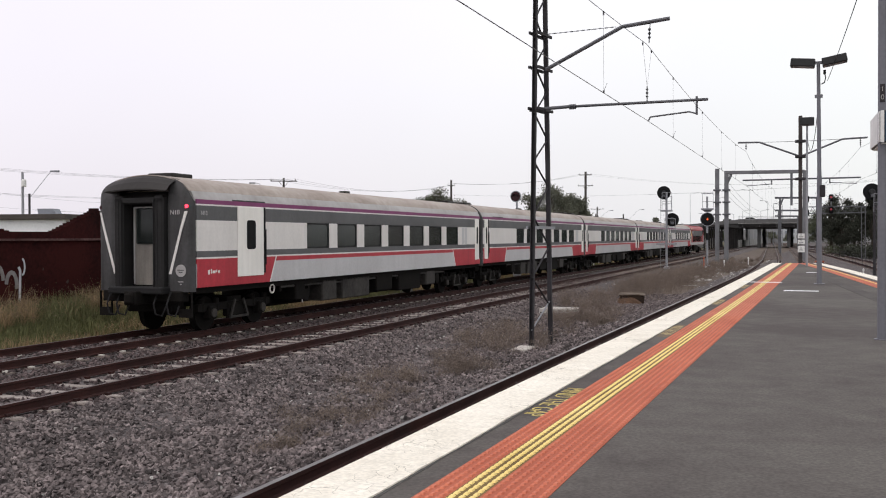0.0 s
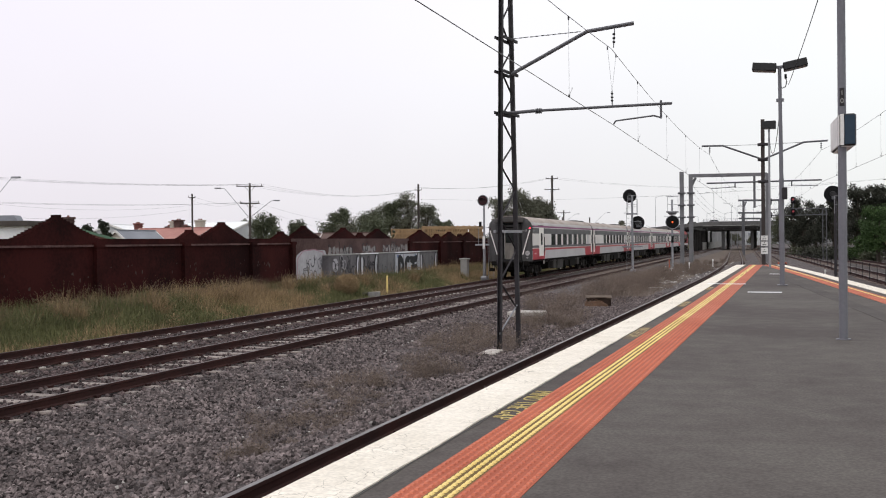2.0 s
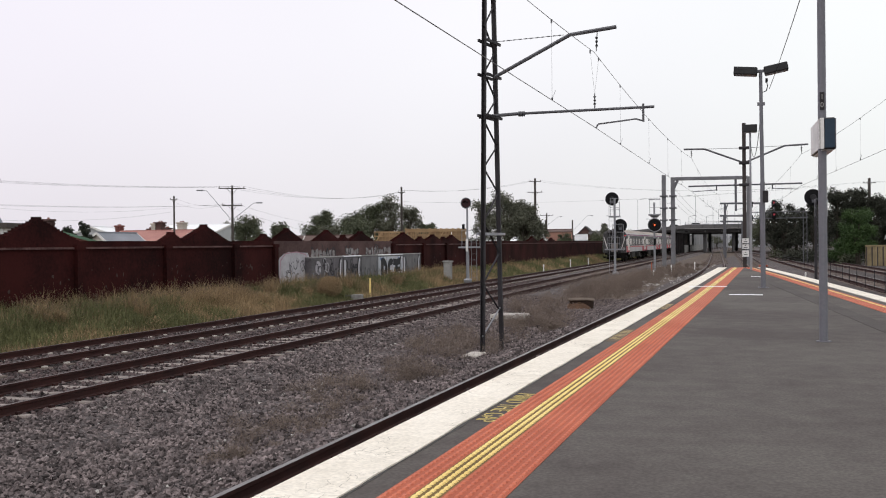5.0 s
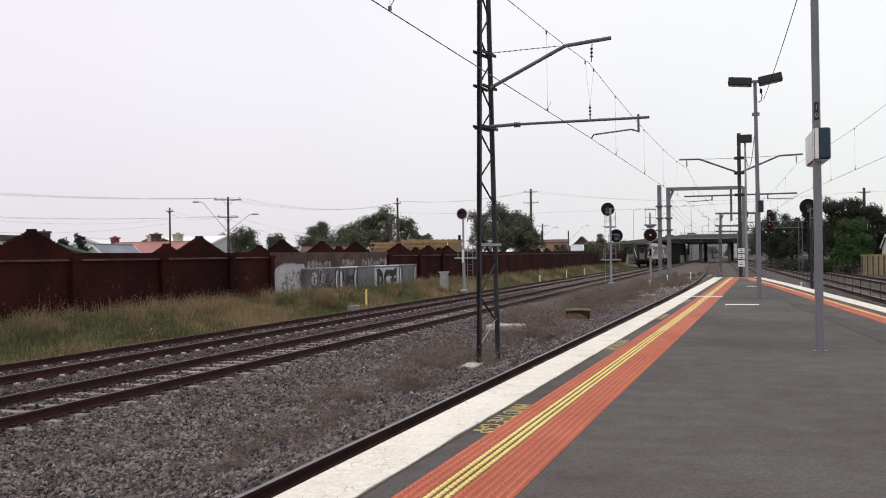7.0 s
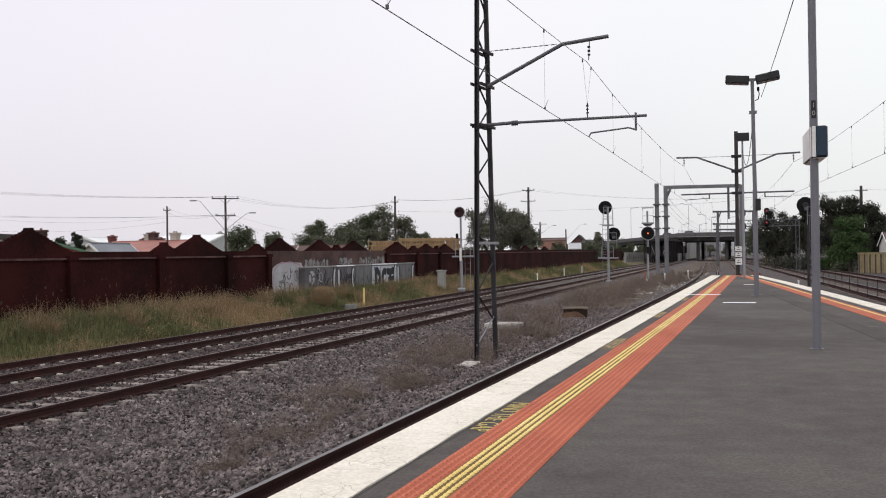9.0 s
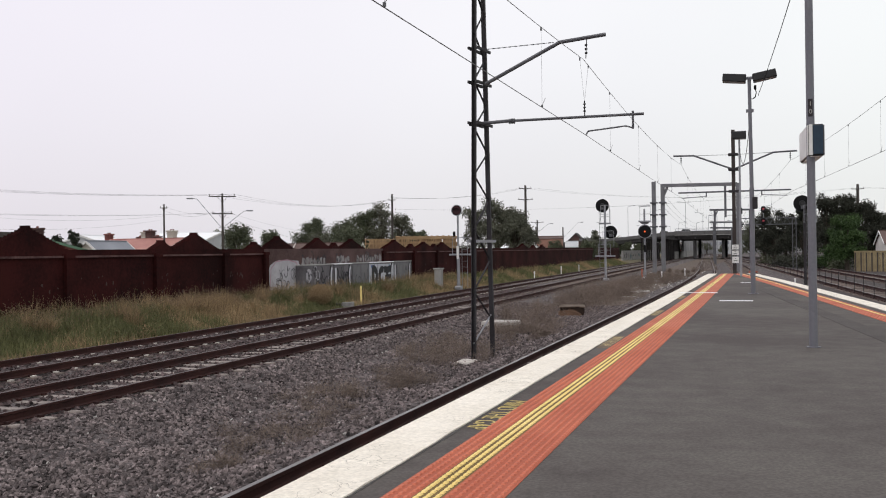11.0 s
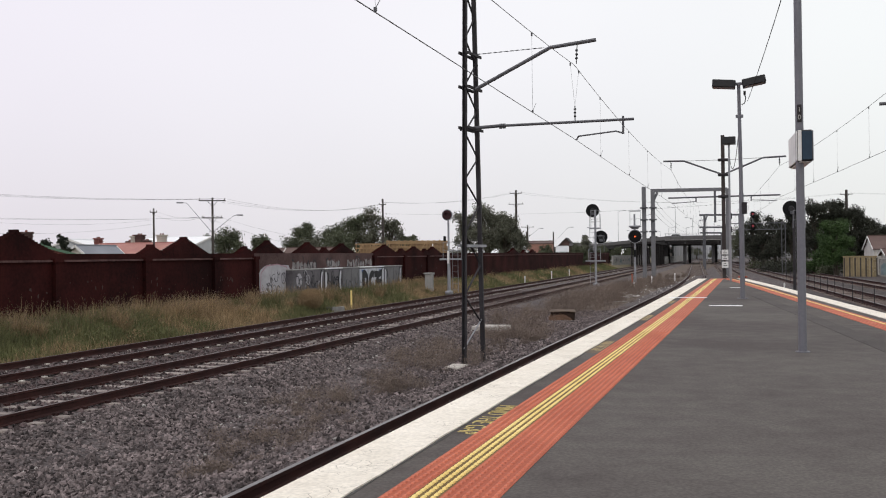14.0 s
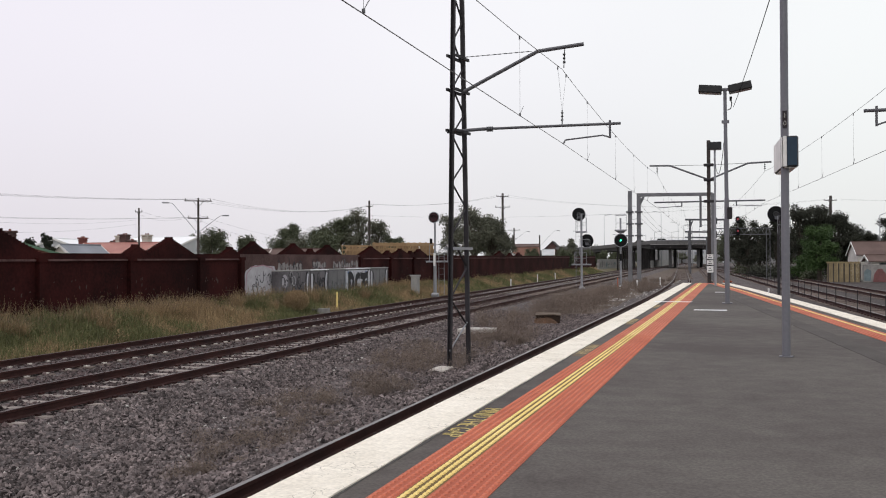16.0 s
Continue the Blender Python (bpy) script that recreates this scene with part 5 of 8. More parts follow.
t = thing("sign_post", 0.69, 14.0, PLAT, "grey steel post with a box sign on the platform", "sign post", "platform lamps")
bm = BM()
rod(bm, (0, 0, 0), (0, 0, 6.3), 0.058, 0.052, 16)
part("pole", bm, M["post_grey"], t)
bm = BM()
rod(bm, (0, 0, 0), (0, 0, 0.012), 0.10, seg=16)
part("base_plate", bm, M["post_grey"], t)
lamp_head(t, -0.8, -0.1, 6.4, 6.32)
lamp_head(t, 0.08, 0.75, 6.32, 6.4)
SR = 3.2                                                             # the box sign is turned a little towards the west track
def on_sign(x, y):
    c, d = math.cos(radians(SR)), math.sin(radians(SR))
    return x * c - y * d, x * d + y * c


def sign_box(nm, x, y, z, sx, sy, sz, m, parent, label=""):
    bm = BM()
    box(bm, (*on_sign(x, y), z), (sx, sy, sz), rz=SR, bevel=min(sx, sy, sz) * 0.3 if min(sx, sy, sz) < 0.05 else 0.015)
    return part(nm, bm, m, parent, label)


s = sign_box("box_sign", 0.06, 0.46, 2.90, 0.20, 1.16, 0.44, M["lamp_black"], t, "box sign with a white face")
sign_box("face", -0.046, 0.46, 2.90, 0.012, 1.12, 0.42, M["white_steel"], s, "white sign face")
sign_box("face", 0.166, 0.46, 2.90, 0.012, 1.12, 0.42, M["grey_roof"], s, "blue-grey sign face")
sign_box("end_cap", 0.085, -0.126, 2.90, 0.13, 0.012, 0.40, M["navy"], s, "dark blue end plate")
sign_box("trim", -0.012, -0.127, 2.90, 0.05, 0.014, 0.43, M["white_steel"], s)
sign_box("underside", 0.06, 0.46, 2.674, 0.16, 1.1, 0.014, M["white_steel"], s)
bm = BM()
box(bm, (0.0, -0.058, 3.36), (0.062, 0.008, 0.25), bevel=0.003)
part("number_plate", bm, M["mast_dark"], t, "small dark plate with pale figures")
for i, ch in enumerate("10"):                                          # post marks one below the other
    cu = bpy.data.curves.new("mark", "FONT")
    cu.body, cu.size, cu.extrude, cu.align_x = ch, 0.095, 0.002, "CENTER"
    o = new("mark", cu)
    me = bpy.data.meshes.new_from_object(o)
    bpy.data.objects.remove(o)
    o = link_mesh("mark", me, M["concrete"], t)
    o.matrix_local = pose(0.0, -0.0635, 3.385 - 0.11 * i, 90, 0, 0)

t = thing("lamp_post", -0.9, 47.5, PLAT, "pale steel lamp post with one black floodlight", "lamp post", "platform lamps")
bm = BM()
rod(bm, (0, 0, 0), (0, 0, 3.0), 0.055, 0.055, 12)
rod(bm, (0, 0, 3.0), (0, 0, 6.85), 0.05, 0.045, 12)
part("pole", bm, M["galv"], t)
lamp_head(t, -0.32, 0.32, 6.88, 6.88, 0.5, 0.36)

# cable from lamp to lamp
t = thing("aerial_cable", 0, 0, 0, "thin black cable slung between the lamp posts", "cable")
bm = BM()
wire(bm, (0.0, 29.55, 7.02), (0.80, 14.05, 7.1), 0.10, 0.009, 14)
part("strand", bm, M["black"], t)
bm = BM()
wire(bm, (-0.9, 47.5, 7.3), (-0.2, 29.6, 6.95), 1.3, 0.012, 18)
part("strand", bm, M["black"], t)

# ---- overhead wires ----
def span(t, a, b, za, zb, ma, mb, at, sag=0.6):
    """Contact wire, sagging catenary and droppers (at the shares of the span given) between two supports."""
    bm = BM()
    wire(bm, (*a, za), (*b, zb), 0.02, 0.008, 6)
    part("contact_wire", bm, M["wire"], t)
    bm = BM()
    wire(bm, (*a, ma), (*b, mb), sag, 0.0075, 16)
    part("catenary_wire", bm, M["wire"], t)
    for f in at:
        p = Vector((*a, 0)).lerp(Vector((*b, 0)), f)
        lo, hi = za + (zb - za) * f, ma + (mb - ma) * f - sag * 4 * f * (1 - f)
        bm = BM()
        rod(bm, (p.x, p.y, lo), (p.x, p.y, hi), 0.0025, seg=4, caps=False)
        box(bm, (p.x, p.y, hi - 0.03), (0.03, 0.03, 0.08))
        box(bm, (p.x, p.y, lo + 0.02), (0.03, 0.04, 0.05))
        rod(bm, (p.x, p.y, lo + 0.03), (p.x + 0.05, p.y + 0.10, lo + 0.20), 0.006, seg=4)     # bent tail of the clip
        part("dropper", bm, M["wire"], t)


def shares(n):
    return [i / n for i in range(1, n)]


t = thing("overhead_wires", 0, 0, 0, "thin dark overhead wires with droppers above the platform track", "overhead wire", "overhead wires")
pts = [(-4.2, -20, 5.37, 7.24), (-4.18, 23.48, 5.37, 7.27), (-4.25, 55, 5.32, 7.25), (-5.2, 103, 5.4, 7.5), (-6.9, 155, 5.4, 7.4), (-9.5, 206, 5.4, 7.4)]
near = [[(y + 20) / 43.48 for y in (-15.0, -6.6, 1.8, 10.2, 18.6)], [(y - 23.48) / 31.52 for y in (27.8, 34.8, 41.6, 48.4)]]
for i, (p, q) in enumerate(zip(pts, pts[1:])):
    span(t, p[:2], q[:2], p[2], q[2], p[3], q[3], near[i] if i < 2 else shares(7), (0.66, 0.30, 0.5, 0.5, 0.5)[i])
bm = BM()
for y, z in ((22.9, 7.21), (24.1, 7.24)):                               # pair of stays down to the boom's insulator
    rod(bm, (-4.18, y, z), (-4.18, 23.48, 6.2), 0.0028, seg=4, caps=False)
    box(bm, (-4.18, y, z - 0.03), (0.03, 0.03, 0.08))
part("stay", bm, M["wire"], t)
t = thing("overhead_wires", 0, 0, 0, "thin dark overhead wires above the east track", "overhead wire", "overhead wires")
pts = [(9.6, -20, 5.6, 7.3), (4.95, 23.4, 5.6, 7.68), (1.65, 55, 5.5, 7.24), (-0.9, 103, 5.5, 7.5), (-2.6, 155, 5.4, 7.4), (-5.0, 206, 5.4, 7.4)]
for p, q in zip(pts, pts[1:]):
    span(t, p[:2], q[:2], p[2], q[2], p[3], q[3], shares(6), 0.3)
t = thing("overhead_wires", 0, 0, 0, "feeder wires running on towards the bridge", "overhead wire", "overhead wires")
for x0, x1, z0, z1 in ((-9.9, -12.5, 8.4, 7.6), (-9.9, -12.5, 7.6, 6.9), (-9.9, -12.5, 6.9, 6.3)):
    bm = BM()
    wire(bm, (x0, 103, z0), (x1, 206, z1), 0.8, 0.014, 12)
    part("feeder", bm, M["wire"], t)

# mast and cantilever on the east side
t = thing("overhead_line_mast", 8.6, 23.4, -0.2, "grey steel cantilever reaching over the east track", "overhead line mast")
bm = BM()
for d in (-0.14, 0.14):
    bar(bm, (d, 0, -0.1), (d, 0, 9.0), 0.04, 0.2)
part("column", bm, M["mast_paint"], t)
bm = BM()
rod(bm, (-5.72, 0, 6.02), (0, 0, 6.0), 0.04, seg=8)
bar(bm, (-5.45, 0, 6.12), (-5.45, 0, 5.65), 0.05, 0.05)
rod(bm, (-5.45, 0, 5.68), (-5.2, 0, 5.76), 0.02, seg=6)
rod(bm, (-5.2, 0, 5.76), (-3.7, 0, 5.72), 0.02, seg=6)
part("boom", bm, M["mast_paint"], t)

# ---- portal over the junction ----
def portal(y, xl, xr, z, w, left2=False, label="grey steel portal frame over the tracks", drop=(), steel=None):
    steel = steel or M["mast_paint"]
    t = thing("overhead_line_portal", xl, y, -0.2, label, "overhead line portal", "portals")
    bm = BM()
    bar(bm, (0, 0, -0.1), (0, 0, z - 0.1), w, w)
    part("post", bm, steel, t)
    bm = BM()
    bar(bm, (-w * 0.5 if left2 else -0.8, 0, z), (xr - xl, 0, z - 0.1), w * 0.85, w * 0.85)
    bar(bm, (w * 0.2, 0, z - 1.1), (w * 1.2, 0, z - 0.2), w * 0.6, w * 0.6)
    part("beam", bm, steel, t)
    if not left2:
        bm = BM()
        bar(bm, (xr - xl, 0, -0.1), (xr - xl, 0, z), w * 0.8, w * 0.8)
        part("post", bm, steel, t)
    for dx, dz in drop:
        bm = BM()
        bar(bm, (dx, 0, z - 0.05), (dx, 0, z - dz), w * 0.55, w * 0.55)
        part("drop_post", bm, M["mast_paint"], t)
    if left2:
        bm = BM()
        bar(bm, (-0.95, 0, -0.1), (-0.95, 0, z + 0.45), w, w)
        part("post", bm, steel, t)
        for zz in (5.0, 6.3, 7.6):
            for xx in (-0.95, 0):
                bm = BM()
                box(bm, (xx, -0.1, zz), (w * 1.9, w * 1.4, 0.16), bevel=0.02)
                part("clamp", bm, M["mast_paint"], t)
        bm = BM()
        bar(bm, (xr - xl, 0, -0.1), (xr - xl, 0, z), w * 0.8, w * 0.8)
        part("post", bm, steel, t)


portal(103, -9.95, -2.2, 9.45, 0.42, True, "grey steel portal frame with twin posts", ((6.5, 3.6), ), M["portal"])
portal(155, -6.85, -1.5, 8.7, 0.34)
portal(190, -8.6, -4.9, 7.65, 0.38)
portal(214, -9.7, -5.9, 7.05, 0.40)

# ---- colour light signals ----
M["red_dim"] = glow("dim_red_lens", (0.45, 0.04, 0.06), 0.25)
def ring_disc(bm, c, r_out, r_in, th, seg=28, mi=0):
    """A round target plate with a hole, facing -y."""
    x, y, z = c
    loops = []
    for rr, dy in ((r_out, 0), (r_in, 0), (r_in, th), (r_out, th)):
        loops.append([bm.verts.new((x + rr * math.cos(2 * math.pi * i / seg), y + dy, z + rr * math.sin(2 * math.pi * i / seg))) for i in range(seg)])
    for k in range(4):
        a, b = loops[k], loops[(k + 1) % 4]
        for i in range(seg):
            f = bm.faces.new((a[i], a[(i + 1) % seg], b[(i + 1) % seg], b[i]))
            f.material_index = mi
    bmesh.ops.recalc_face_normals(bm, faces=bm.faces[:])


def back_head(t, x, z, r):
    """A round plate seen from behind: lamp case, bracket and clamps stand before it."""
    bm = BM()
    disc_y(bm, (x, 0.20, z), r, 0.03, 28)
    h = part("target_plate", bm, M["black"], t, "round black target plate seen from behind")
    bm = BM()
    rod(bm, (x, 0.20, z), (x, -0.05, z), 0.20, 0.16, 14)
    part("lamp_case", bm, M["lamp_black"], h)
    bm = BM()
    box(bm, (x + 0.05, -0.02, z - 0.28), (0.26, 0.16, 0.2), bevel=0.02)
    bar(bm, (x - 0.1, -0.02, z - 0.2), (x + 0.2, -0.02, z - 0.2), 0.05, 0.05)
    part("bracket", bm, M["mast_paint"], h)
    return h


def cage(t, x, z, w, hgt):
    """Thin handrails of a service stage."""
    for k in (-0.5, 0.5):
        bm = BM()
        bar(bm, (x + k * w, -0.25, z), (x + k * w, -0.25, z + hgt), 0.03, 0.03)
        part("handrail_post", bm, M["galv"], t)
    for zz in (0.5, 1.0):
        bm = BM()
        bar(bm, (x - 0.5 * w, -0.25, z + zz * hgt), (x + 0.5 * w, -0.25, z + zz * hgt), 0.03, 0.03)
        part("handrail", bm, M["galv"], t)


def head(t, x, z, r, lens, rim=True):
    bm = BM()
    ring_disc(bm, (x, -0.25, z), r, 0.15, 0.03)
    h = part("target_plate", bm, M["black"], t, "round black target plate")
    if rim:
        bm = BM()
        ring_disc(bm, (x, -0.262, z), r + 0.035, r - 0.02, 0.05)
        part("rim", bm, M["galv"], h)
    bm = BM()
    rod(bm, (x, -0.215, z), (x, 0.25, z), 0.24, 0.18, 16)
    part("lamp_case", bm, M["black"], h)
    bm = BM()
    for i in range(9):                                               # visor over the lens
        a0, a1 = math.pi * i / 9, math.pi * (i + 1) / 9
        q = [(x + 0.18 * math.cos(a), yy, z + 0.18 * math.sin(a)) for a, yy in ((a0, -0.25), (a1, -0.25), (a1, -0.5), (a0, -0.5))]
        bm.faces.new([bm.verts.new(p) for p in q])
    bmesh.ops.solidify(bm, geom=bm.faces[:], thickness=0.008)
    part("visor", bm, M["black"], h)
    if lens:
        bm = BM()
        rod(bm, (x, -0.245, z), (x, -0.225, z), 0.145, seg=18)
        part("lens", bm, lens, h)
    return h


def ladder(t, x, y, z0, z1):
    for s in (-0.2, 0.2):
        bm = BM()
        bar(bm, (x + s, y, z0), (x + s, y, z1), 0.03, 0.03)
        part("ladder_stile", bm, M["galv"], t)
    z = z0 + 0.2
    while z < z1:
        bm = BM()
        bar(bm, (x - 0.2, y, z), (x + 0.2, y, z), 0.02, 0.02)
        part("ladder_rung", bm, M["galv"], t)
        z += 0.42


def stage(t, x, z, w=1.3, rail=1.0):
    bm = BM()
    box(bm, (x, 0.25, z), (w, 0.7, 0.12), bevel=0.01)
    part("stage", bm, M["galv"], t, "steel service stage")
    if rail:
        for s in (-0.45, 0.45):
            bm = BM()
            bar(bm, (x + s * w, 0.5, z), (x + s * w, 0.5, z + rail), 0.03, 0.03)
            part("handrail_post", bm, M["galv"], t)
        bm = BM()
        for zz in (rail, rail * 0.5):
            bar(bm, (x - 0.45 * w, 0.5, z + zz), (x + 0.45 * w, 0.5, z + zz), 0.03, 0.03)
        part("handrail", bm, M["galv"], t)


t = thing("signal", -20.1, 62.0, -0.25, "signal on a grey post, round black plate with a red lens", "railway signal", "signals")
bm = BM()
rod(bm, (0, 0, 0), (0, 0, 2.3), 0.13, 0.11, 12)
rod(bm, (0, 0, 2.3), (0, 0, 5.4), 0.075, 0.07, 12)
box(bm, (0, 0, 0.1), (0.5, 0.5, 0.3), bevel=0.08)
part("post", bm, M["galv"], t)
head(t, 0.0, 5.55, 0.36, M["lens_red"])
bm = BM()
ring_disc(bm, (0.0, -0.256, 5.55), 0.30, 0.14, 0.006)
part("lens_ring", bm, M["lens_red"], t, "dark red outer lens ring")
stage(t, 0.1, 2.45, 1.5, 1.2)
ladder(t, 0.35, 0.4, 0.1, 3.3)
bm = BM()
box(bm, (-0.35, 0.2, 3.9), (0.16, 0.16, 0.36), bevel=0.02)
part("bell_box", bm, M["black"], t)
bm = BM()
box(bm, (0.0, -0.13, 2.6), (0.16, 0.03, 0.9), bevel=0.005)
part("marker_plate", bm, M["white_steel"], t)

t = thing("signal", -12.3, 78.0, -0.25, "tall signal post with two round black plates and a ladder", "railway signal", "signals")
bm = BM()
rod(bm, (0, 0, 0), (0, 0, 6.4), 0.10, 0.085, 12)
box(bm, (0, 0, 0.1), (0.5, 0.5, 0.3), bevel=0.08)
part("post", bm, M["galv"], t)
back_head(t, -0.25, 6.35, 0.56)
back_head(t, 0.42, 4.1, 0.56)
cage(t, 0.05, 4.85, 0.75, 1.5)
cage(t, 0.3, 2.9, 0.9, 1.3)
cage(t, -0.05, 2.1, 1.0, 1.0)
stage(t, -0.05, 2.1, 1.6, 0)
stage(t, -0.05, 4.85, 0.9, 1.2)
ladder(t, -0.35, 0.45, 0.1, 6.6)

SIGNAL = thing("signal", -9.45, 81.5, -0.25, "signal post with one lit round head and a caged stage", "railway signal", "signals")
t = SIGNAL
bm = BM()
rod(bm, (0, 0, 0), (0, 0, 6.1), 0.095, 0.08, 12)
box(bm, (0, 0, 0.1), (0.5, 0.5, 0.3), bevel=0.08)
part("post", bm, M["galv"], t)
head(t, 0.05, 4.16, 0.56, None, True)
stage(t, 0, 5.05, 1.0, 1.3)
bm = BM()
rod(bm, (0, 0.22, 4.80), (0, 0.22, 4.98), 0.24, 0.44, 16)
part("stage_bowl", bm, M["galv"], t, "pale dished plate under the stage")
bm = BM()
for zz in (1.35, ):
    bar(bm, (-0.5, 0.5, 5.05 + zz), (0.5, 0.5, 5.05 + zz), 0.04, 0.04)
    bar(bm, (-0.5, 0.0, 5.05 + zz), (0.5, 0.0, 5.05 + zz), 0.04, 0.04)
    bar(bm, (-0.5, 0.0, 5.05 + zz), (-0.5, 0.5, 5.05 + zz), 0.04, 0.04)
part("cage", bm, M["galv"], t)
bm = BM()
box(bm, (0.02, -0.14, 2.7), (0.2, 0.03, 0.6), bevel=0.005)
part("marker_plate", bm, M["black"], t)
# the searchlight mechanism: a vane with two roundels that swings inside the lamp case
VANE = new("vane")
VANE.parent = SIGNAL
bm = BM()
disc_y(bm, (0.0, -0.236, 0.21), 0.078, 0.01, 18)
part("amber_roundel", bm, M["amber_glow"], VANE)
bm = BM()
disc_y(bm, (0.21, -0.236, 0.0), 0.085, 0.01, 18)
part("green_roundel", bm, M["green_glow"], VANE)
VANE_AT = (0.05, 0.0, 3.95)

# signal on the east side and the bracket gantry behind it
t = thing("signal", 2.9, 68.0, -0.25, "signal post with a round black plate beside the east track", "railway signal", "signals")
bm = BM()
rod(bm, (0, 0, 0), (0, 0, 5.7), 0.10, 0.085, 12)
part("post", bm, M["mast_dark"], t)
back_head(t, -0.15, 5.65, 0.56)
cage(t, 0.35, 4.3, 0.8, 1.2)
ladder(t, 0.3, 0.4, 0.1, 5.2)

t = thing("signal_gantry", 3.8, 116.0, -0.25, "lattice signal gantry with red-lit heads over the tracks", "signal gantry")
for x in (0, -6.3):
    bm = BM()
    for d in (-0.2, 0.2):
        bar(bm, (x + d, 0, 0), (x + d, 0, 6.0), 0.08, 0.12)
    for i in range(8):
        bar(bm, (x - 0.18, 0, 0.4 + i * 0.7), (x + 0.18, 0, 0.75 + i * 0.7), 0.04, 0.04)
    part("post", bm, M["mast_paint"], t)
bm = BM()
for z in (5.35, 6.1):
    bar(bm, (-6.6, 0, z), (0.3, 0, z), 0.1, 0.1)
for i in range(9):
    bar(bm, (-6.5 + i * 0.76, 0, 5.35), (-6.12 + i * 0.76, 0, 6.1), 0.05, 0.05)
    bar(bm, (-6.12 + i * 0.76, 0, 6.1), (-5.74 + i * 0.76, 0, 5.35), 0.05, 0.05)
part("truss", bm, M["mast_paint"], t)
for x, z, lit in ((-3.4, 7.1, True), (-3.4, 5.7, True), (-6.0, 7.0, True), (-6.0, 5.4, False)):
    bm = BM()
    box(bm, (x, -0.25, z), (0.5, 0.2, 0.8), bevel=0.1)
    h = part("signal_head", bm, M["black"], t)
    bm = BM()
    disc_y(bm, (x, -0.37, z + 0.08), 0.12, 0.02, 14)
    part("lens", bm, M["red_dim"] if lit else M["lens_red"], h)
    bm = BM()
    bar(bm, (x, 0, 5.3), (x, 0, z), 0.07, 0.07)
    part("bracket", bm, M["galv"], t)

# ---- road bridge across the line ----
# near-black concrete: the shade under the bridge is put into this colour
M["bridge_shade"] = mat("shade_black_concrete", (0.045, 0.041, 0.040), (0.018, 0.016, 0.017), 0.95, s1=0.4, s2=4, spec=0.1)
rb = random.Random(31)
br = thing("overpass", 0, 0, 0, "dark weathered road bridge on piers across the tracks", "bridge", kind="structure")
BY = 236.0
M["bridge_dark"] = mat("dark_bridge_concrete", (0.075, 0.071, 0.071), (0.045, 0.042, 0.043), 0.95, s1=0.2, s2=2, bump=0.2)
bm = BM()                                            # low wall between the two western tracks, added to hide the train
poly(bm, [(line_a(226) + 2.0, 226, -0.4), (line_a(226) + 2.3, 226, -0.4), (line_a(440) + 2.3, 440, -0.4), (line_a(440) + 2.0, 440, -0.4)], (0, 0, 2.0))
part("hiding_wall", bm, M["block"], br)
# taller wall added to hide the train past the bridge, haze in its colour
bm = BM()
poly(bm, [(line_a(263) + 1.9, 263, 1.6), (line_a(263) + 2.4, 263, 1.6), (line_a(440) + 2.4, 440, 1.6), (line_a(440) + 1.9, 440, 1.6)], (0, 0, 3.2))
part("screen_wall", bm, M["far_grey"], br, "pale wall added beyond the bridge to hide the train")
bm = BM()                                            # low slab on columns, added over the outer line to shade the train
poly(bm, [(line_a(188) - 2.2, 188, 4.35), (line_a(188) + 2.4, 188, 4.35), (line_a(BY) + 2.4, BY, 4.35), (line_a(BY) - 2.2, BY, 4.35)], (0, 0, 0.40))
part("cover_slab", bm, M["bridge_shade"], br)
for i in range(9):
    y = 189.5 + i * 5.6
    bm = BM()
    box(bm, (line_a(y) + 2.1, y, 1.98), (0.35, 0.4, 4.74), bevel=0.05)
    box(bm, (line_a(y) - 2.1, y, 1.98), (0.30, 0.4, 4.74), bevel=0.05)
    part("trestle", bm, M["bridge_shade"], br)
BW = 26.0                                            # width of the road on top
# the western arm of the bridge falls gently towards the street
for nm, z0, z1, y0, y1, m in (("arm_deck", 4.75, 5.70, 0.0, BW, "bridge_dark"), ("arm_parapet", 5.62, 6.55, -0.45, -0.12, "bluestone"), ("arm_parapet", 5.62, 6.55, BW + 0.1, BW + 0.45, "concrete_dark")):
    bm = BM()
    poly(bm, [(-19.99, BY + y0, z0), (-19.99, BY + y0, z1), (-36, BY + y0, z1 - 1.45), (-70, BY + y0, z1 - 3.6), (-70, BY + y0, z0 - 3.9), (-36, BY + y0, z0 - 1.2)], (0, y1 - y0, 0))
    part(nm, bm, M[m], br)
for x in (-24.5, -29.5, -34.5, -40.0, -46.0):
    for y in (BY + 3, BY + BW - 3):
        bm = BM()
        box(bm, (x, y, 1.7), (0.6, 0.6, 4.2), bevel=0.1)
        part("column", bm, M["bluestone"], br)
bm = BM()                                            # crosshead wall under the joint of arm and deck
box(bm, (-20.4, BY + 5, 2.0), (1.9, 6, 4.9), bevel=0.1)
part("pier_wall", bm, M["bridge_shade"], br)
# brackets and pipes along the outer beam
for i in range(14):
    x, z = -18 + i * 2.3 + rb.uniform(-0.5, 0.5), rb.uniform(4.2, 4.5)
    bm = BM()
    bar(bm, (x, BY + 0.6, 4.8), (x, BY + 0.6, z), 0.2, 0.2)
    part("hanger", bm, M["bridge_dark"], br)
bm = BM()
box(bm, (22.5, BY + BW / 2, 5.25), (85, BW, 0.9))
part("deck", bm, M["bridge_dark"], br)
for k, (y, z, h) in enumerate(((BY - 0.3, 6.1, 0.95), (BY + BW + 0.3, 6.1, 0.95))):
    bm = BM()
    box(bm, (22.5, y, z), (85, 0.35, h))
    part("parapet", bm, M["bluestone"], br)
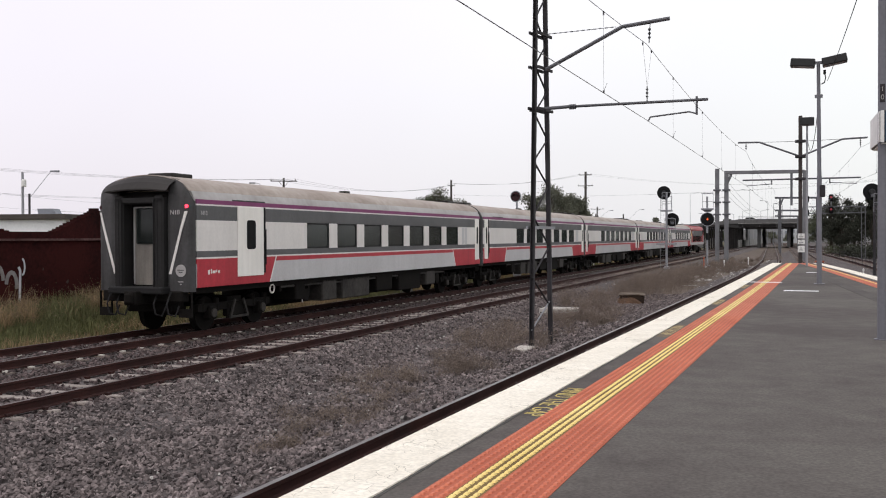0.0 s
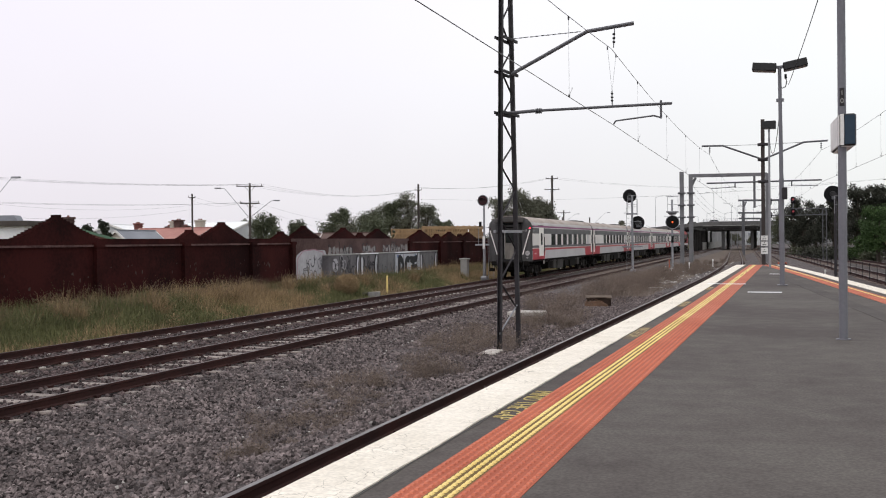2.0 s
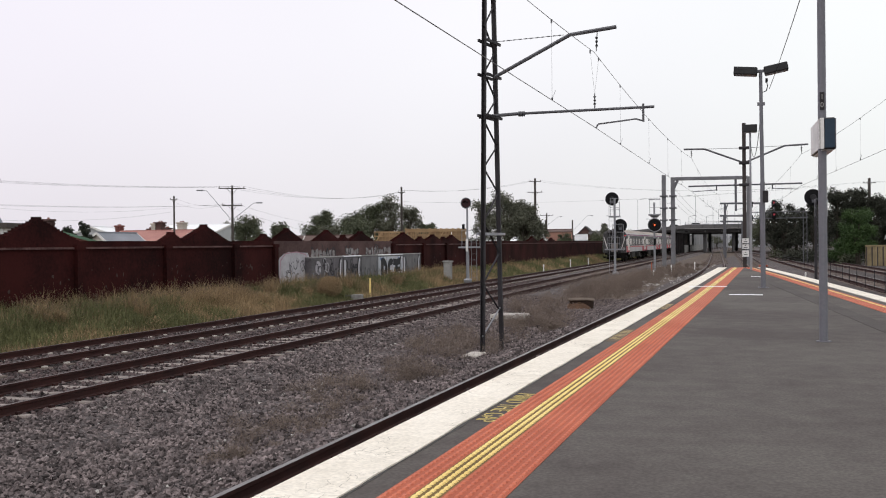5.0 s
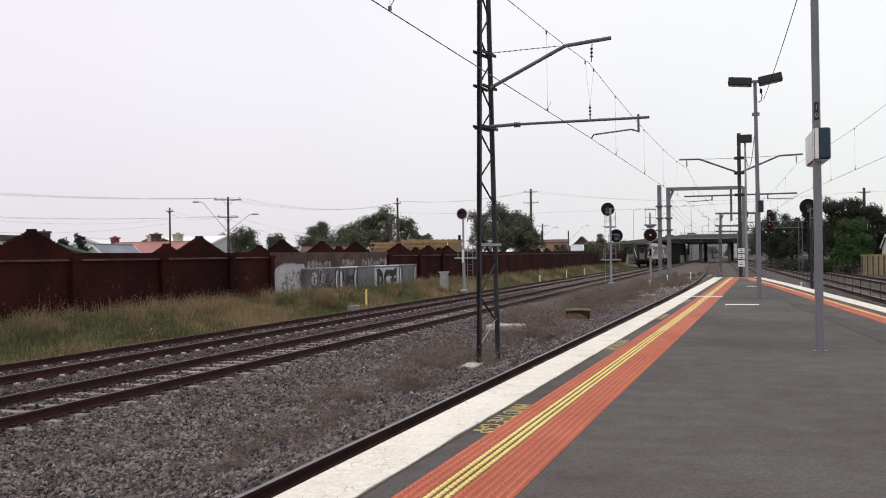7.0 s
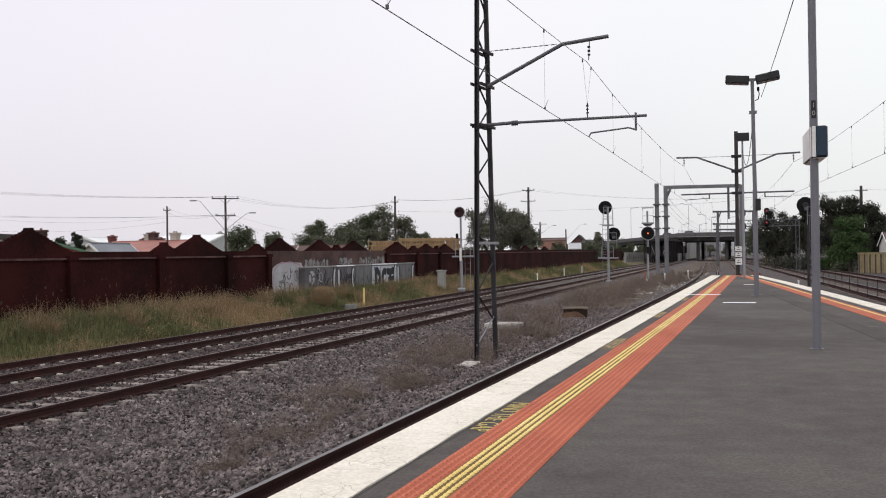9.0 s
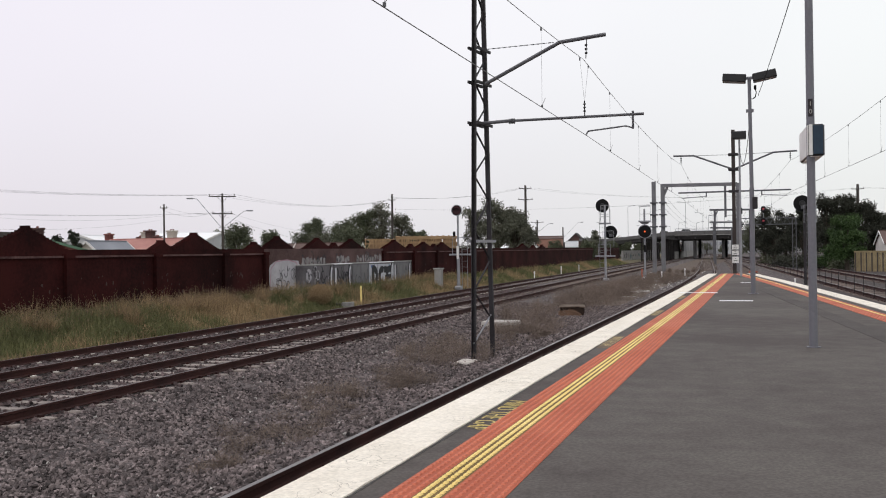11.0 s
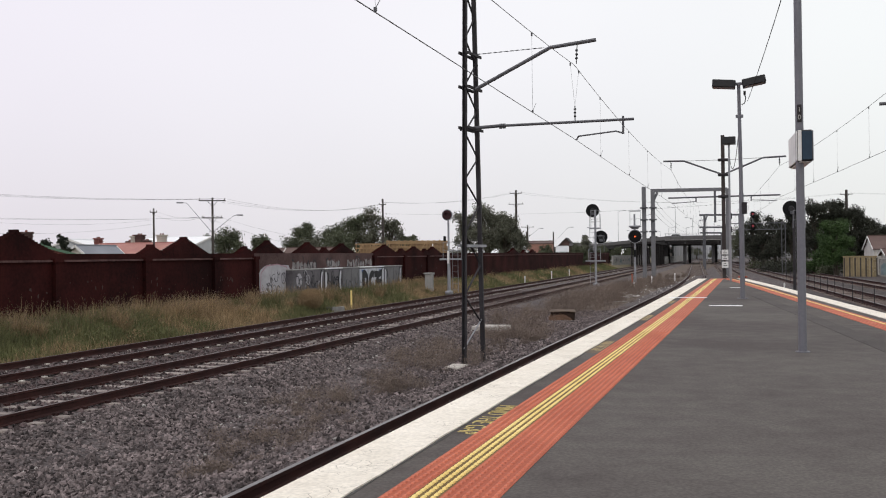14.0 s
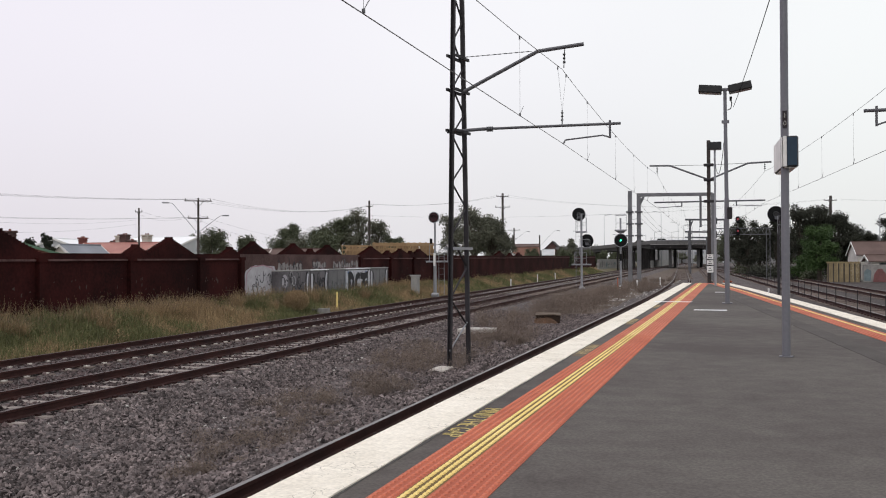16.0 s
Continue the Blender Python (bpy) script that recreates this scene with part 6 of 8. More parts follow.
bm = BM()
box(bm, (22.5, BY - 0.42, 5.60), (85, 0.5, 0.12))
part("ledge", bm, M["concrete"], br)
bm = BM()
box(bm, (22.5, BY - 0.10, 4.88), (85, 0.25, 0.5))
part("edge_beam", bm, M["bridge_shade"], br)
for i in range(30):
    bm = BM()
    box(bm, (-18.5 + i * 2.8, BY - 0.5, 6.1), (0.10, 0.08, 0.9))
    part("parapet_joint", bm, M["concrete_dark"], br)
bm = BM()
box(bm, (22.5, BY - 0.35, 6.62), (85, 0.3, 0.12))
part("rail", bm, M["galv"], br)
bm = BM()
for i in range(34):
    bar(bm, (-19.8 + i * 2.5, BY - 0.35, 6.5), (-19.8 + i * 2.5, BY - 0.35, 7.25), 0.08, 0.08)
bar(bm, (-20, BY - 0.35, 7.25), (65, BY - 0.35, 7.25), 0.06, 0.06)
bar(bm, (-20, BY - 0.35, 6.95), (65, BY - 0.35, 6.95), 0.05, 0.05)
part("railing", bm, M["galv"], br, "thin steel railing on the parapet")
for i in range(22):
    bm = BM()
    box(bm, (-19 + i * 3.9, BY - 0.12, 5.2), (0.3, 0.3, 1.1))
    part("fascia_rib", bm, M["bridge_dark"], br)
for i in range(7):
    bm = BM()
    bar(bm, (-20, BY + 1.5 + i * 3.8, 4.65), (65, BY + 1.5 + i * 3.8, 4.65), 0.5, 0.6)
    part("girder", bm, M["bridge_dark"], br)
for x in (-15.4, -8.6, 4.0, 12.0):
    for y in (BY + 3, BY + BW - 3):
        bm = BM()
        box(bm, (x, y, 2.2), (0.8, 0.8, 5.0), bevel=0.15)
        part("pier", bm, M["bluestone"], br)
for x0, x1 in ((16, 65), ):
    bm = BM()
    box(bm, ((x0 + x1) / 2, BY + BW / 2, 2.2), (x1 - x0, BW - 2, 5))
    part("abutment", bm, M["bridge_shade"], br)

def car(x, y, z, m, s, label):
    t = thing("car", x, y, z, label, "car", "cars on the bridge")
    bm = BM()
    box(bm, (0, 0, 0.62), (4.3, 1.75, 0.6), bevel=0.12)
    part("body", bm, m, t)
    bm = BM()
    poly(bm, [(-1.5 * s, -0.78, 0.9), (1.1 * s, -0.78, 0.9), (0.5 * s, -0.72, 1.42), (-1.1 * s, -0.72, 1.42)], (0, 1.5, 0))
    part("cabin", bm, M["glass_dark"], t)
    for dx in (-1.3, 1.3):
        for dy in (-0.8, 0.8):
            bm = BM()
            rod(bm, (dx, dy - 0.1, 0.31), (dx, dy + 0.1, 0.31), 0.31, seg=14)
            part("wheel", bm, M["black"], t)


car(-17.3, BY + 3.4, 5.7, M["mast_dark"], 1, "dark car crossing the road bridge")
car(-22.6, BY + 3.4, 5.3, M["white_steel"], 1, "white car crossing the road bridge")
rnd = random.Random(8)
for i, x in enumerate((-42, -36.5, -33, -28, -24.5, -22.8, -19.5, -17.2, -15.9, -13.4, -11.5, -9.8, -6.2)):
    t = thing("street_lamp", x, BY + BW + 3 + (i % 3) * 9, -0.3, "thin grey street lamp by the road bridge", "street lamp", "lamps by the bridge")
    h = 10.2 + rnd.uniform(-1.8, 5.0)
    bm = BM()
    rod(bm, (0, 0, 0), (0, 0, h), 0.075, 0.045, 8)
    part("pole", bm, M["galv"], t)
    bm = BM()
    s = 1 if i % 2 else -1
    rod(bm, (0, 0, h), (s * 1.5, 0, h + 0.35), 0.05, 0.04, 6)
    box(bm, (s * 1.8, 0, h + 0.36), (0.8, 0.3, 0.14), bevel=0.04)
    part("lamp_arm", bm, M["galv"], t)

# grey-green trees and sheds in the haze beyond the bridge
HAZY = []                                            # low trees beyond the bridge
# pale far buildings seen under and past the bridge, distance haze put into their colours
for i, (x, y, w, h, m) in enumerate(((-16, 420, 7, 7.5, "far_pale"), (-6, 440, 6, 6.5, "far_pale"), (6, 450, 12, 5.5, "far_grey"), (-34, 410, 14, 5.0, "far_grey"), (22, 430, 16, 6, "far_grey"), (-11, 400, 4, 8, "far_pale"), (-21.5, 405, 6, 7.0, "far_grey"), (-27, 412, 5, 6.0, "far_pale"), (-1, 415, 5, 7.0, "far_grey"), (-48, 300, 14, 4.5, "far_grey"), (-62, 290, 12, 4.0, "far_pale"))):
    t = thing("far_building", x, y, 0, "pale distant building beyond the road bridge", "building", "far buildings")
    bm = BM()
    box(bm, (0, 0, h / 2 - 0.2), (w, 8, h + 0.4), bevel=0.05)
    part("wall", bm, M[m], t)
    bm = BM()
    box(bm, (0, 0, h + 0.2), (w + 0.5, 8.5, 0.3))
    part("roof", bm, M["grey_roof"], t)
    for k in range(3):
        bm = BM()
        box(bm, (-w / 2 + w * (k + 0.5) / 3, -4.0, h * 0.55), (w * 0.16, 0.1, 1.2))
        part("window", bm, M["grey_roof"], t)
for i, (x, y, h, r) in enumerate(((-19.5, 372, 4.2, 2.4), (-14.2, 385, 3.4, 2.0), (-9.2, 378, 4.6, 1.6), (-3.5, 380, 3.2, 2.6), (1.6, 372, 5.0, 2.2), (-23.5, 360, 5.4, 2.2), (-26.9, 242, 3.9, 1.5), (-30.5, 229, 4.0, 1.8), (-34.2, 230, 4.1, 1.9), (-38.0, 229, 3.8, 2.0), (-28.6, 231, 3.6, 1.3))):
    HAZY.append((x, y, h, r, 90 + i))

# low concrete wall with tags at the foot of the bridge, west side
bm = BM()
box(bm, (-26.0, 216.5, 0.85), (0.3, 42, 2.4), rz=-3.8)
lw = tagged(link("low_wall", bm, M["concrete"]), "low pale concrete wall with sprayed tags", "wall", kind="structure")
for i in range(17):
    y = 197.0 + i * 2.4 + rnd.uniform(-0.9, 0.9)
    w, h = rnd.uniform(0.3, 1.3), rnd.uniform(0.2, 0.75)
    bm = BM()
    pts = [(y + w * math.cos(a) * rnd.uniform(0.5, 1.1), 0.95 + rnd.uniform(-0.25, 0.25) + h * math.sin(a) * rnd.uniform(0.5, 1.1)) for a in (0, 0.8, 1.6, 2.3, 3.1, 3.9, 4.6, 5.4)]
    poly(bm, [(-26.0 + 0.0664 * (a - 216.5) + 0.152, a, b) for a, b in pts], (0.012 + 0.004 * (i % 4), 0, 0))
    part("tag", bm, M[("spray_black", "spray_grey", "spray_mid", "spray_teal")[i % 4]], lw)

# ---- fence of short posts between the east tracks ----
t = thing("track_fence", 0, 0, -0.25, "low dark post and wire fence between the east tracks", "fence")
posts = []
y = 24.0
while y < 112:
    x = 5.55 - (y - 46) * 0.066
    posts.append((x, y))
    bm = BM()
    bar(bm, (x, y, 0), (x, y, 1.08), 0.035, 0.035)
    box(bm, (x, y, 1.08), (0.055, 0.055, 0.04))
    part("post", bm, M["mast_dark"], t)
    y += 2.9
for z in (0.95, ):
    bm = BM()
    for (a, b), (c, d) in zip(posts, posts[1:]):
        rod(bm, (a, b, z), (c, d, z), 0.002, seg=4, caps=False)
    part("wire_strand", bm, M["wire"], t)

# small white track markers
for x, y, h in ((2.3, 70.0, 0.4), (-8.3, 84.0, 0.6), (-8.9, 76.0, 0.35), (-7.2, 96.0, 0.6), (-19.6, 83.0, 0.7), (-20.0, 97.0, 0.9), (-20.9, 112.0, 0.8)):
    t = thing("track_marker", x, y, -0.4, "small white marker post in the ballast", "marker post", "white markers")
    bm = BM()
    box(bm, (0, 0, (h + 0.2) / 2), (0.09, 0.08, h + 0.2), bevel=0.015)
    part("stem", bm, M["white_steel"], t)
    bm = BM()
    box(bm, (0, -0.01, h + 0.10), (0.12, 0.10, 0.16), bevel=0.02)
    part("cap", bm, M["white_steel"], t)
for x, y, m in ((-20.3, 45.6, "tactile_y"), (-9.9, 83.0, "tactile")):
    t = thing("marker_post", x, y, -0.3, "slim coloured marker post in the weeds", "marker post")
    bm = BM()
    box(bm, (0, 0, 0.45), (0.10, 0.06, 1.0), bevel=0.015)
    part("stem", bm, M[m], t)
t = thing("relay_box", -21.4, 61.5, -0.1, "pale concrete relay box by the wall", "relay box")
bm = BM()
box(bm, (0, 0, 0.6), (0.5, 0.5, 1.4), bevel=0.04)
part("body", bm, M["concrete"], t)
bm = BM()
box(bm, (0, 0, 1.32), (0.62, 0.62, 0.1), bevel=0.02)
part("lid", bm, M["concrete"], t)
t = thing("cable_box", -20.35, 43.2, -0.36, "low grey concrete cable box with pale ends in the grass", "cable box", rz=-30)
bm = BM()
box(bm, (0, 0, 0.10), (1.15, 0.7, 0.30), bevel=0.04)
part("body", bm, M["concrete_dark"], t)
for q in (-0.6, 0.6):
    bm = BM()
    box(bm, (q, 0, 0.12), (0.1, 0.74, 0.36), bevel=0.02)
    part("end_slab", bm, M["block"], t)
M["old_slab"] = mat("weathered_slab", (0.47, 0.44, 0.41), (0.32, 0.30, 0.28), 0.9, s1=2, s2=18)
t = thing("concrete_slab", -9.35, 34.0, -0.42, "pale flat concrete slab lying in the ballast", "slab")
bm = BM()
box(bm, (0, 0, 0.09), (1.3, 1.0, 0.22), bevel=0.03)
part("slab", bm, M["old_slab"], t)
t = thing("cable_pit", -7.75, 39.5, -0.46, "rusty brown broken cable pit with a tilted lid among dead weeds", "cable pit", rz=12)
M["rust"] = mat("rusty_plate", (0.128, 0.094, 0.072), (0.066, 0.048, 0.037), 0.9, s1=2.5, s2=14)
# dark colour of the inner box, standing for the shadow gap below the lid
M["lid_shadow"] = mat("dark_lid_shadow", (0.045, 0.026, 0.018), (0.022, 0.014, 0.011), 0.9)
M["rust_pale"] = mat("faded_rusty_box", (0.185, 0.108, 0.070), (0.090, 0.055, 0.039), 0.9, s1=2.5, s2=14)
bm = BM()                                            # bulging side sheet
poly(bm, [(-0.54, -0.42, 0.0), (0.44, -0.46, -0.05), (0.50, -0.44, 0.10), (0.30, -0.42, 0.26), (0.05, -0.42, 0.37), (-0.28, -0.40, 0.39), (-0.53, -0.38, 0.30)], (0, 0.7, 0))
bmesh.ops.bevel(bm, geom=bm.edges[:], offset=0.06, segments=2, affect="EDGES")
part("side_sheet", bm, M["rust_pale"], t, "bulging faded rusty side sheet")
bm = BM()
box(bm, (0.06, 0.02, 0.20), (1.02, 0.74, 0.50), bevel=0.05, ry=3)
part("box", bm, M["lid_shadow"], t)
bm = BM()
poly(bm, [(-0.50, -0.40, 0.42), (-0.1, -0.43, 0.44), (0.30, -0.38, 0.43), (0.60, -0.40, 0.40), (0.58, 0.45, 0.46), (0.1, 0.48, 0.50), (-0.46, 0.42, 0.47), (-0.52, 0.0, 0.43)], (0.02, 0, 0.05))
bmesh.ops.bevel(bm, geom=bm.edges[:], offset=0.02, segments=1, affect="EDGES")
part("lid", bm, M["rust"], t, "tilted rusty lid")

# ---- east side: trees, paling fence, house ----
def tree(x, y, z, h, r, m, seed, n=3200, leaf=0.35, trunk=0.3, low=0.2, label="leafy tree behind the tracks", squash=0.8, kinds=26):
    """A tree: tapered trunk, limbs and a crown of leaf sprays round the limb ends."""
    n = int(n * 3.3)
    rs = np.random.RandomState(seed)
    t = thing("tree", x, y, z, label, "tree", "trees")
    bm = BM()
    top = Vector((rs.uniform(-0.3, 0.3), rs.uniform(-0.3, 0.3), h * 0.55))
    rod(bm, (0, 0, -0.3), top, trunk, trunk * 0.5, 8)
    ends = []
    for i in range(kinds):
        a = 2 * math.pi * i / kinds + rs.uniform(-0.3, 0.3)
        hh = rs.uniform(low + 0.15, 0.95) * h
        rr = r * rs.uniform(0.3, 0.95) * (1.0 if hh < 0.7 * h else 0.62)
        e = Vector((rr * math.cos(a), rr * math.sin(a), hh))
        s = Vector((0, 0, 0)).lerp(top, min(1, max(0.35, hh / h * 0.9)))
        mid = s.lerp(e, 0.5) + Vector((0, 0, 0.06 * h))
        rod(bm, s, mid, trunk * 0.35, trunk * 0.22, 6)
        rod(bm, mid, e, trunk * 0.22, trunk * 0.08, 6)
        ends.append((e, r * rs.uniform(0.24, 0.42)))
    ends.append((Vector((0, 0, h * 0.8)), r * 0.36))
    part("trunk", bm, M["bark"], t)
    w = np.array([b ** 2 for _, b in ends])
    twigs = []                                              # each limb end carries a dozen twig clusters on the outside of its clump
    for e, b in ends:
        d = rs.normal(size=(13, 3))
        d /= np.linalg.norm(d, axis=1)[:, None]
        twigs.append(np.array(tuple(e)) + d * b * rs.uniform(0.35, 1.0, (13, 1)) * np.array([1, 1, squash]))
    twigs = np.array(twigs)
    pick = rs.choice(len(ends), n, p=w / w.sum())
    c = twigs[pick, rs.randint(0, 13, n)]
    rad = np.array([b for _, b in ends])[pick]
    p = c + np.clip(rs.normal(size=(n, 3)), -1.9, 1.9) * (rad * 0.36)[:, None]
    p[:, 2] = np.maximum(p[:, 2], low * h * rs.uniform(0.6, 1.2, n))
    leaves("crown", p, leaf * 0.52, m, t, rs)
    return t


def leaves(name, p, size, m, parent, rs, slim=0.6):
    n = len(p)
    u = rs.normal(size=(n, 3))
    u /= np.linalg.norm(u, axis=1)[:, None]
    v = np.cross(u, rs.normal(size=(n, 3)))
    v /= np.linalg.norm(v, axis=1)[:, None]
    s = size * rs.uniform(0.5, 1.2, (n, 1))
    a, b = u * s, v * s * slim
    verts = np.stack([p - a, p - b * 0.8, p + a, p + b], 1).reshape(-1, 3)
    me = bpy.data.meshes.new(name)
    me.from_pydata(verts.tolist(), [], np.arange(n * 4).reshape(-1, 4).tolist())
    return link_mesh(name, me, m, parent)


for x, y, h, r, m, k, n in ((0.6, 152, 8.7, 2.5, "leaf_deep", 1, 3600), (3.7, 151, 8.2, 2.2, "leaf_deep", 2, 3400), (2.0, 146, 6.4, 2.2, "leaf_deep", 3, 3000), (6.1, 150, 9.4, 1.7, "leaf_deep", 4, 3800),
                            (8.1, 128, 8.9, 2.2, "leaf_deep", 5, 4200), (10.4, 129, 9.0, 2.2, "leaf_deep", 6, 4200), (12.6, 128, 8.2, 2.0, "leaf_deep", 7, 3800), (14.5, 129, 7.0, 1.9, "leaf_deep", 8, 3400),
                            (16.4, 130, 5.8, 1.7, "leaf_deep", 9, 3000), (19.4, 130, 7.7, 2.0, "leaf_deep", 10, 3600), (22.8, 129, 8.3, 2.8, "leaf_deep", 11, 3600), (-1.5, 205, 7.5, 3.2, "leaf_dark", 12, 2600), (9.0, 190, 9.0, 4.5, "leaf_deep", 13, 2600)):
    tree(x, y, -0.2, h, r, M[m], k, n, 0.26, low=0.10, label="dark eucalypt in the row beside the east track")
tree(8.85, 108, -0.2, 6.1, 1.75, M["leaf_bright"], 21, 6500, 0.19, low=0.12, label="bright green bushy tree by the paling fence")
tree(7.6, 113, -0.2, 2.6, 1.6, M["leaf_bright"], 22, 1500, 0.22, low=0.05, label="low green shrub under the trees")

rs = np.random.RandomState(77)
for x, y, w, h, n, m in ((3.6, 128, 2.2, 1.3, 1800, "leaf_deep"), (5.6, 120, 1.6, 1.5, 1800, "leaf_deep"), (7.4, 117, 1.5, 1.6, 1500, "leaf_deep"), (8.2, 111, 1.0, 1.2, 900, "leaf_dark"), (4.4, 140, 2.6, 1.7, 1600, "leaf_deep"), (2.4, 150, 2.6, 1.6, 1500, "leaf_dark"), (16.5, 119, 3.0, 2.0, 1500, "leaf_deep"), (9.5, 124, 2.2, 2.2, 1800, "leaf_deep")):
    t = thing("shrub", x, y, -0.3, "dark scrubby shrub at the foot of the trees", "shrub", "scrub under the trees")
    bm = BM()
    for i in range(5):
        a = rs.uniform(0, 6.28)
        rod(bm, (0, 0, 0), (0.5 * w * math.cos(a), 0.5 * w * math.sin(a), 0.7 * h), 0.04, 0.015, 5)
    part("stem", bm, M["bark"], t)
    p = np.stack([rs.normal(0, w * 0.5, n), rs.normal(0, w * 0.4, n), h * rs.uniform(0.02, 1, n) ** 0.8 * rs.uniform(0.5, 1.1, n)], 1)
    leaves("crown", p, 0.16, M[m], t, rs)

t = thing("paling_fence", 9.3, 105.6, -0.35, "weathered yellow timber paling fence by the track", "fence")
for i in range(27):
    bm = BM()
    box(bm, (0.06 + i * 0.118, 0, 1.12 + 0.02 * math.sin(i * 2.3)), (0.11, 0.03, 2.2))
    part("paling", bm, M["paling"], t)
for i in range(7):
    bm = BM()
    box(bm, (0.1 + i * 0.52, -0.07, 1.05), (0.12, 0.08, 2.0))
    part("post", bm, M["wood_pole"], t)
for z in (2.18, ):
    bm = BM()
    box(bm, (1.6, -0.02, z), (3.3, 0.1, 0.12))
    part("rail", bm, M["paling"], t)
t = thing("block_wall", 12.6, 105.8, -0.35, "pale block wall with sprayed red tag", "wall", kind="structure")
bm = BM()
box(bm, (2.4, 0, 0.95), (4.4, 0.3, 1.9), bevel=0.02)
part("wall", bm, M["block"], t)
bm = BM()
poly(bm, [(1.15, -0.16, 0.1), (1.25, -0.16, 0.9), (1.6, -0.16, 1.45), (2.0, -0.16, 1.5), (2.35, -0.16, 1.0), (2.45, -0.16, 0.1)], (0, -0.01, 0))
part("tag", bm, M["spray_rust"], t, "faded red sprayed arch")
bm = BM()
poly(bm, [(0.3, -0.16, 0.25), (0.95, -0.16, 0.2), (1.0, -0.16, 1.3), (0.6, -0.16, 1.5), (0.3, -0.16, 1.2)], (0, -0.01, 0))
part("tag", bm, M["spray_teal"], t, "faded blue-grey sprayed block")
# low grey lineside fence under the far trees
t = thing("lineside_fence", 4.6, 141, -0.3, "low weathered grey sheet fence under the trees", "fence")
for i in range(12):
    bm = BM()
    box(bm, (0.1 * i, i * 1.6 - 8, 0.75 + 0.05 * math.sin(i * 1.7)), (0.05, 1.56, 1.5), rz=-3)
    part("sheet", bm, M["block"], t)


M["salmon"] = mat("salmon_painted_wall", (0.38, 0.21, 0.165), (0.28, 0.15, 0.12), 0.9, s1=0.6, s2=8)
M["white_render"] = mat("white_house_render", (0.70, 0.68, 0.64), (0.52, 0.50, 0.47), 0.9, s1=0.6, s2=8)


def house(x, y, w, d, eave, ridge, wall_m, roof_m, rz, label, chim=(), over=0.35, barge="white_steel"):
    """A gabled house, ridge along its own x axis."""
    t = thing("house", x, y, 0, label, "house", "houses", rz=rz)
    bm = BM()
    poly(bm, [(-w / 2, -d / 2, -0.3), (-w / 2, d / 2, -0.3), (-w / 2, d / 2, eave), (-w / 2, 0, ridge - 0.08), (-w / 2, -d / 2, eave)], (w, 0, 0))
    part("wall", bm, wall_m, t)
    for s in (-1, 1):
        bm = BM()
        k = over / (d / 2)
        poly(bm, [(-w / 2 - over, s * (d / 2 + over), eave - (ridge - eave) * k), (w / 2 + over, s * (d / 2 + over), eave - (ridge - eave) * k), (w / 2 + over, 0, ridge), (-w / 2 - over, 0, ridge)], (0, 0, 0.10))
        part("roof", bm, roof_m, t)
    bm = BM()
    bar(bm, (-w / 2 - over, 0, ridge + 0.1), (w / 2 + over, 0, ridge + 0.1), 0.22, 0.12)
    part("ridge", bm, roof_m, t)
    for s in (-1, 1):
        bm = BM()
        for q in (-1, 1):
            bar(bm, (s * (w / 2 + over + 0.02), q * (d / 2 + over), eave - (ridge - eave) * over / (d / 2) + 0.02), (s * (w / 2 + over + 0.02), 0, ridge + 0.02), 0.06, 0.2)
        part("bargeboard", bm, M[barge], t)
        for q in (-0.25, 0.25):
            bm = BM()
            box(bm, (q * w, s * (d / 2 + 0.02), eave * 0.55), (0.9, 0.06, 1.3), bevel=0.01)
            part("window", bm, M["glass_dark"], t)
    for cx, cy, cw, ch, m in chim:
        bm = BM()
        box(bm, (cx, cy, ridge + ch / 2 - 0.6), (cw, cw, ch + 1.2))
        c = part("chimney", bm, m, t)
        bm = BM()
        box(bm, (cx, cy, ridge + ch - 0.08), (cw + 0.22, cw + 0.22, 0.16), bevel=0.03)
        box(bm, (cx, cy, ridge + ch - 0.35), (cw + 0.12, cw + 0.12, 0.08))
        part("cap", bm, m, c)
        for k in (-1, 1):
            bm = BM()
            rod(bm, (cx + k * cw * 0.2, cy, ridge + ch), (cx + k * cw * 0.2, cy, ridge + ch + 0.14), 0.10, 0.08, 8)
            part("pot", bm, M["red_brick_far"], c)
    return t


house(18.15, 118, 10, 6.5, 2.6, 4.05, M["white_render"], M["brown_roof"], 3, "brown tiled house with pale walls behind the paling fence", over=0.18)
house(16.7, 112.6, 5.2, 3.0, 1.95, 2.5, M["white_render"], M["brown_roof"], 5, "low brown-roofed lean-to beside the house")

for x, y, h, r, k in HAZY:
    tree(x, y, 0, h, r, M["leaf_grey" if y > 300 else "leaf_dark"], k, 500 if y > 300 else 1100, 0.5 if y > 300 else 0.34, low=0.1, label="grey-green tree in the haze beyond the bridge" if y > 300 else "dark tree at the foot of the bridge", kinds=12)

# ---- west side beyond the wall ----
def roofed(a, b, d, drop, wall_m, roof_m, label, chim=(), over=0.3, barge="white_steel"):
    """A gabled house whose ridge runs from a to b in the plan."""
    (ax, ay, az), (bx, by, bz) = a, b
    ln, rz = math.hypot(bx - ax, by - ay), math.degrees(math.atan2(by - ay, bx - ax))
    return house((ax + bx) / 2, (ay + by) / 2, ln - 2 * over, d, (az + bz) / 2 - drop, (az + bz) / 2 - 0.1, wall_m, roof_m, rz, label, chim=chim, over=over, barge=barge)


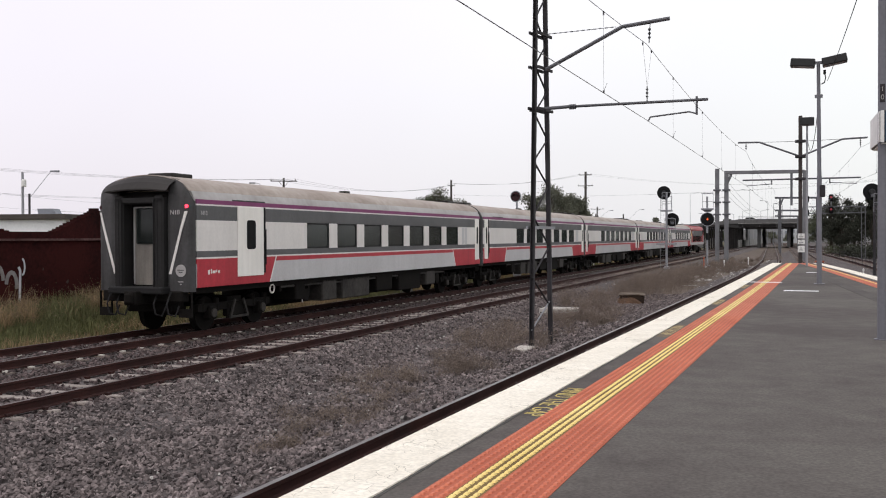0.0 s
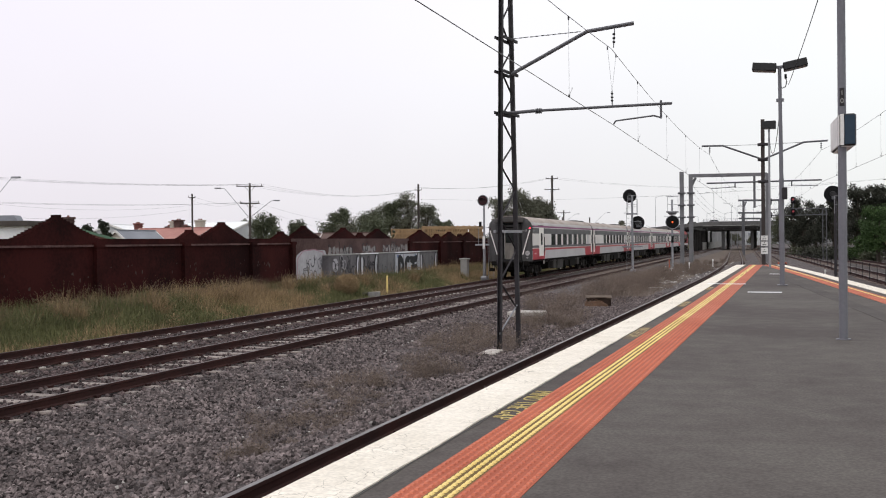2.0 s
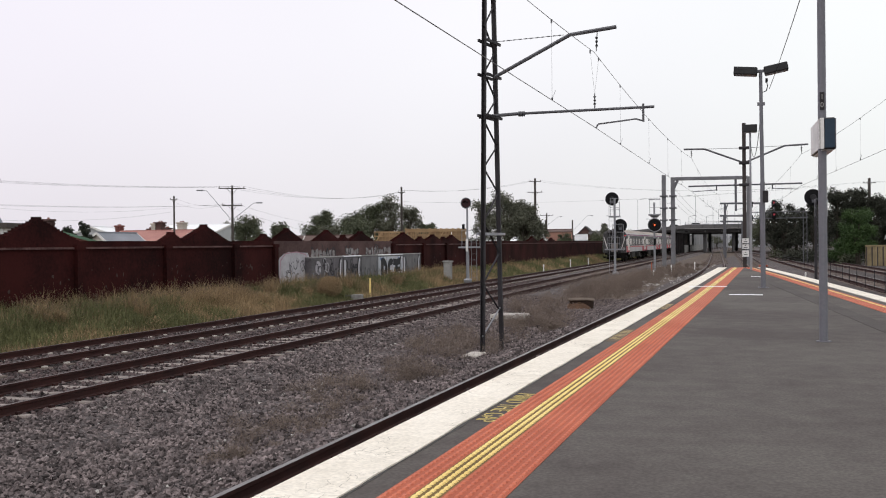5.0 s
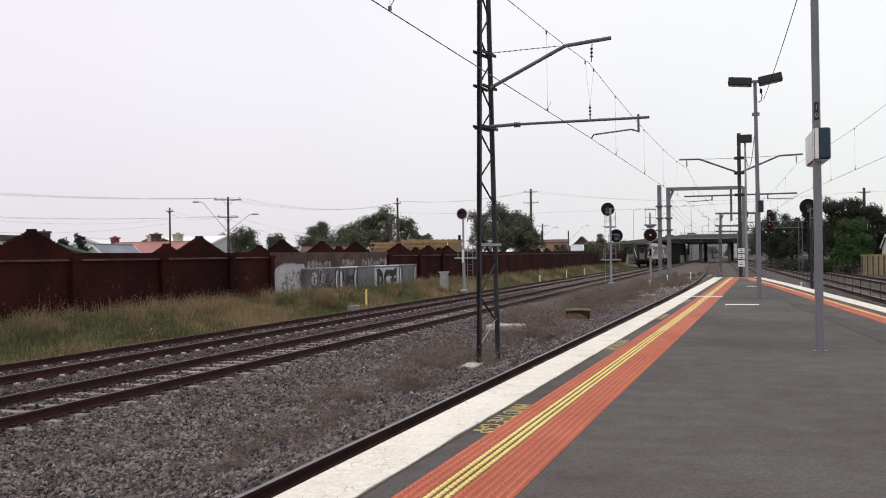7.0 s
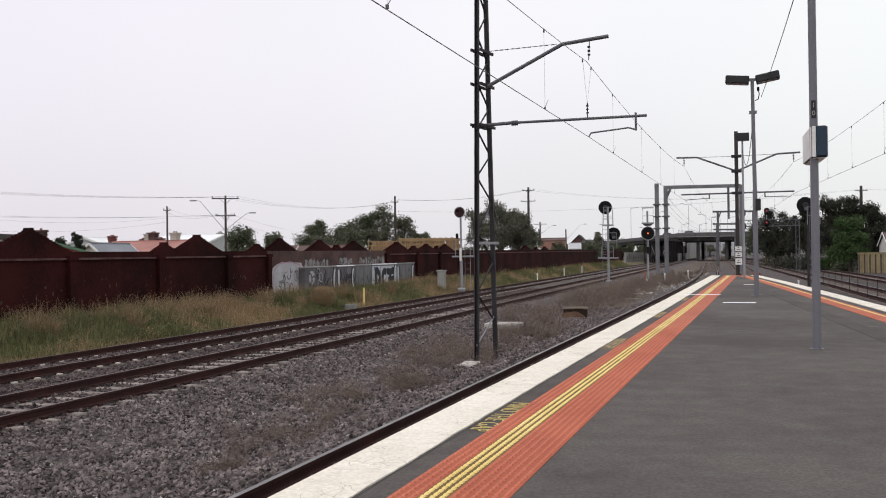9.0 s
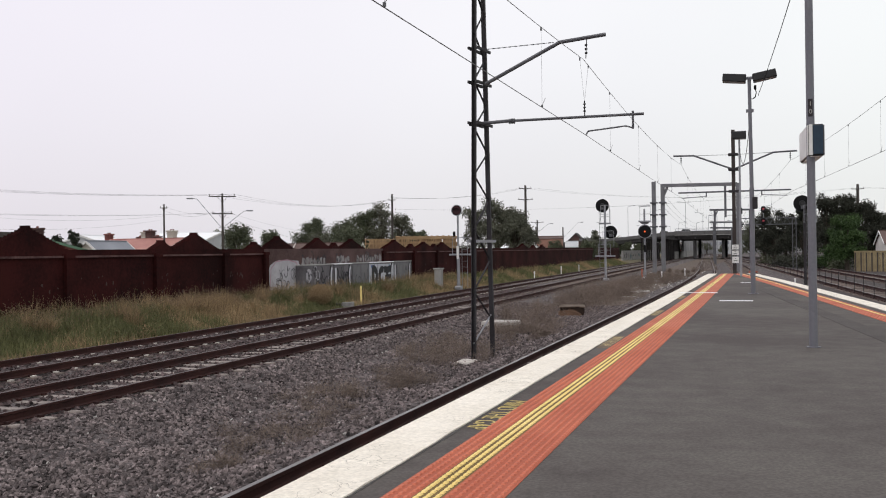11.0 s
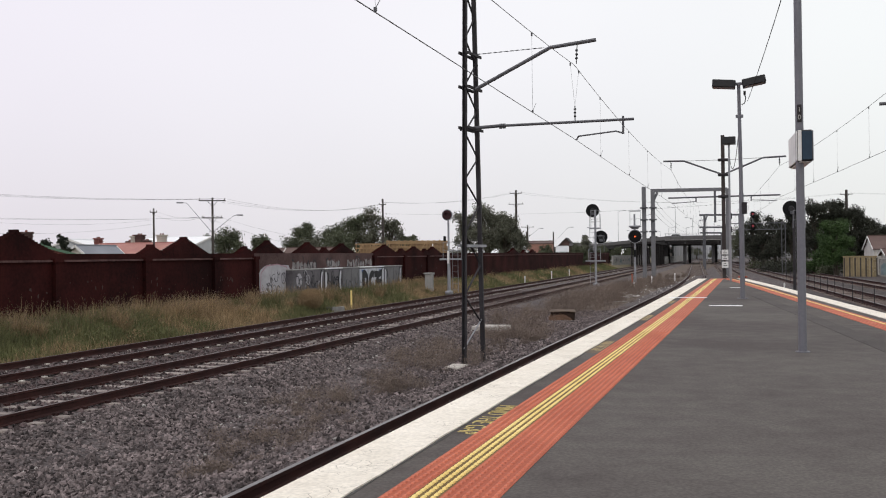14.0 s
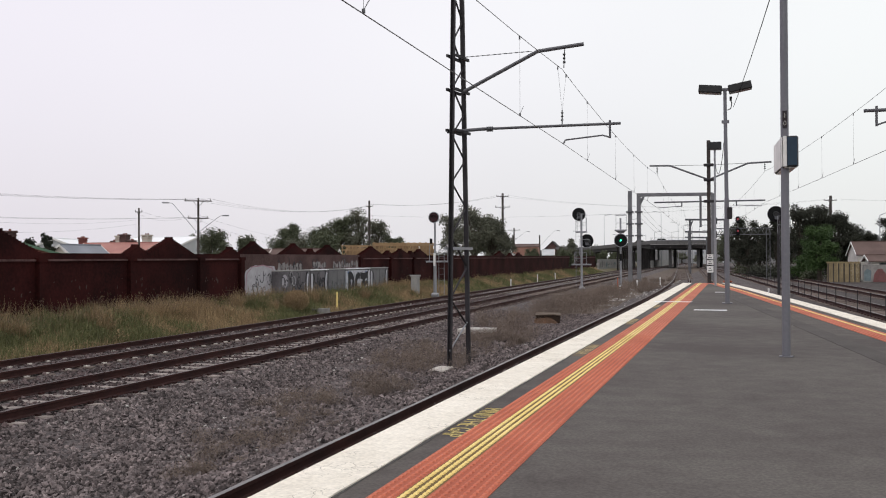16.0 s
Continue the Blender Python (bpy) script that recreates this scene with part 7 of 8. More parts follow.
roofed((-51.5, 57.6, 3.72), (-58.5, 65.5, 3.72), 5.6, 0.95, M["red_brick_far"], M["green_roof"], "brick house with a green iron roof", chim=((-3.0, 1.0, 0.9, 1.1, M["brick_brown"]), ), over=0.1, barge="green_roof")
roofed((-59.2, 70.6, 3.9), (-59.63, 76.94, 3.85), 4.4, 1.9, M["render"], M["grey_roof"], "cottage with a blue-grey slate roof and pale gable", over=0.18)
roofed((-65.97, 82.63, 4.2), (-56.5, 82.35, 4.2), 7.2, 1.5, M["render"], M["red_roof"], "house with a faded red tiled roof",
       chim=((-5.5, 0.6, 0.62, 0.72, M["red_brick_far"]), (-1.35, 0.6, 0.5, 0.32, M["brick_brown"]), (-0.75, 0.5, 0.5, 0.86, M["render"]), (0.1, 0.4, 0.72, 0.98, M["brick_brown"]), (1.0, 0.4, 0.55, 0.36, M["brick_brown"]), (2.85, 0.4, 0.72, 0.92, M["render"])))
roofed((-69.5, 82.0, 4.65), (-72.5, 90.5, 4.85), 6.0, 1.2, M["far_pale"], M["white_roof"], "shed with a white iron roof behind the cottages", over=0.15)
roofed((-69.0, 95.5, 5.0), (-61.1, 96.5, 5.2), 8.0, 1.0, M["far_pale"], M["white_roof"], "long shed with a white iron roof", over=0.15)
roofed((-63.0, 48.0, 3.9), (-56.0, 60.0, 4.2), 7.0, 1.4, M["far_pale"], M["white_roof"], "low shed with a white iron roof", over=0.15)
house(-50.0, 100, 10, 7, 2.4, 3.5, M["red_brick_far"], M["brown_roof"], 14, "brick house with a brown tiled roof")
house(-39.5, 80.5, 5, 4.5, 2.4, 3.3, M["render"], M["brown_roof"], 14, "small house with a brown roof above the wall")
house(-30.7, 128, 4.0, 2.8, 2.6, 3.4, M["render"], M["grey_roof"], 100, "grey gabled shed behind the wall")
house(-34.5, 158, 4.3, 4, 4.3, 4.7, M["salmon"], M["brown_roof"], 8, "salmon painted building far behind the wall", barge="brown_roof", over=0.1)
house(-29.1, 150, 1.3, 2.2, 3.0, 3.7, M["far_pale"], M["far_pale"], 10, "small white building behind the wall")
house(-35.4, 188, 8, 2.9, 4.2, 5.6, M["brick_brown"], M["dark_roof"], 97, "dark gabled house far behind the wall", over=0.2, barge="dark_roof")
house(-32.1, 182, 3.0, 4, 4.0, 4.5, M["brick_brown"], M["dark_roof"], 10, "brown brick house with a dark roof far behind the wall", over=0.2, barge="dark_roof")
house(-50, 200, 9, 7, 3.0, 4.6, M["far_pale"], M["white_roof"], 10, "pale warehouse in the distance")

# timber house frame under construction
t = thing("timber_frame", -34.3, 89.0, 0, "open new pine house frame under construction", "house frame", rz=16)
M["sheathing"] = mat("board_sheathing", (0.30, 0.20, 0.115), (0.19, 0.125, 0.075), 0.85, s1=1.2, s2=10, rand=0.3)
rt = random.Random(12)
for d in (-2.6, 0.0, 2.6):
    for i in range(25):
        x = -4.0 + i * 0.37 + rt.uniform(-0.06, 0.06)
        if i in (6, 7, 8) and d < 0:
            continue
        bm = BM()
        bar(bm, (x, d, 0), (x, d, 3.72 if x < -1.6 else 3.9), 0.06, 0.1)
        part("stud", bm, M["timber"], t)
    for x0, x1, zz in ((-4.1, -1.6, (2.75, 3.3, 3.72)), (-1.0, 5.1, (2.7, 3.35, 3.78, 3.92))):
        for z in zz:
            bm = BM()
            bar(bm, (x0, d, z), (x1, d, z), 0.10, 0.11)
            part("plate", bm, M["timber"], t)
for i in range(11):
    bm = BM()
    bar(bm, (-0.9 + i * 0.58, -2.6, 3.98), (-0.9 + i * 0.58, 2.6, 3.98), 0.06, 0.14)
    part("joist", bm, M["timber"], t)
for i in range(7):
    x = -3.9 + i * 1.25
    bm = BM()
    bar(bm, (x, -2.66, 2.72), (x + rt.uniform(0.4, 0.7), -2.66, 3.7), 0.05, 0.09)
    part("brace", bm, M["timber"], t)
for x0, x1, z0, z1, d in ((-4.0, -2.9, 2.2, 3.7, 0.1), (-2.8, -1.7, 2.2, 3.55, 0.1), (-0.9, -0.2, 2.2, 3.85, 0.1), (0.2, 1.2, 2.2, 3.5, 0.1), (1.3, 2.0, 2.2, 3.9, 0.1), (2.5, 3.5, 2.2, 3.7, 0.1), (3.6, 5.0, 2.2, 3.9, 0.1),
                          (-4.0, -1.7, 1.8, 3.2, 2.7), (-0.9, 5.0, 1.8, 3.4, 2.7), (0.9, 2.6, 3.4, 3.8, 2.7)):
    bm = BM()
    box(bm, ((x0 + x1) / 2, d, (z0 + z1) / 2), (x1 - x0 - 0.02, 0.03, z1 - z0))
    part("sheathing", bm, M["sheathing"], t)

for x, y, z, h, r, m, s, n, lf in ((-60.8, 120, 0, 7.3, 2.5, "leaf_dark", 31, 3000, 0.30), (-56.6, 121, 0, 7.0, 2.7, "leaf_dark", 32, 3000, 0.30), (-53.2, 121, 0, 8.3, 2.3, "leaf_dark", 33, 2200, 0.30), (-50.6, 121.5, 0, 9.4, 2.5, "leaf_grey", 30, 2000, 0.28),
                                   (-48.0, 122.0, 0, 8.2, 2.0, "leaf_grey", 34, 1900, 0.28), (-66.5, 118, 0, 5.2, 2.0, "leaf_dark", 35, 2000, 0.34), (-45.8, 123, 0, 5.6, 1.8, "leaf_dark", 36, 2000, 0.30),
                                   (-31.0, 111.0, 0, 8.7, 2.6, "leaf_grey", 37, 4000, 0.25), (-28.9, 112.0, 0, 7.8, 2.0, "leaf_grey", 38, 3200, 0.25), (-33.9, 111, 0, 7.8, 1.8, "leaf_grey", 39, 1500, 0.25), (-27.3, 112.5, 0, 5.2, 1.4, "leaf_grey", 29, 1600, 0.25)):
    tree(x, y, z, h, r, M[m], s, n, lf, low=0.18, label="grey-green tree behind the boundary wall" if m == "leaf_grey" else "dark leafy tree behind the boundary wall")
for x, y, z, h, r, m, s, n, lf in ((-45.6, 74.7, 0, 5.0, 1.7, "leaf_dark", 40, 3000, 0.2), (-66, 104, 0, 6.0, 1.3, "leaf_dark", 41, 900, 0.2), (-42.2, 84.5, 0, 4.4, 1.4, "leaf_grey", 42, 900, 0.22),
                                   (-44.5, 96, 0, 5.2, 2.4, "leaf_dark", 43, 1800, 0.28), (-31.9, 150, 0, 3.85, 1.5, "leaf_dark", 45, 2000, 0.24),
                                   (-28.1, 158, 0, 3.9, 1.9, "leaf_dark", 46, 2000, 0.30), (-28.7, 171, 0, 6.0, 1.2, "leaf_grey", 47, 700, 0.34), (-26.3, 150, 0, 3.6, 1.3, "leaf_dark", 48, 1800, 0.34), (-31, 268, 0, 5.0, 3.2, "leaf_dark", 49, 1500, 0.45), (-38, 266, 0, 5.2, 3.4, "leaf_dark", 50, 1500, 0.45), (-25, 272, 0, 4.8, 3.0, "leaf_dark", 51, 1400, 0.45), (-45, 262, 0, 4.6, 3.4, "leaf_dark", 52, 1400, 0.45)):
    tree(x, y, z, h, r, M[m], s, n, lf, low=0.18, label="grey-green tree behind the boundary wall" if m == "leaf_grey" else "dark leafy tree behind the boundary wall")
tree(-55.4, 64.6, 0, 4.8, 0.58, M["leaf_deep"], 61, 1300, 0.18, 0.12, 0.3, "slim dark cypress between the houses")
tree(-57.0, 64.6, 0, 4.45, 0.85, M["leaf_deep"], 62, 1100, 0.2, 0.12, 0.3, "small round dark tree between the houses")


POLE1 = (-50.26, 47.04, 6.99)
POLE2 = (-62.28, 58.99, 6.3, (-60.45, 59.55, 8.14))
FLAT = (-41.76, 39.28, 3.57)


def power_pole(x, y, h, arms, rz, label="grey timber power pole with crossarms", r=0.16, lamps=()):
    t = thing("power_pole", x, y, 0, label, "power pole", "power poles", rz=rz)
    bm = BM()
    rod(bm, (0, 0, -0.2), (0, 0, h), r, r * 0.7, 10)
    part("pole", bm, M["wood_pole"], t)
    for z, w in arms:
        bm = BM()
        bar(bm, (-w / 2, -0.14, z), (w / 2, -0.14, z), 0.09, 0.08)
        for s in (-0.4, 0.4):
            bar(bm, (s * w * 0.5, -0.14, z), (0, -0.12, z - 0.5), 0.03, 0.03)
        a = part("crossarm", bm, M["wood_pole"], t)
        for f in (-0.47, -0.02, 0.44):
            bm = BM()
            rod(bm, (f * w, -0.14, z + 0.04), (f * w, -0.14, z + 0.20), 0.045, 0.03, 8)
            part("insulator", bm, M["concrete"], a)
    for dx, z0, z1 in lamps:
        bm = BM()
        rod(bm, (0, 0, z0), (dx * 0.85, 0, z1), 0.024, 0.02, 6)
        rod(bm, (dx * 0.85, 0, z1), (dx, 0, z1 + 0.05), 0.02, 0.02, 6)
        l = part("lamp_arm", bm, M["galv"], t)
        bm = BM()
        box(bm, (dx * 1.08, 0, z1 + 0.04), (0.55, 0.2, 0.11), bevel=0.04)
        part("lamp_head", bm, M["galv"], l, "grey street lamp head")
    return t


power_pole(-41.4, 65.6, 7.4, ((7.15, 2.15), (5.75, 1.6)), 32, "grey timber power pole with crossarms and two street lamps", 0.12, ((-2.35, 4.5, 6.95), (2.0, 4.6, 5.95)))
power_pole(-58.2, 81.2, 7.7, ((7.3, 0.7), ), 30, r=0.12)
power_pole(-41.3, 102.2, 9.3, ((8.6, 0.8), ), 20)
power_pole(-28.6, 116.7, 10.8, ((10.4, 1.6), (9.0, 1.9)), 12, r=0.2)
power_pole(-36.3, 156.3, 7.6, ((7.2, 2.2), ), 12, "grey timber power pole with a raking street lamp", 0.16, ((2.25, 5.4, 6.9), ))
power_pole(-37.4, 160, 6.5, (), 12)
power_pole(-33.6, 165, 6.5, (), 0, "grey timber pole with a long raking street lamp arm", 0.16, ((3.2, 4.5, 7.25), ))
power_pole(11.9, 129.5, 10.3, ((9.7, 1.5), ), 0, r=0.24)
t = thing("utility_pole", POLE1[0], POLE1[1], 0, "plain pale grey utility pole with a small box at the top", "power pole", "power poles")
bm = BM()
rod(bm, (0, 0, -0.2), (0, 0, POLE1[2]), 0.10, 0.08, 10)
part("pole", bm, M["galv"], t)
bm = BM()
box(bm, (0.16, -0.05, POLE1[2] - 0.75), (0.3, 0.25, 0.5), bevel=0.05)
part("box", bm, M["white_steel"], t)
t = thing("street_lamp", POLE2[0], POLE2[1], 0, "dark short pole with a long raking street lamp arm", "street lamp")
bm = BM()
rod(bm, (0, 0, -0.2), (0, 0, POLE2[2]), 0.10, 0.09, 10)
part("pole", bm, M["mast_dark"], t)
bm = BM()
d = Vector(POLE2[3]) - Vector((POLE2[0], POLE2[1], 0))
rod(bm, (0, 0, POLE2[2] - 0.4), d, 0.03, 0.025, 6)
part("lamp_arm", bm, M["galv"], t)
bm = BM()
box(bm, d + Vector((0.35, 0.1, 0.03)), (0.8, 0.25, 0.16), bevel=0.05, rz=17)
part("lamp_head", bm, M["galv"], t)
# long flat-roofed building behind the near end of the wall
t = thing("flat_roofed_building", FLAT[0], FLAT[1], 0, "white building with a flat dark grey roof edge behind the wall", "building", rz=17.3)
bm = BM()
box(bm, (-6.8, 1.0, FLAT[2] / 2 - 0.15), (18, 2, FLAT[2] + 0.3))
part("wall", bm, M["white_roof"], t)
bm = BM()
box(bm, (-6.8, 0.9, FLAT[2] + 0.14), (18.6, 2.4, 0.30), bevel=0.02)
part("roof_edge", bm, M["wood_pole"], t)
bm = BM()
poly(bm, [(0.4, 0.6, FLAT[2] + 0.28), (1.5, 0.6, FLAT[2] + 0.28), (1.3, 0.6, FLAT[2] + 0.62), (0.35, 0.6, FLAT[2] + 0.62)], (-0.1, 0.9, 0))
part("skylight", bm, M["grey_roof"], t)
t = thing("street_lamp", 17.5, 128, 0, "slim grey street lamp behind the trees", "street lamp")
bm = BM()
rod(bm, (0, 0, 0), (0, 0, 7.6), 0.08, 0.05, 8)
rod(bm, (0, 0, 7.6), (1.2, 0, 8.1), 0.04, 0.035, 6)
box(bm, (1.5, 0, 8.1), (0.7, 0.26, 0.14), bevel=0.04)
part("pole", bm, M["galv"], t)

t = thing("power_lines", 0, 0, 0, "thin power lines strung between the poles", "power line")
runs = []
A, B, Cc, D = (-60.0, 36.0), (-41.4, 65.6), (-41.3, 102.2), (-28.6, 116.7)
for dx in (-0.9, 0.0, 0.9):
    runs += [((A[0] + dx, A[1], 8.35), (B[0] + dx, B[1], 7.3), 0.7), ((B[0] + dx, B[1], 7.35), (Cc[0] + dx * 0.4, Cc[1], 8.7), 0.9), ((D[0] + dx * 0.6, D[1], 10.55), (Cc[0] + dx * 0.4, Cc[1], 8.9), 0.6)]
for dx in (-0.7, 0.7):
    runs += [((A[0] + dx, A[1], 6.5), (B[0] + dx, B[1], 5.85), 0.7), ((-58.2, 81.2, 7.3 + dx * 0.3), (B[0] + dx, B[1], 5.9), 0.5), ((-58.2, 81.2, 6.3 + dx * 0.3), (-62, 45, 6.6 + dx), 1.2),
             ((B[0], B[1], 5.8 + dx * 0.3), (-56, 117, 4.4 + dx), 0.5), ((11.9 + dx, 129.4, 9.85), (70, 120, 9.6), 1.0), ((11.9 + dx, 129.4, 9.85), (-60, 140, 9.6), 1.2), ((D[0] + dx, D[1], 10.5), (6, 128, 9.5), 1.0)]
for a, b, s in runs:
    bm = BM()
    wire(bm, a, b, s, 0.0065, 12)
    part("strand", bm, M["wire"], t)

# ---- platform details ----
for y_far in (8.55, 15.1, 21.6, 28.2):
    t = thing("platform_lettering", -2.255, y_far, PLAT + 0.003, "worn yellow stencilled words MIND THE GAP on the asphalt", "stencilled words", "edge warnings")
    at = 0.0
    for word in ("MIND", "THE", "GAP"):
        cu = bpy.data.curves.new("word", "FONT")
        cu.body, cu.size, cu.extrude, cu.offset = word, 0.25, 0.0015, -0.004
        o = new("word", cu)
        me = bpy.data.meshes.new_from_object(o)
        bpy.data.objects.remove(o)
        o = link_mesh("word", me, M["letter_near"] if y_far < 12 else M["letter_y"], t)
        for v in me.vertices:                               # tall narrow stencil letters
            v.co.x *= 0.84
        o.matrix_local = pose(0, -0.06 - at, 0, 0, 0, -90)
        at += max(v.co.x for v in me.vertices) + 0.07
    if y_far > 12:
        bm = BM()
        box(bm, (0.07, -0.85, -0.0015), (0.19, 1.9, 0.002))
        part("patch", bm, M["stain"], t, "brown worn paint patch")
for y, x0, x1, w in ((25.5, -1.04, -0.2, 0.32), (30.0, -2.42, -1.28, 0.32), (38.5, -0.75, -0.2, 0.32)):
    bm = BM()
    box(bm, ((x0 + x1) / 2, y, PLAT + 0.0145), (x1 - x0, w, 0.004))
    tagged(link("painted_line", bm, M["line_white"]), "white line painted across the platform", "painted line", "painted lines")
# repaired strips and patches in the asphalt
for pts in ([(edge_e(4) - 1.98, 4), (edge_e(4) - 1.6, 4), (edge_e(36) - 1.62, 36), (edge_e(36) - 1.95, 36)], ):
    bm = BM()
    poly(bm, [(x, y, PLAT + 0.0005) for x, y in pts], (0, 0, 0.0035))
    part("asphalt_patch", bm, M["asphalt_new"], platform)
t = thing("end_barrier", -0.55, 51.7, PLAT, "low orange kerb bar at the platform end", "barrier")
for x in (0.05, 0.32):
    bm = BM()
    bar(bm, (x, 0, 0), (x, 0, 0.10), 0.06, 0.06)
    part("foot", bm, M["mast_dark"], t)
bm = BM()
bar(bm, (-0.05, 0, 0.10), (0.4, 0, 0.10), 0.06, 0.08)
part("rail", bm, M["tactile"], t)

# broken boards and rubble thrown down between the tracks
rp = random.Random(77)
BOARDS = ((-7.65, 60.2), (-7.3, 60.9), (-7.0, 61.8), (-7.5, 62.6), (-7.2, 54.2), (-6.35, 67.2), (-6.3, 69.5))
for x, y in BOARDS:
    t = thing("broken_board", x, y, -0.39, "pale broken board lying in the ballast", "board", "broken boards", rz=rp.uniform(0, 180))
    bm = BM()
    w, l = rp.uniform(0.14, 0.26), rp.uniform(0.6, 1.3)
    poly(bm, [(-l / 2, -w / 2, 0.03), (l / 2 * 0.9, -w / 2, 0.05), (l / 2, -w * 0.1, 0.06), (l / 2 * 0.85, w / 2, 0.05), (-l / 2, w / 2, 0.03)], (0, 0, 0.035))
    part("board", bm, M["old_slab"], t)

# ---- stones of the ballast ----
def rocks(name, pts, size, m, label, seed):
    rs = np.random.RandomState(seed)
    n = len(pts)
    base = np.array([(1, 0, 0), (-1, 0, 0), (0, 1, 0), (0, -1, 0), (0, 0, 1), (0, 0, -1)], float) * 1.3
    v = (base[None] + rs.uniform(-0.42, 0.42, (n, 6, 3))) * rs.uniform(0.55, 1.0, (n, 1, 3)) * (size * rs.uniform(0.6, 1.4, (n, 1, 1)))
    ax = rs.uniform(0, 2 * np.pi, (n, 3))
    for i, (a, b) in enumerate(((0, 1), (1, 2), (0, 2))):
        c, s = np.cos(ax[:, i])[:, None], np.sin(ax[:, i])[:, None]
        va, vb = v[:, :, a].copy(), v[:, :, b].copy()
        v[:, :, a], v[:, :, b] = c * va - s * vb, s * va + c * vb
    v += pts[:, None, :]
    tris = np.array([(0, 2, 4), (2, 1, 4), (1, 3, 4), (3, 0, 4), (2, 0, 5), (1, 2, 5), (3, 1, 5), (0, 3, 5)])
    f = (tris[None] + (np.arange(n) * 6)[:, None, None]).reshape(-1, 3)
    me = bpy.data.meshes.new(name)
    me.from_pydata(v.reshape(-1, 3).tolist(), [], f.tolist())
    return tagged(link_mesh(name, me, m), label, "ballast", kind="stuff")


def zs(u): return np.array([ground_z(a) for a in u])


rs = np.random.RandomState(11)


def field(n, u0, u1, y0, y1, power=1.6):
    y = y0 + (y1 - y0) * rs.uniform(0, 1, n) ** power
    u = rs.uniform(u0, u1, n)
    x = u + np.clip((-6.4 - u) / 2.6, 0, 1) * HEAD * y
    return u, x, y


u, x, y = field(84000, -10.6, -3.3, 3.0, 46)
keep = (np.abs(x + 4.31 + 0.835) > 0.07) & ~((u > -5.6) & (np.abs((y % 0.685) - 0.34) < 0.1) & (np.abs(x + 4.31) < 1.3))
u, x, y = u[keep], x[keep], y[keep]
rocks("ballast_stones", np.stack([x, y, zs(u) + rs.uniform(-0.012, 0.026, len(u))], 1), 0.034, M["stone"], "loose grey ballast stones beside the platform track", 1)
ub, xb, yb = field(9000, -9.0, -3.3, -9.0, 3.0, 1.0)
keep = (np.abs(xb + 4.31 + 0.835) > 0.07) & (np.abs(xb + 4.31 - 0.835) > 0.07)
rocks("ballast_stones", np.stack([xb[keep], yb[keep], zs(ub[keep]) + 0.005], 1), 0.032, M["stone"], "loose grey ballast stones beside the platform track", 8)
u, x, y = field(32000, -18.3, -10.6, 8.0, 65)
off = np.minimum(np.abs(np.abs(x - (-15.75 + HEAD * y)) - 0.835), np.abs(np.abs(x - (-11.85 + HEAD * y)) - 0.835))
keep = off > 0.08
u, x, y = u[keep], x[keep], y[keep]
inner = (np.abs(x - (-11.85 + HEAD * y)) < 1.3) | (np.abs(x - (-15.75 + HEAD * y)) < 1.3)
ph = np.abs(((y - 3.3) % 0.685) - 0.3425)
keep = ~(inner & (ph > 0.215) & (rs.uniform(0, 1, len(u)) < np.where(x > -14 + HEAD * y, 0.80, 0.72)))
u, x, y = u[keep], x[keep], y[keep]
rocks("ballast_stones", np.stack([x, y, zs(u) + rs.uniform(-0.005, 0.028, len(u))], 1), 0.037, M["stone_dark"], "loose oily brown-grey ballast stones on the two outer tracks", 2)
n = 260
u, x, y = field(n, -10.4, -5.6, 4.0, 60)
M["pale_stone"] = mat("pale_stone", (0.42, 0.40, 0.38), (0.3, 0.28, 0.27), 0.9, island=0.3)
rocks("pale_stones", np.stack([x, y, zs(u) + 0.02], 1), 0.030, M["pale_stone"], "scattered pale stones and rubbish in the ballast", 3)
u, x, y = field(260, -9.4, -5.6, 58, 108, 1.0)
rocks("pale_stones", np.stack([x, y, zs(u) + 0.03], 1), 0.06, M["pale_stone"], "scattered pale rubble by the signal posts", 4)

# ---- grass and weeds ----
def blades(name, x, y, z, h, w, m, label, seed, lean=0.35):
    rs = np.random.RandomState(seed)
    n = len(x)
    a = rs.uniform(0, 2 * np.pi, n)
    l = rs.uniform(0, lean, n) * h
    la = rs.uniform(0, 2 * np.pi, n)
    dx, dy = np.cos(a) * w / 2, np.sin(a) * w / 2
    lx, ly = np.cos(la) * l, np.sin(la) * l
    p = np.zeros((n, 5, 3))
    p[:, 0] = np.stack([x - dx, y - dy, z - 0.04], 1)
    p[:, 1] = np.stack([x + dx, y + dy, z - 0.04], 1)
    p[:, 2] = np.stack([x + dx * 0.8 + lx * 0.35, y + dy * 0.8 + ly * 0.35, z + h * 0.55], 1)
    p[:, 3] = np.stack([x - dx * 0.8 + lx * 0.35, y - dy * 0.8 + ly * 0.35, z + h * 0.55], 1)
    p[:, 4] = np.stack([x + lx, y + ly, z + h * (1 - 0.3 * l / h)], 1)
    i = np.arange(n)[:, None] * 5
    faces = (i + np.array([0, 1, 2, 3])).tolist() + (i + np.array([3, 2, 4])).tolist()
    me = bpy.data.meshes.new(name)
    me.from_pydata(p.reshape(-1, 3).tolist(), [], faces)
    return tagged(link_mesh(name, me, m), label, "grass", kind="stuff")


def patch(x, y, s, o):
    return np.array([noise.noise((a * s + o, b * s * 0.6, 3.3)) for a, b in zip(x, y)])


def strip_of(n, y0, y1, p):
    y = y0 + (y1 - y0) * rs.uniform(0, 1, n) ** p
    f = rs.uniform(0, 1, n)
    u = -18.55 - f * 3.65
    return u, u + HEAD * y, y, f


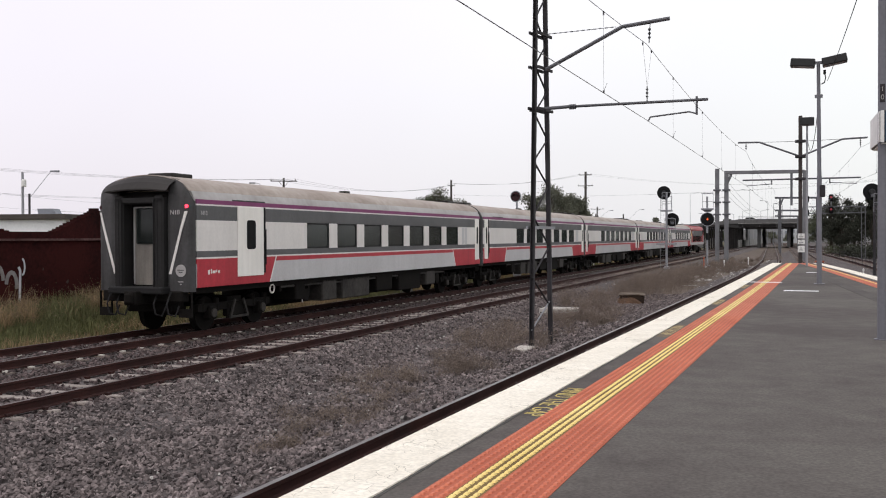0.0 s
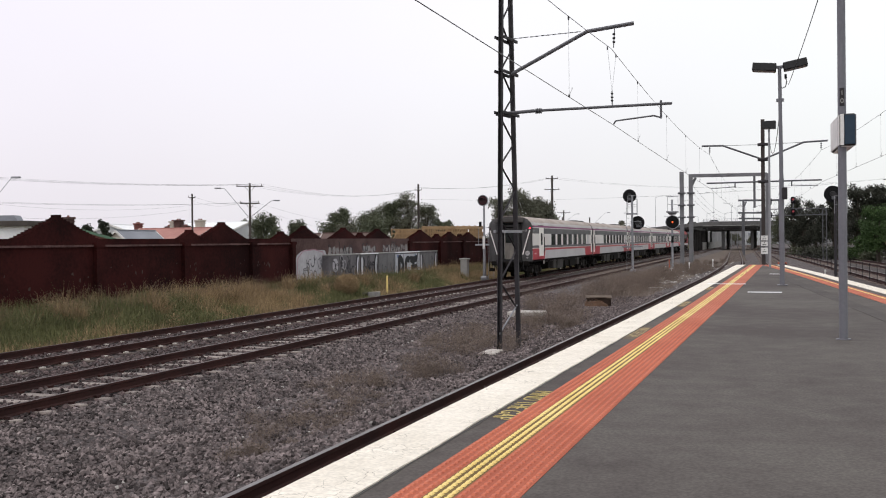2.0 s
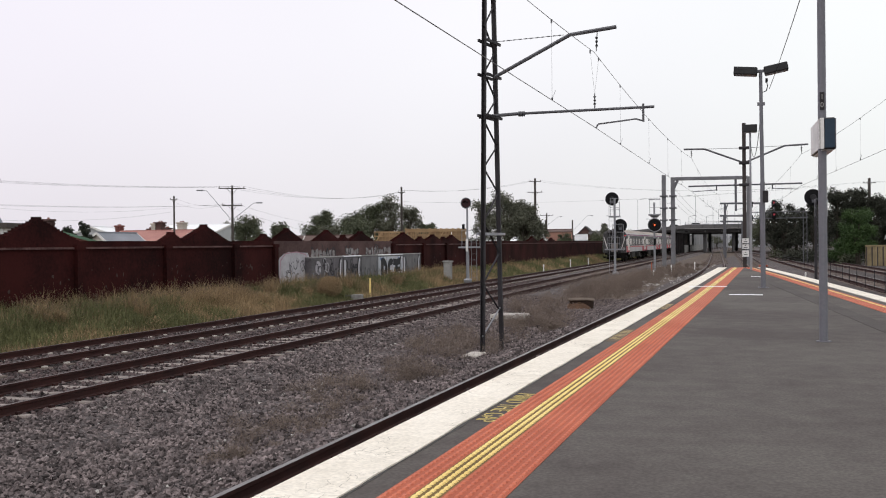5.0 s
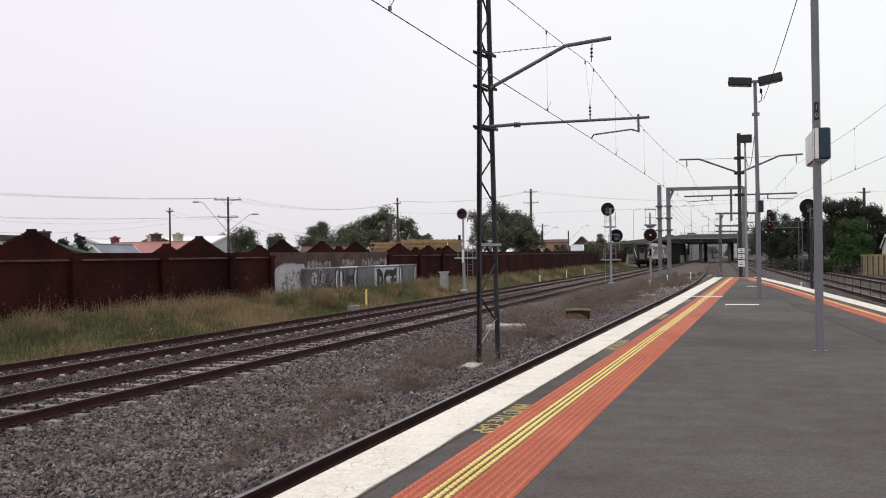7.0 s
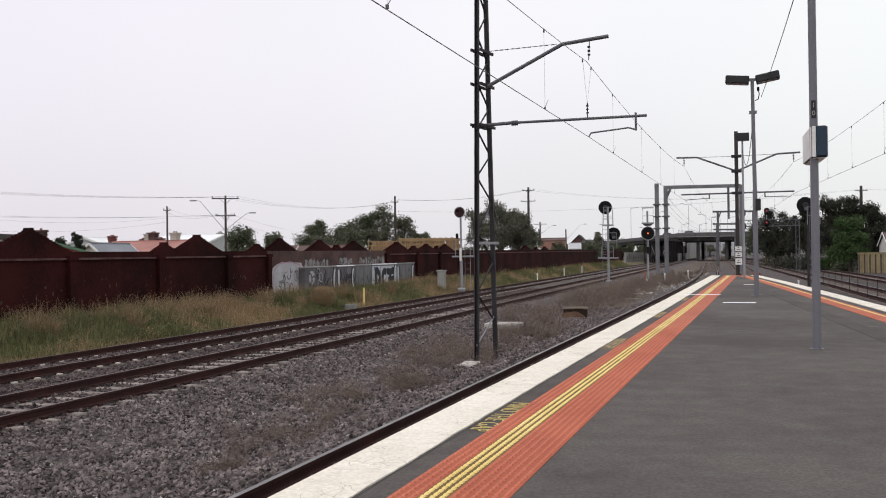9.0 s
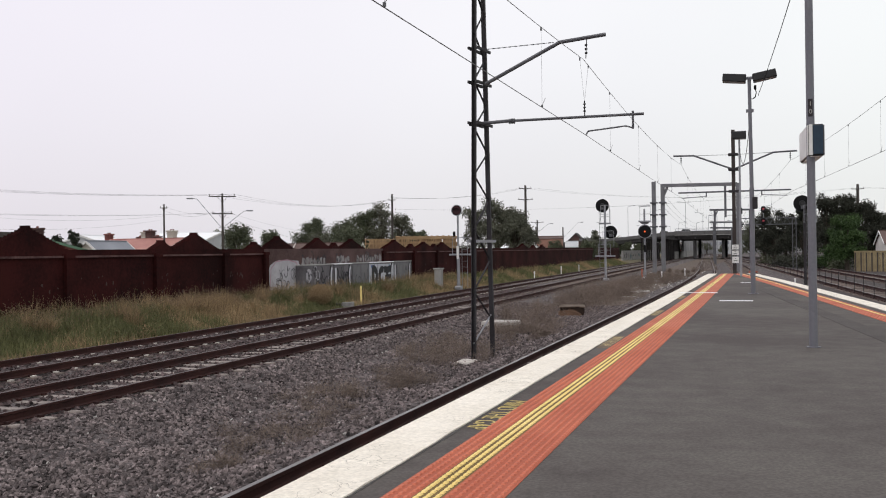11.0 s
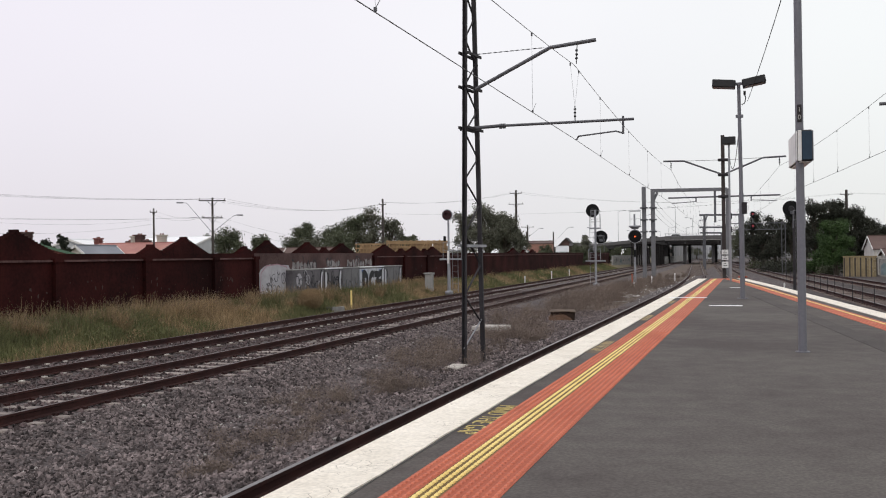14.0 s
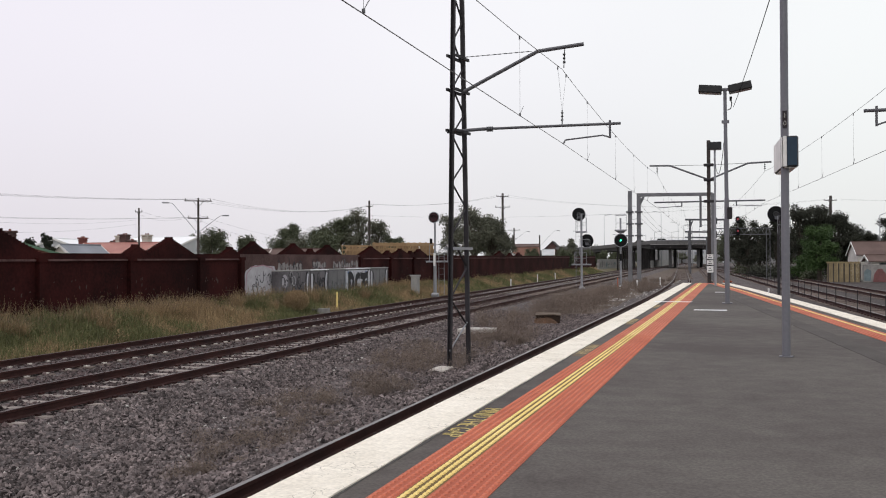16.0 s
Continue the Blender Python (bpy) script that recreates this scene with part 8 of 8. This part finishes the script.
for k, (n, y0, y1, p, wd) in enumerate(((125000, 10, 72, 1.35, 0.012), (32000, 60, 175, 1.2, 0.032))):
    u, x, y, f = strip_of(n, y0, y1, p)
    g = 1.3 * patch(x, y, 0.30, 0) + 0.7 * patch(x, y, 0.9, 9)
    tall = 0.20 + 0.62 * np.clip(f * 1.4, 0, 1) + 0.30 * patch(x, y, 0.8, 20) + 0.15 * patch(x, y, 2.4, 31)
    h = np.clip(tall * rs.uniform(0.35, 1.25, n), 0.06, 1.15)
    green = g + rs.normal(0, 0.18, n) > np.where(y < 24, -0.30, -0.10 - 0.25 * k)
    blades("grass", x[green], y[green], zs(u[green]), h[green] * 0.85, wd * 1.8 * np.ones(green.sum()), M["green_grass"], "green weeds between track and wall", 40 + k, 0.7)
    d = ~green
    blades("grass", x[d], y[d], zs(u[d]), h[d], wd * np.ones(d.sum()), M["straw"], "dry straw-coloured grass between track and wall", 50 + k, 0.8)
# seed heads standing against the wall, in loose tufts
tuft = rs.uniform(0, 1, 90)
n = 4200
c = rs.randint(0, 90, n)
y = 12 + 52 * tuft[c] ** 1.2 + rs.normal(0, 0.35, n)
x = -21.35 + HEAD * y + rs.normal(0, 0.22, n)
blades("seed_heads", x, y, np.full(n, 0.25) + 0.45 * rs.uniform(0, 1, n), 0.25 + 0.55 * rs.uniform(0, 1, n) ** 2, np.full(n, 0.008), M["straw"], "dry seed heads against the dark wall", 60, 1.1)
# leafy weed clumps among the grass
for m, cnt, sd, lb in (("green_grass", 70, 5, "leafy green weed clumps in the grass strip"), ("straw", 45, 6, "bushy dry weed clumps in the grass strip")):
    r2 = np.random.RandomState(sd)
    cy = 12 + 75 * r2.uniform(0, 1, cnt) ** 1.2
    cu = -18.9 - 2.9 * r2.uniform(0, 1, cnt)
    rad = r2.uniform(0.25, 0.62, cnt)
    k = r2.randint(0, cnt, 15000)
    q = np.stack([cu[k] + HEAD * cy[k], cy[k], zs(cu[k]) + rad[k] * 0.7], 1) + r2.normal(size=(15000, 3)) * (rad[k] * 0.5)[:, None]
    q[:, 2] = np.maximum(q[:, 2], zs(cu[k]) + 0.02)
    tagged(leaves("weed_clumps", q, 0.028, M[m], None, r2), lb, "weeds", kind="stuff")
M["plume"] = mat("pale_grass_plumes", (0.27, 0.195, 0.145), (0.18, 0.128, 0.095), 0.9, s1=0.4, s2=5, bump=0, island=0.35)
# rank green growth at the foot of the cabinets and a round dry bush before them
r5 = np.random.RandomState(23)
n = 9000
y = r5.choice([42.5, 46.2, 48.6, 50.5, 53.5, 55.8, 58.6, 61.0, 64.5, 67.5, 71.0], n) + r5.normal(0, 0.75, n)
off = 0.85 + np.abs(r5.normal(0, 0.45, n))
x = -22.0 + HEAD * y + off
blades("green_weeds", x, y, zs(x - HEAD * y), r5.uniform(0.25, 0.85, n), np.full(n, 0.035), M["green_grass"], "rank green weeds at the foot of the cabinets", 75, 0.7)
q = r5.normal(size=(14000, 3))
q *= (0.62 * r5.uniform(0.1, 1.0, (14000, 1)) ** 0.5) / np.linalg.norm(q, axis=1)[:, None]
q = q * np.array([1, 1.25, 0.85]) + np.array([-20.6, 41.4, 0.40])
tagged(leaves("dry_bush", q, 0.05, M["straw"], None, r5, 0.14), "round straw-brown bush before the cabinets", "bush", kind="stuff")
# dead brown weeds in the ballast: thin misty bushes, densest along the middle strip
r3 = np.random.RandomState(91)
bush = []
for x0, y0, dx, dy, cnt, hh in ((-6.7, 11.2, 0.25, 0.5, 6, 0.25), (-7.1, 12.6, 0.3, 0.5, 7, 0.28), (-7.3, 14.5, 0.4, 0.6, 10, 0.3), (-8.1, 17.3, 0.4, 0.7, 10, 0.32), (-7.4, 18.4, 0.25, 0.5, 14, 0.45),
                               (-7.9, 23.0, 0.45, 1.0, 26, 0.5), (-8.8, 26.5, 0.5, 1.2, 12, 0.45), (-7.9, 31.0, 0.45, 0.9, 24, 0.6), (-6.8, 30.0, 0.2, 0.6, 8, 0.35), (-8.3, 35.5, 0.55, 1.6, 30, 0.95), (-9.3, 40, 0.5, 2.0, 16, 0.8),
                               (-8.7, 50, 0.7, 2.6, 42, 1.0), (-9.0, 58, 0.7, 3.5, 52, 1.15), (-9.1, 67, 0.8, 4, 40, 1.05), (-9.0, 78, 1.0, 5, 34, 0.75), (-8.8, 92, 1.1, 6, 30, 0.6), (-8.0, 104, 1.0, 6, 20, 0.5)):
    for _ in range(cnt):
        bush.append((np.clip(r3.normal(x0, dx * 1.5), -10.5, -6.2), r3.normal(y0, dy * 1.5), hh * r3.uniform(0.45, 1.15)))
bush = [b for b in bush if (abs(b[0] + 7.6) > 0.75 or abs(b[1] - 37.6) > 2.6) and (abs(b[0] + 9.3) > 0.9 or abs(b[1] - 33.2) > 1.6)]
bx, by, bh = (np.array(v) for v in zip(*bush))
k = r3.randint(0, len(bush), 16000)                                   # stems fanning from each root
blades("dead_weeds", bx[k] + r3.normal(0, 0.10, len(k)) * (1 + bh[k]), by[k] + r3.normal(0, 0.14, len(k)) * (1 + bh[k]), np.full(len(k), -0.40), bh[k] * r3.uniform(0.3, 1.15, len(k)), 0.003 + 0.00008 * by[k], M["dead_weed"], "dead brown weeds growing in the ballast", 70, 1.3)
k = r3.randint(0, len(bush), 125000)                                   # fine twigs and seed husks
q = np.stack([bx[k] + r3.normal(0, 0.15, len(k)) * (0.4 + bh[k]), by[k] + r3.normal(0, 0.20, len(k)) * (0.4 + bh[k]), -0.40 + bh[k] * np.abs(r3.normal(0.45, 0.28, len(k)))], 1)
tagged(leaves("dead_twigs", q, 0.034 + 0.0006 * by[k][:, None], M["dead_weed"], None, r3, 0.09), "fine dead twigs of the brown weeds in the ballast", "weeds", kind="stuff")
# pinkish-brown seed heads nodding over the whole grass strip
u, x, y, f = strip_of(9000, 10, 70, 1.3)
g = patch(x, y, 0.4, 50)
ok = (g > 0.0) & (f > 0.25)
M["seed"] = mat("rusty_seed_heads", (0.20, 0.13, 0.095), (0.14, 0.085, 0.065), 0.9, s1=0.4, s2=5, bump=0, island=0.4)
n = int(ok.sum())
q = np.stack([x[ok], y[ok], zs(u[ok]) + 0.40 + 0.45 * r3.uniform(0, 1, n) * (0.5 + f[ok])], 1)
tagged(leaves("seed_heads", q, 0.022, M["seed"], None, r3), "rusty brown seed heads over the dry grass", "grass", kind="stuff")
# feathery tussocks standing against the wall
r4 = np.random.RandomState(17)
cy = np.concatenate([np.array([14.2, 15.6, 17.0, 18.6, 20.3, 22.4, 25.5, 27.0, 29.5, 31.2, 34.0, 37.5, 41.5, 46.5, 52.0, 58.5]), 13 + 34 * r4.uniform(0, 1, 44)])
cu = -19.9 - 1.6 * r4.uniform(0, 1, len(cy))
N = 15000
k = r4.randint(0, len(cy), N)
a, lean = r4.uniform(0, 2 * np.pi, N), r4.uniform(0, 0.55, N)
hh = (0.6 + 0.5 * r4.uniform(0, 1, len(cy)))[k] * r4.uniform(0.6, 1.15, N)
blades("tussocks", cu[k] + HEAD * cy[k] + 0.12 * np.cos(a), cy[k] + 0.16 * np.sin(a), zs(cu[k]), hh, 0.006 + 0.00018 * cy[k], M["straw"], "feathery dry grass tussocks against the wall", 81, 1.1)
q = np.stack([cu[k] + HEAD * cy[k] + np.cos(a) * (0.15 + lean * hh * 1.1), cy[k] + np.sin(a) * (0.2 + lean * hh * 1.3), zs(cu[k]) + hh * (1.0 - 0.45 * lean)], 1)
tagged(leaves("seed_heads", q, 0.030, M["plume"], None, r4, 0.25), "pale pinkish plumes on the dry tussocks", "grass", kind="stuff")

# ---- what moves ----
SPEED, REAR = 19.85, 19.0
LAG = {0.5: 0.28, 1.0: 0.22, 1.5: 0.21, 2.0: 0.18, 2.5: 0.10}


def motions():
    for i, ob in enumerate([*cars, loco]):
        length = CAR if i < 5 else 19.5
        rows = []
        for k in range(33):
            t = k * 0.5
            # it still gathers a little speed in the first seconds
            y = REAR + SPEED * t - LAG.get(t, 0.0) + i * CAR
            x0, x1 = line_a(y), line_a(y + length)
            rows.append((t, pose(x0, y, 0, 0, 0, -math.degrees(math.atan2(x1 - x0, length)))))
        walk(ob, rows)
    # the vane swings from amber to green
    walk(VANE, [(t, pose(*VANE_AT, 0, a, 0)) for t, a in ((0, 0), (15.34, 0), (15.4, -45), (15.47, -90), (16.0, -90))])


motions()
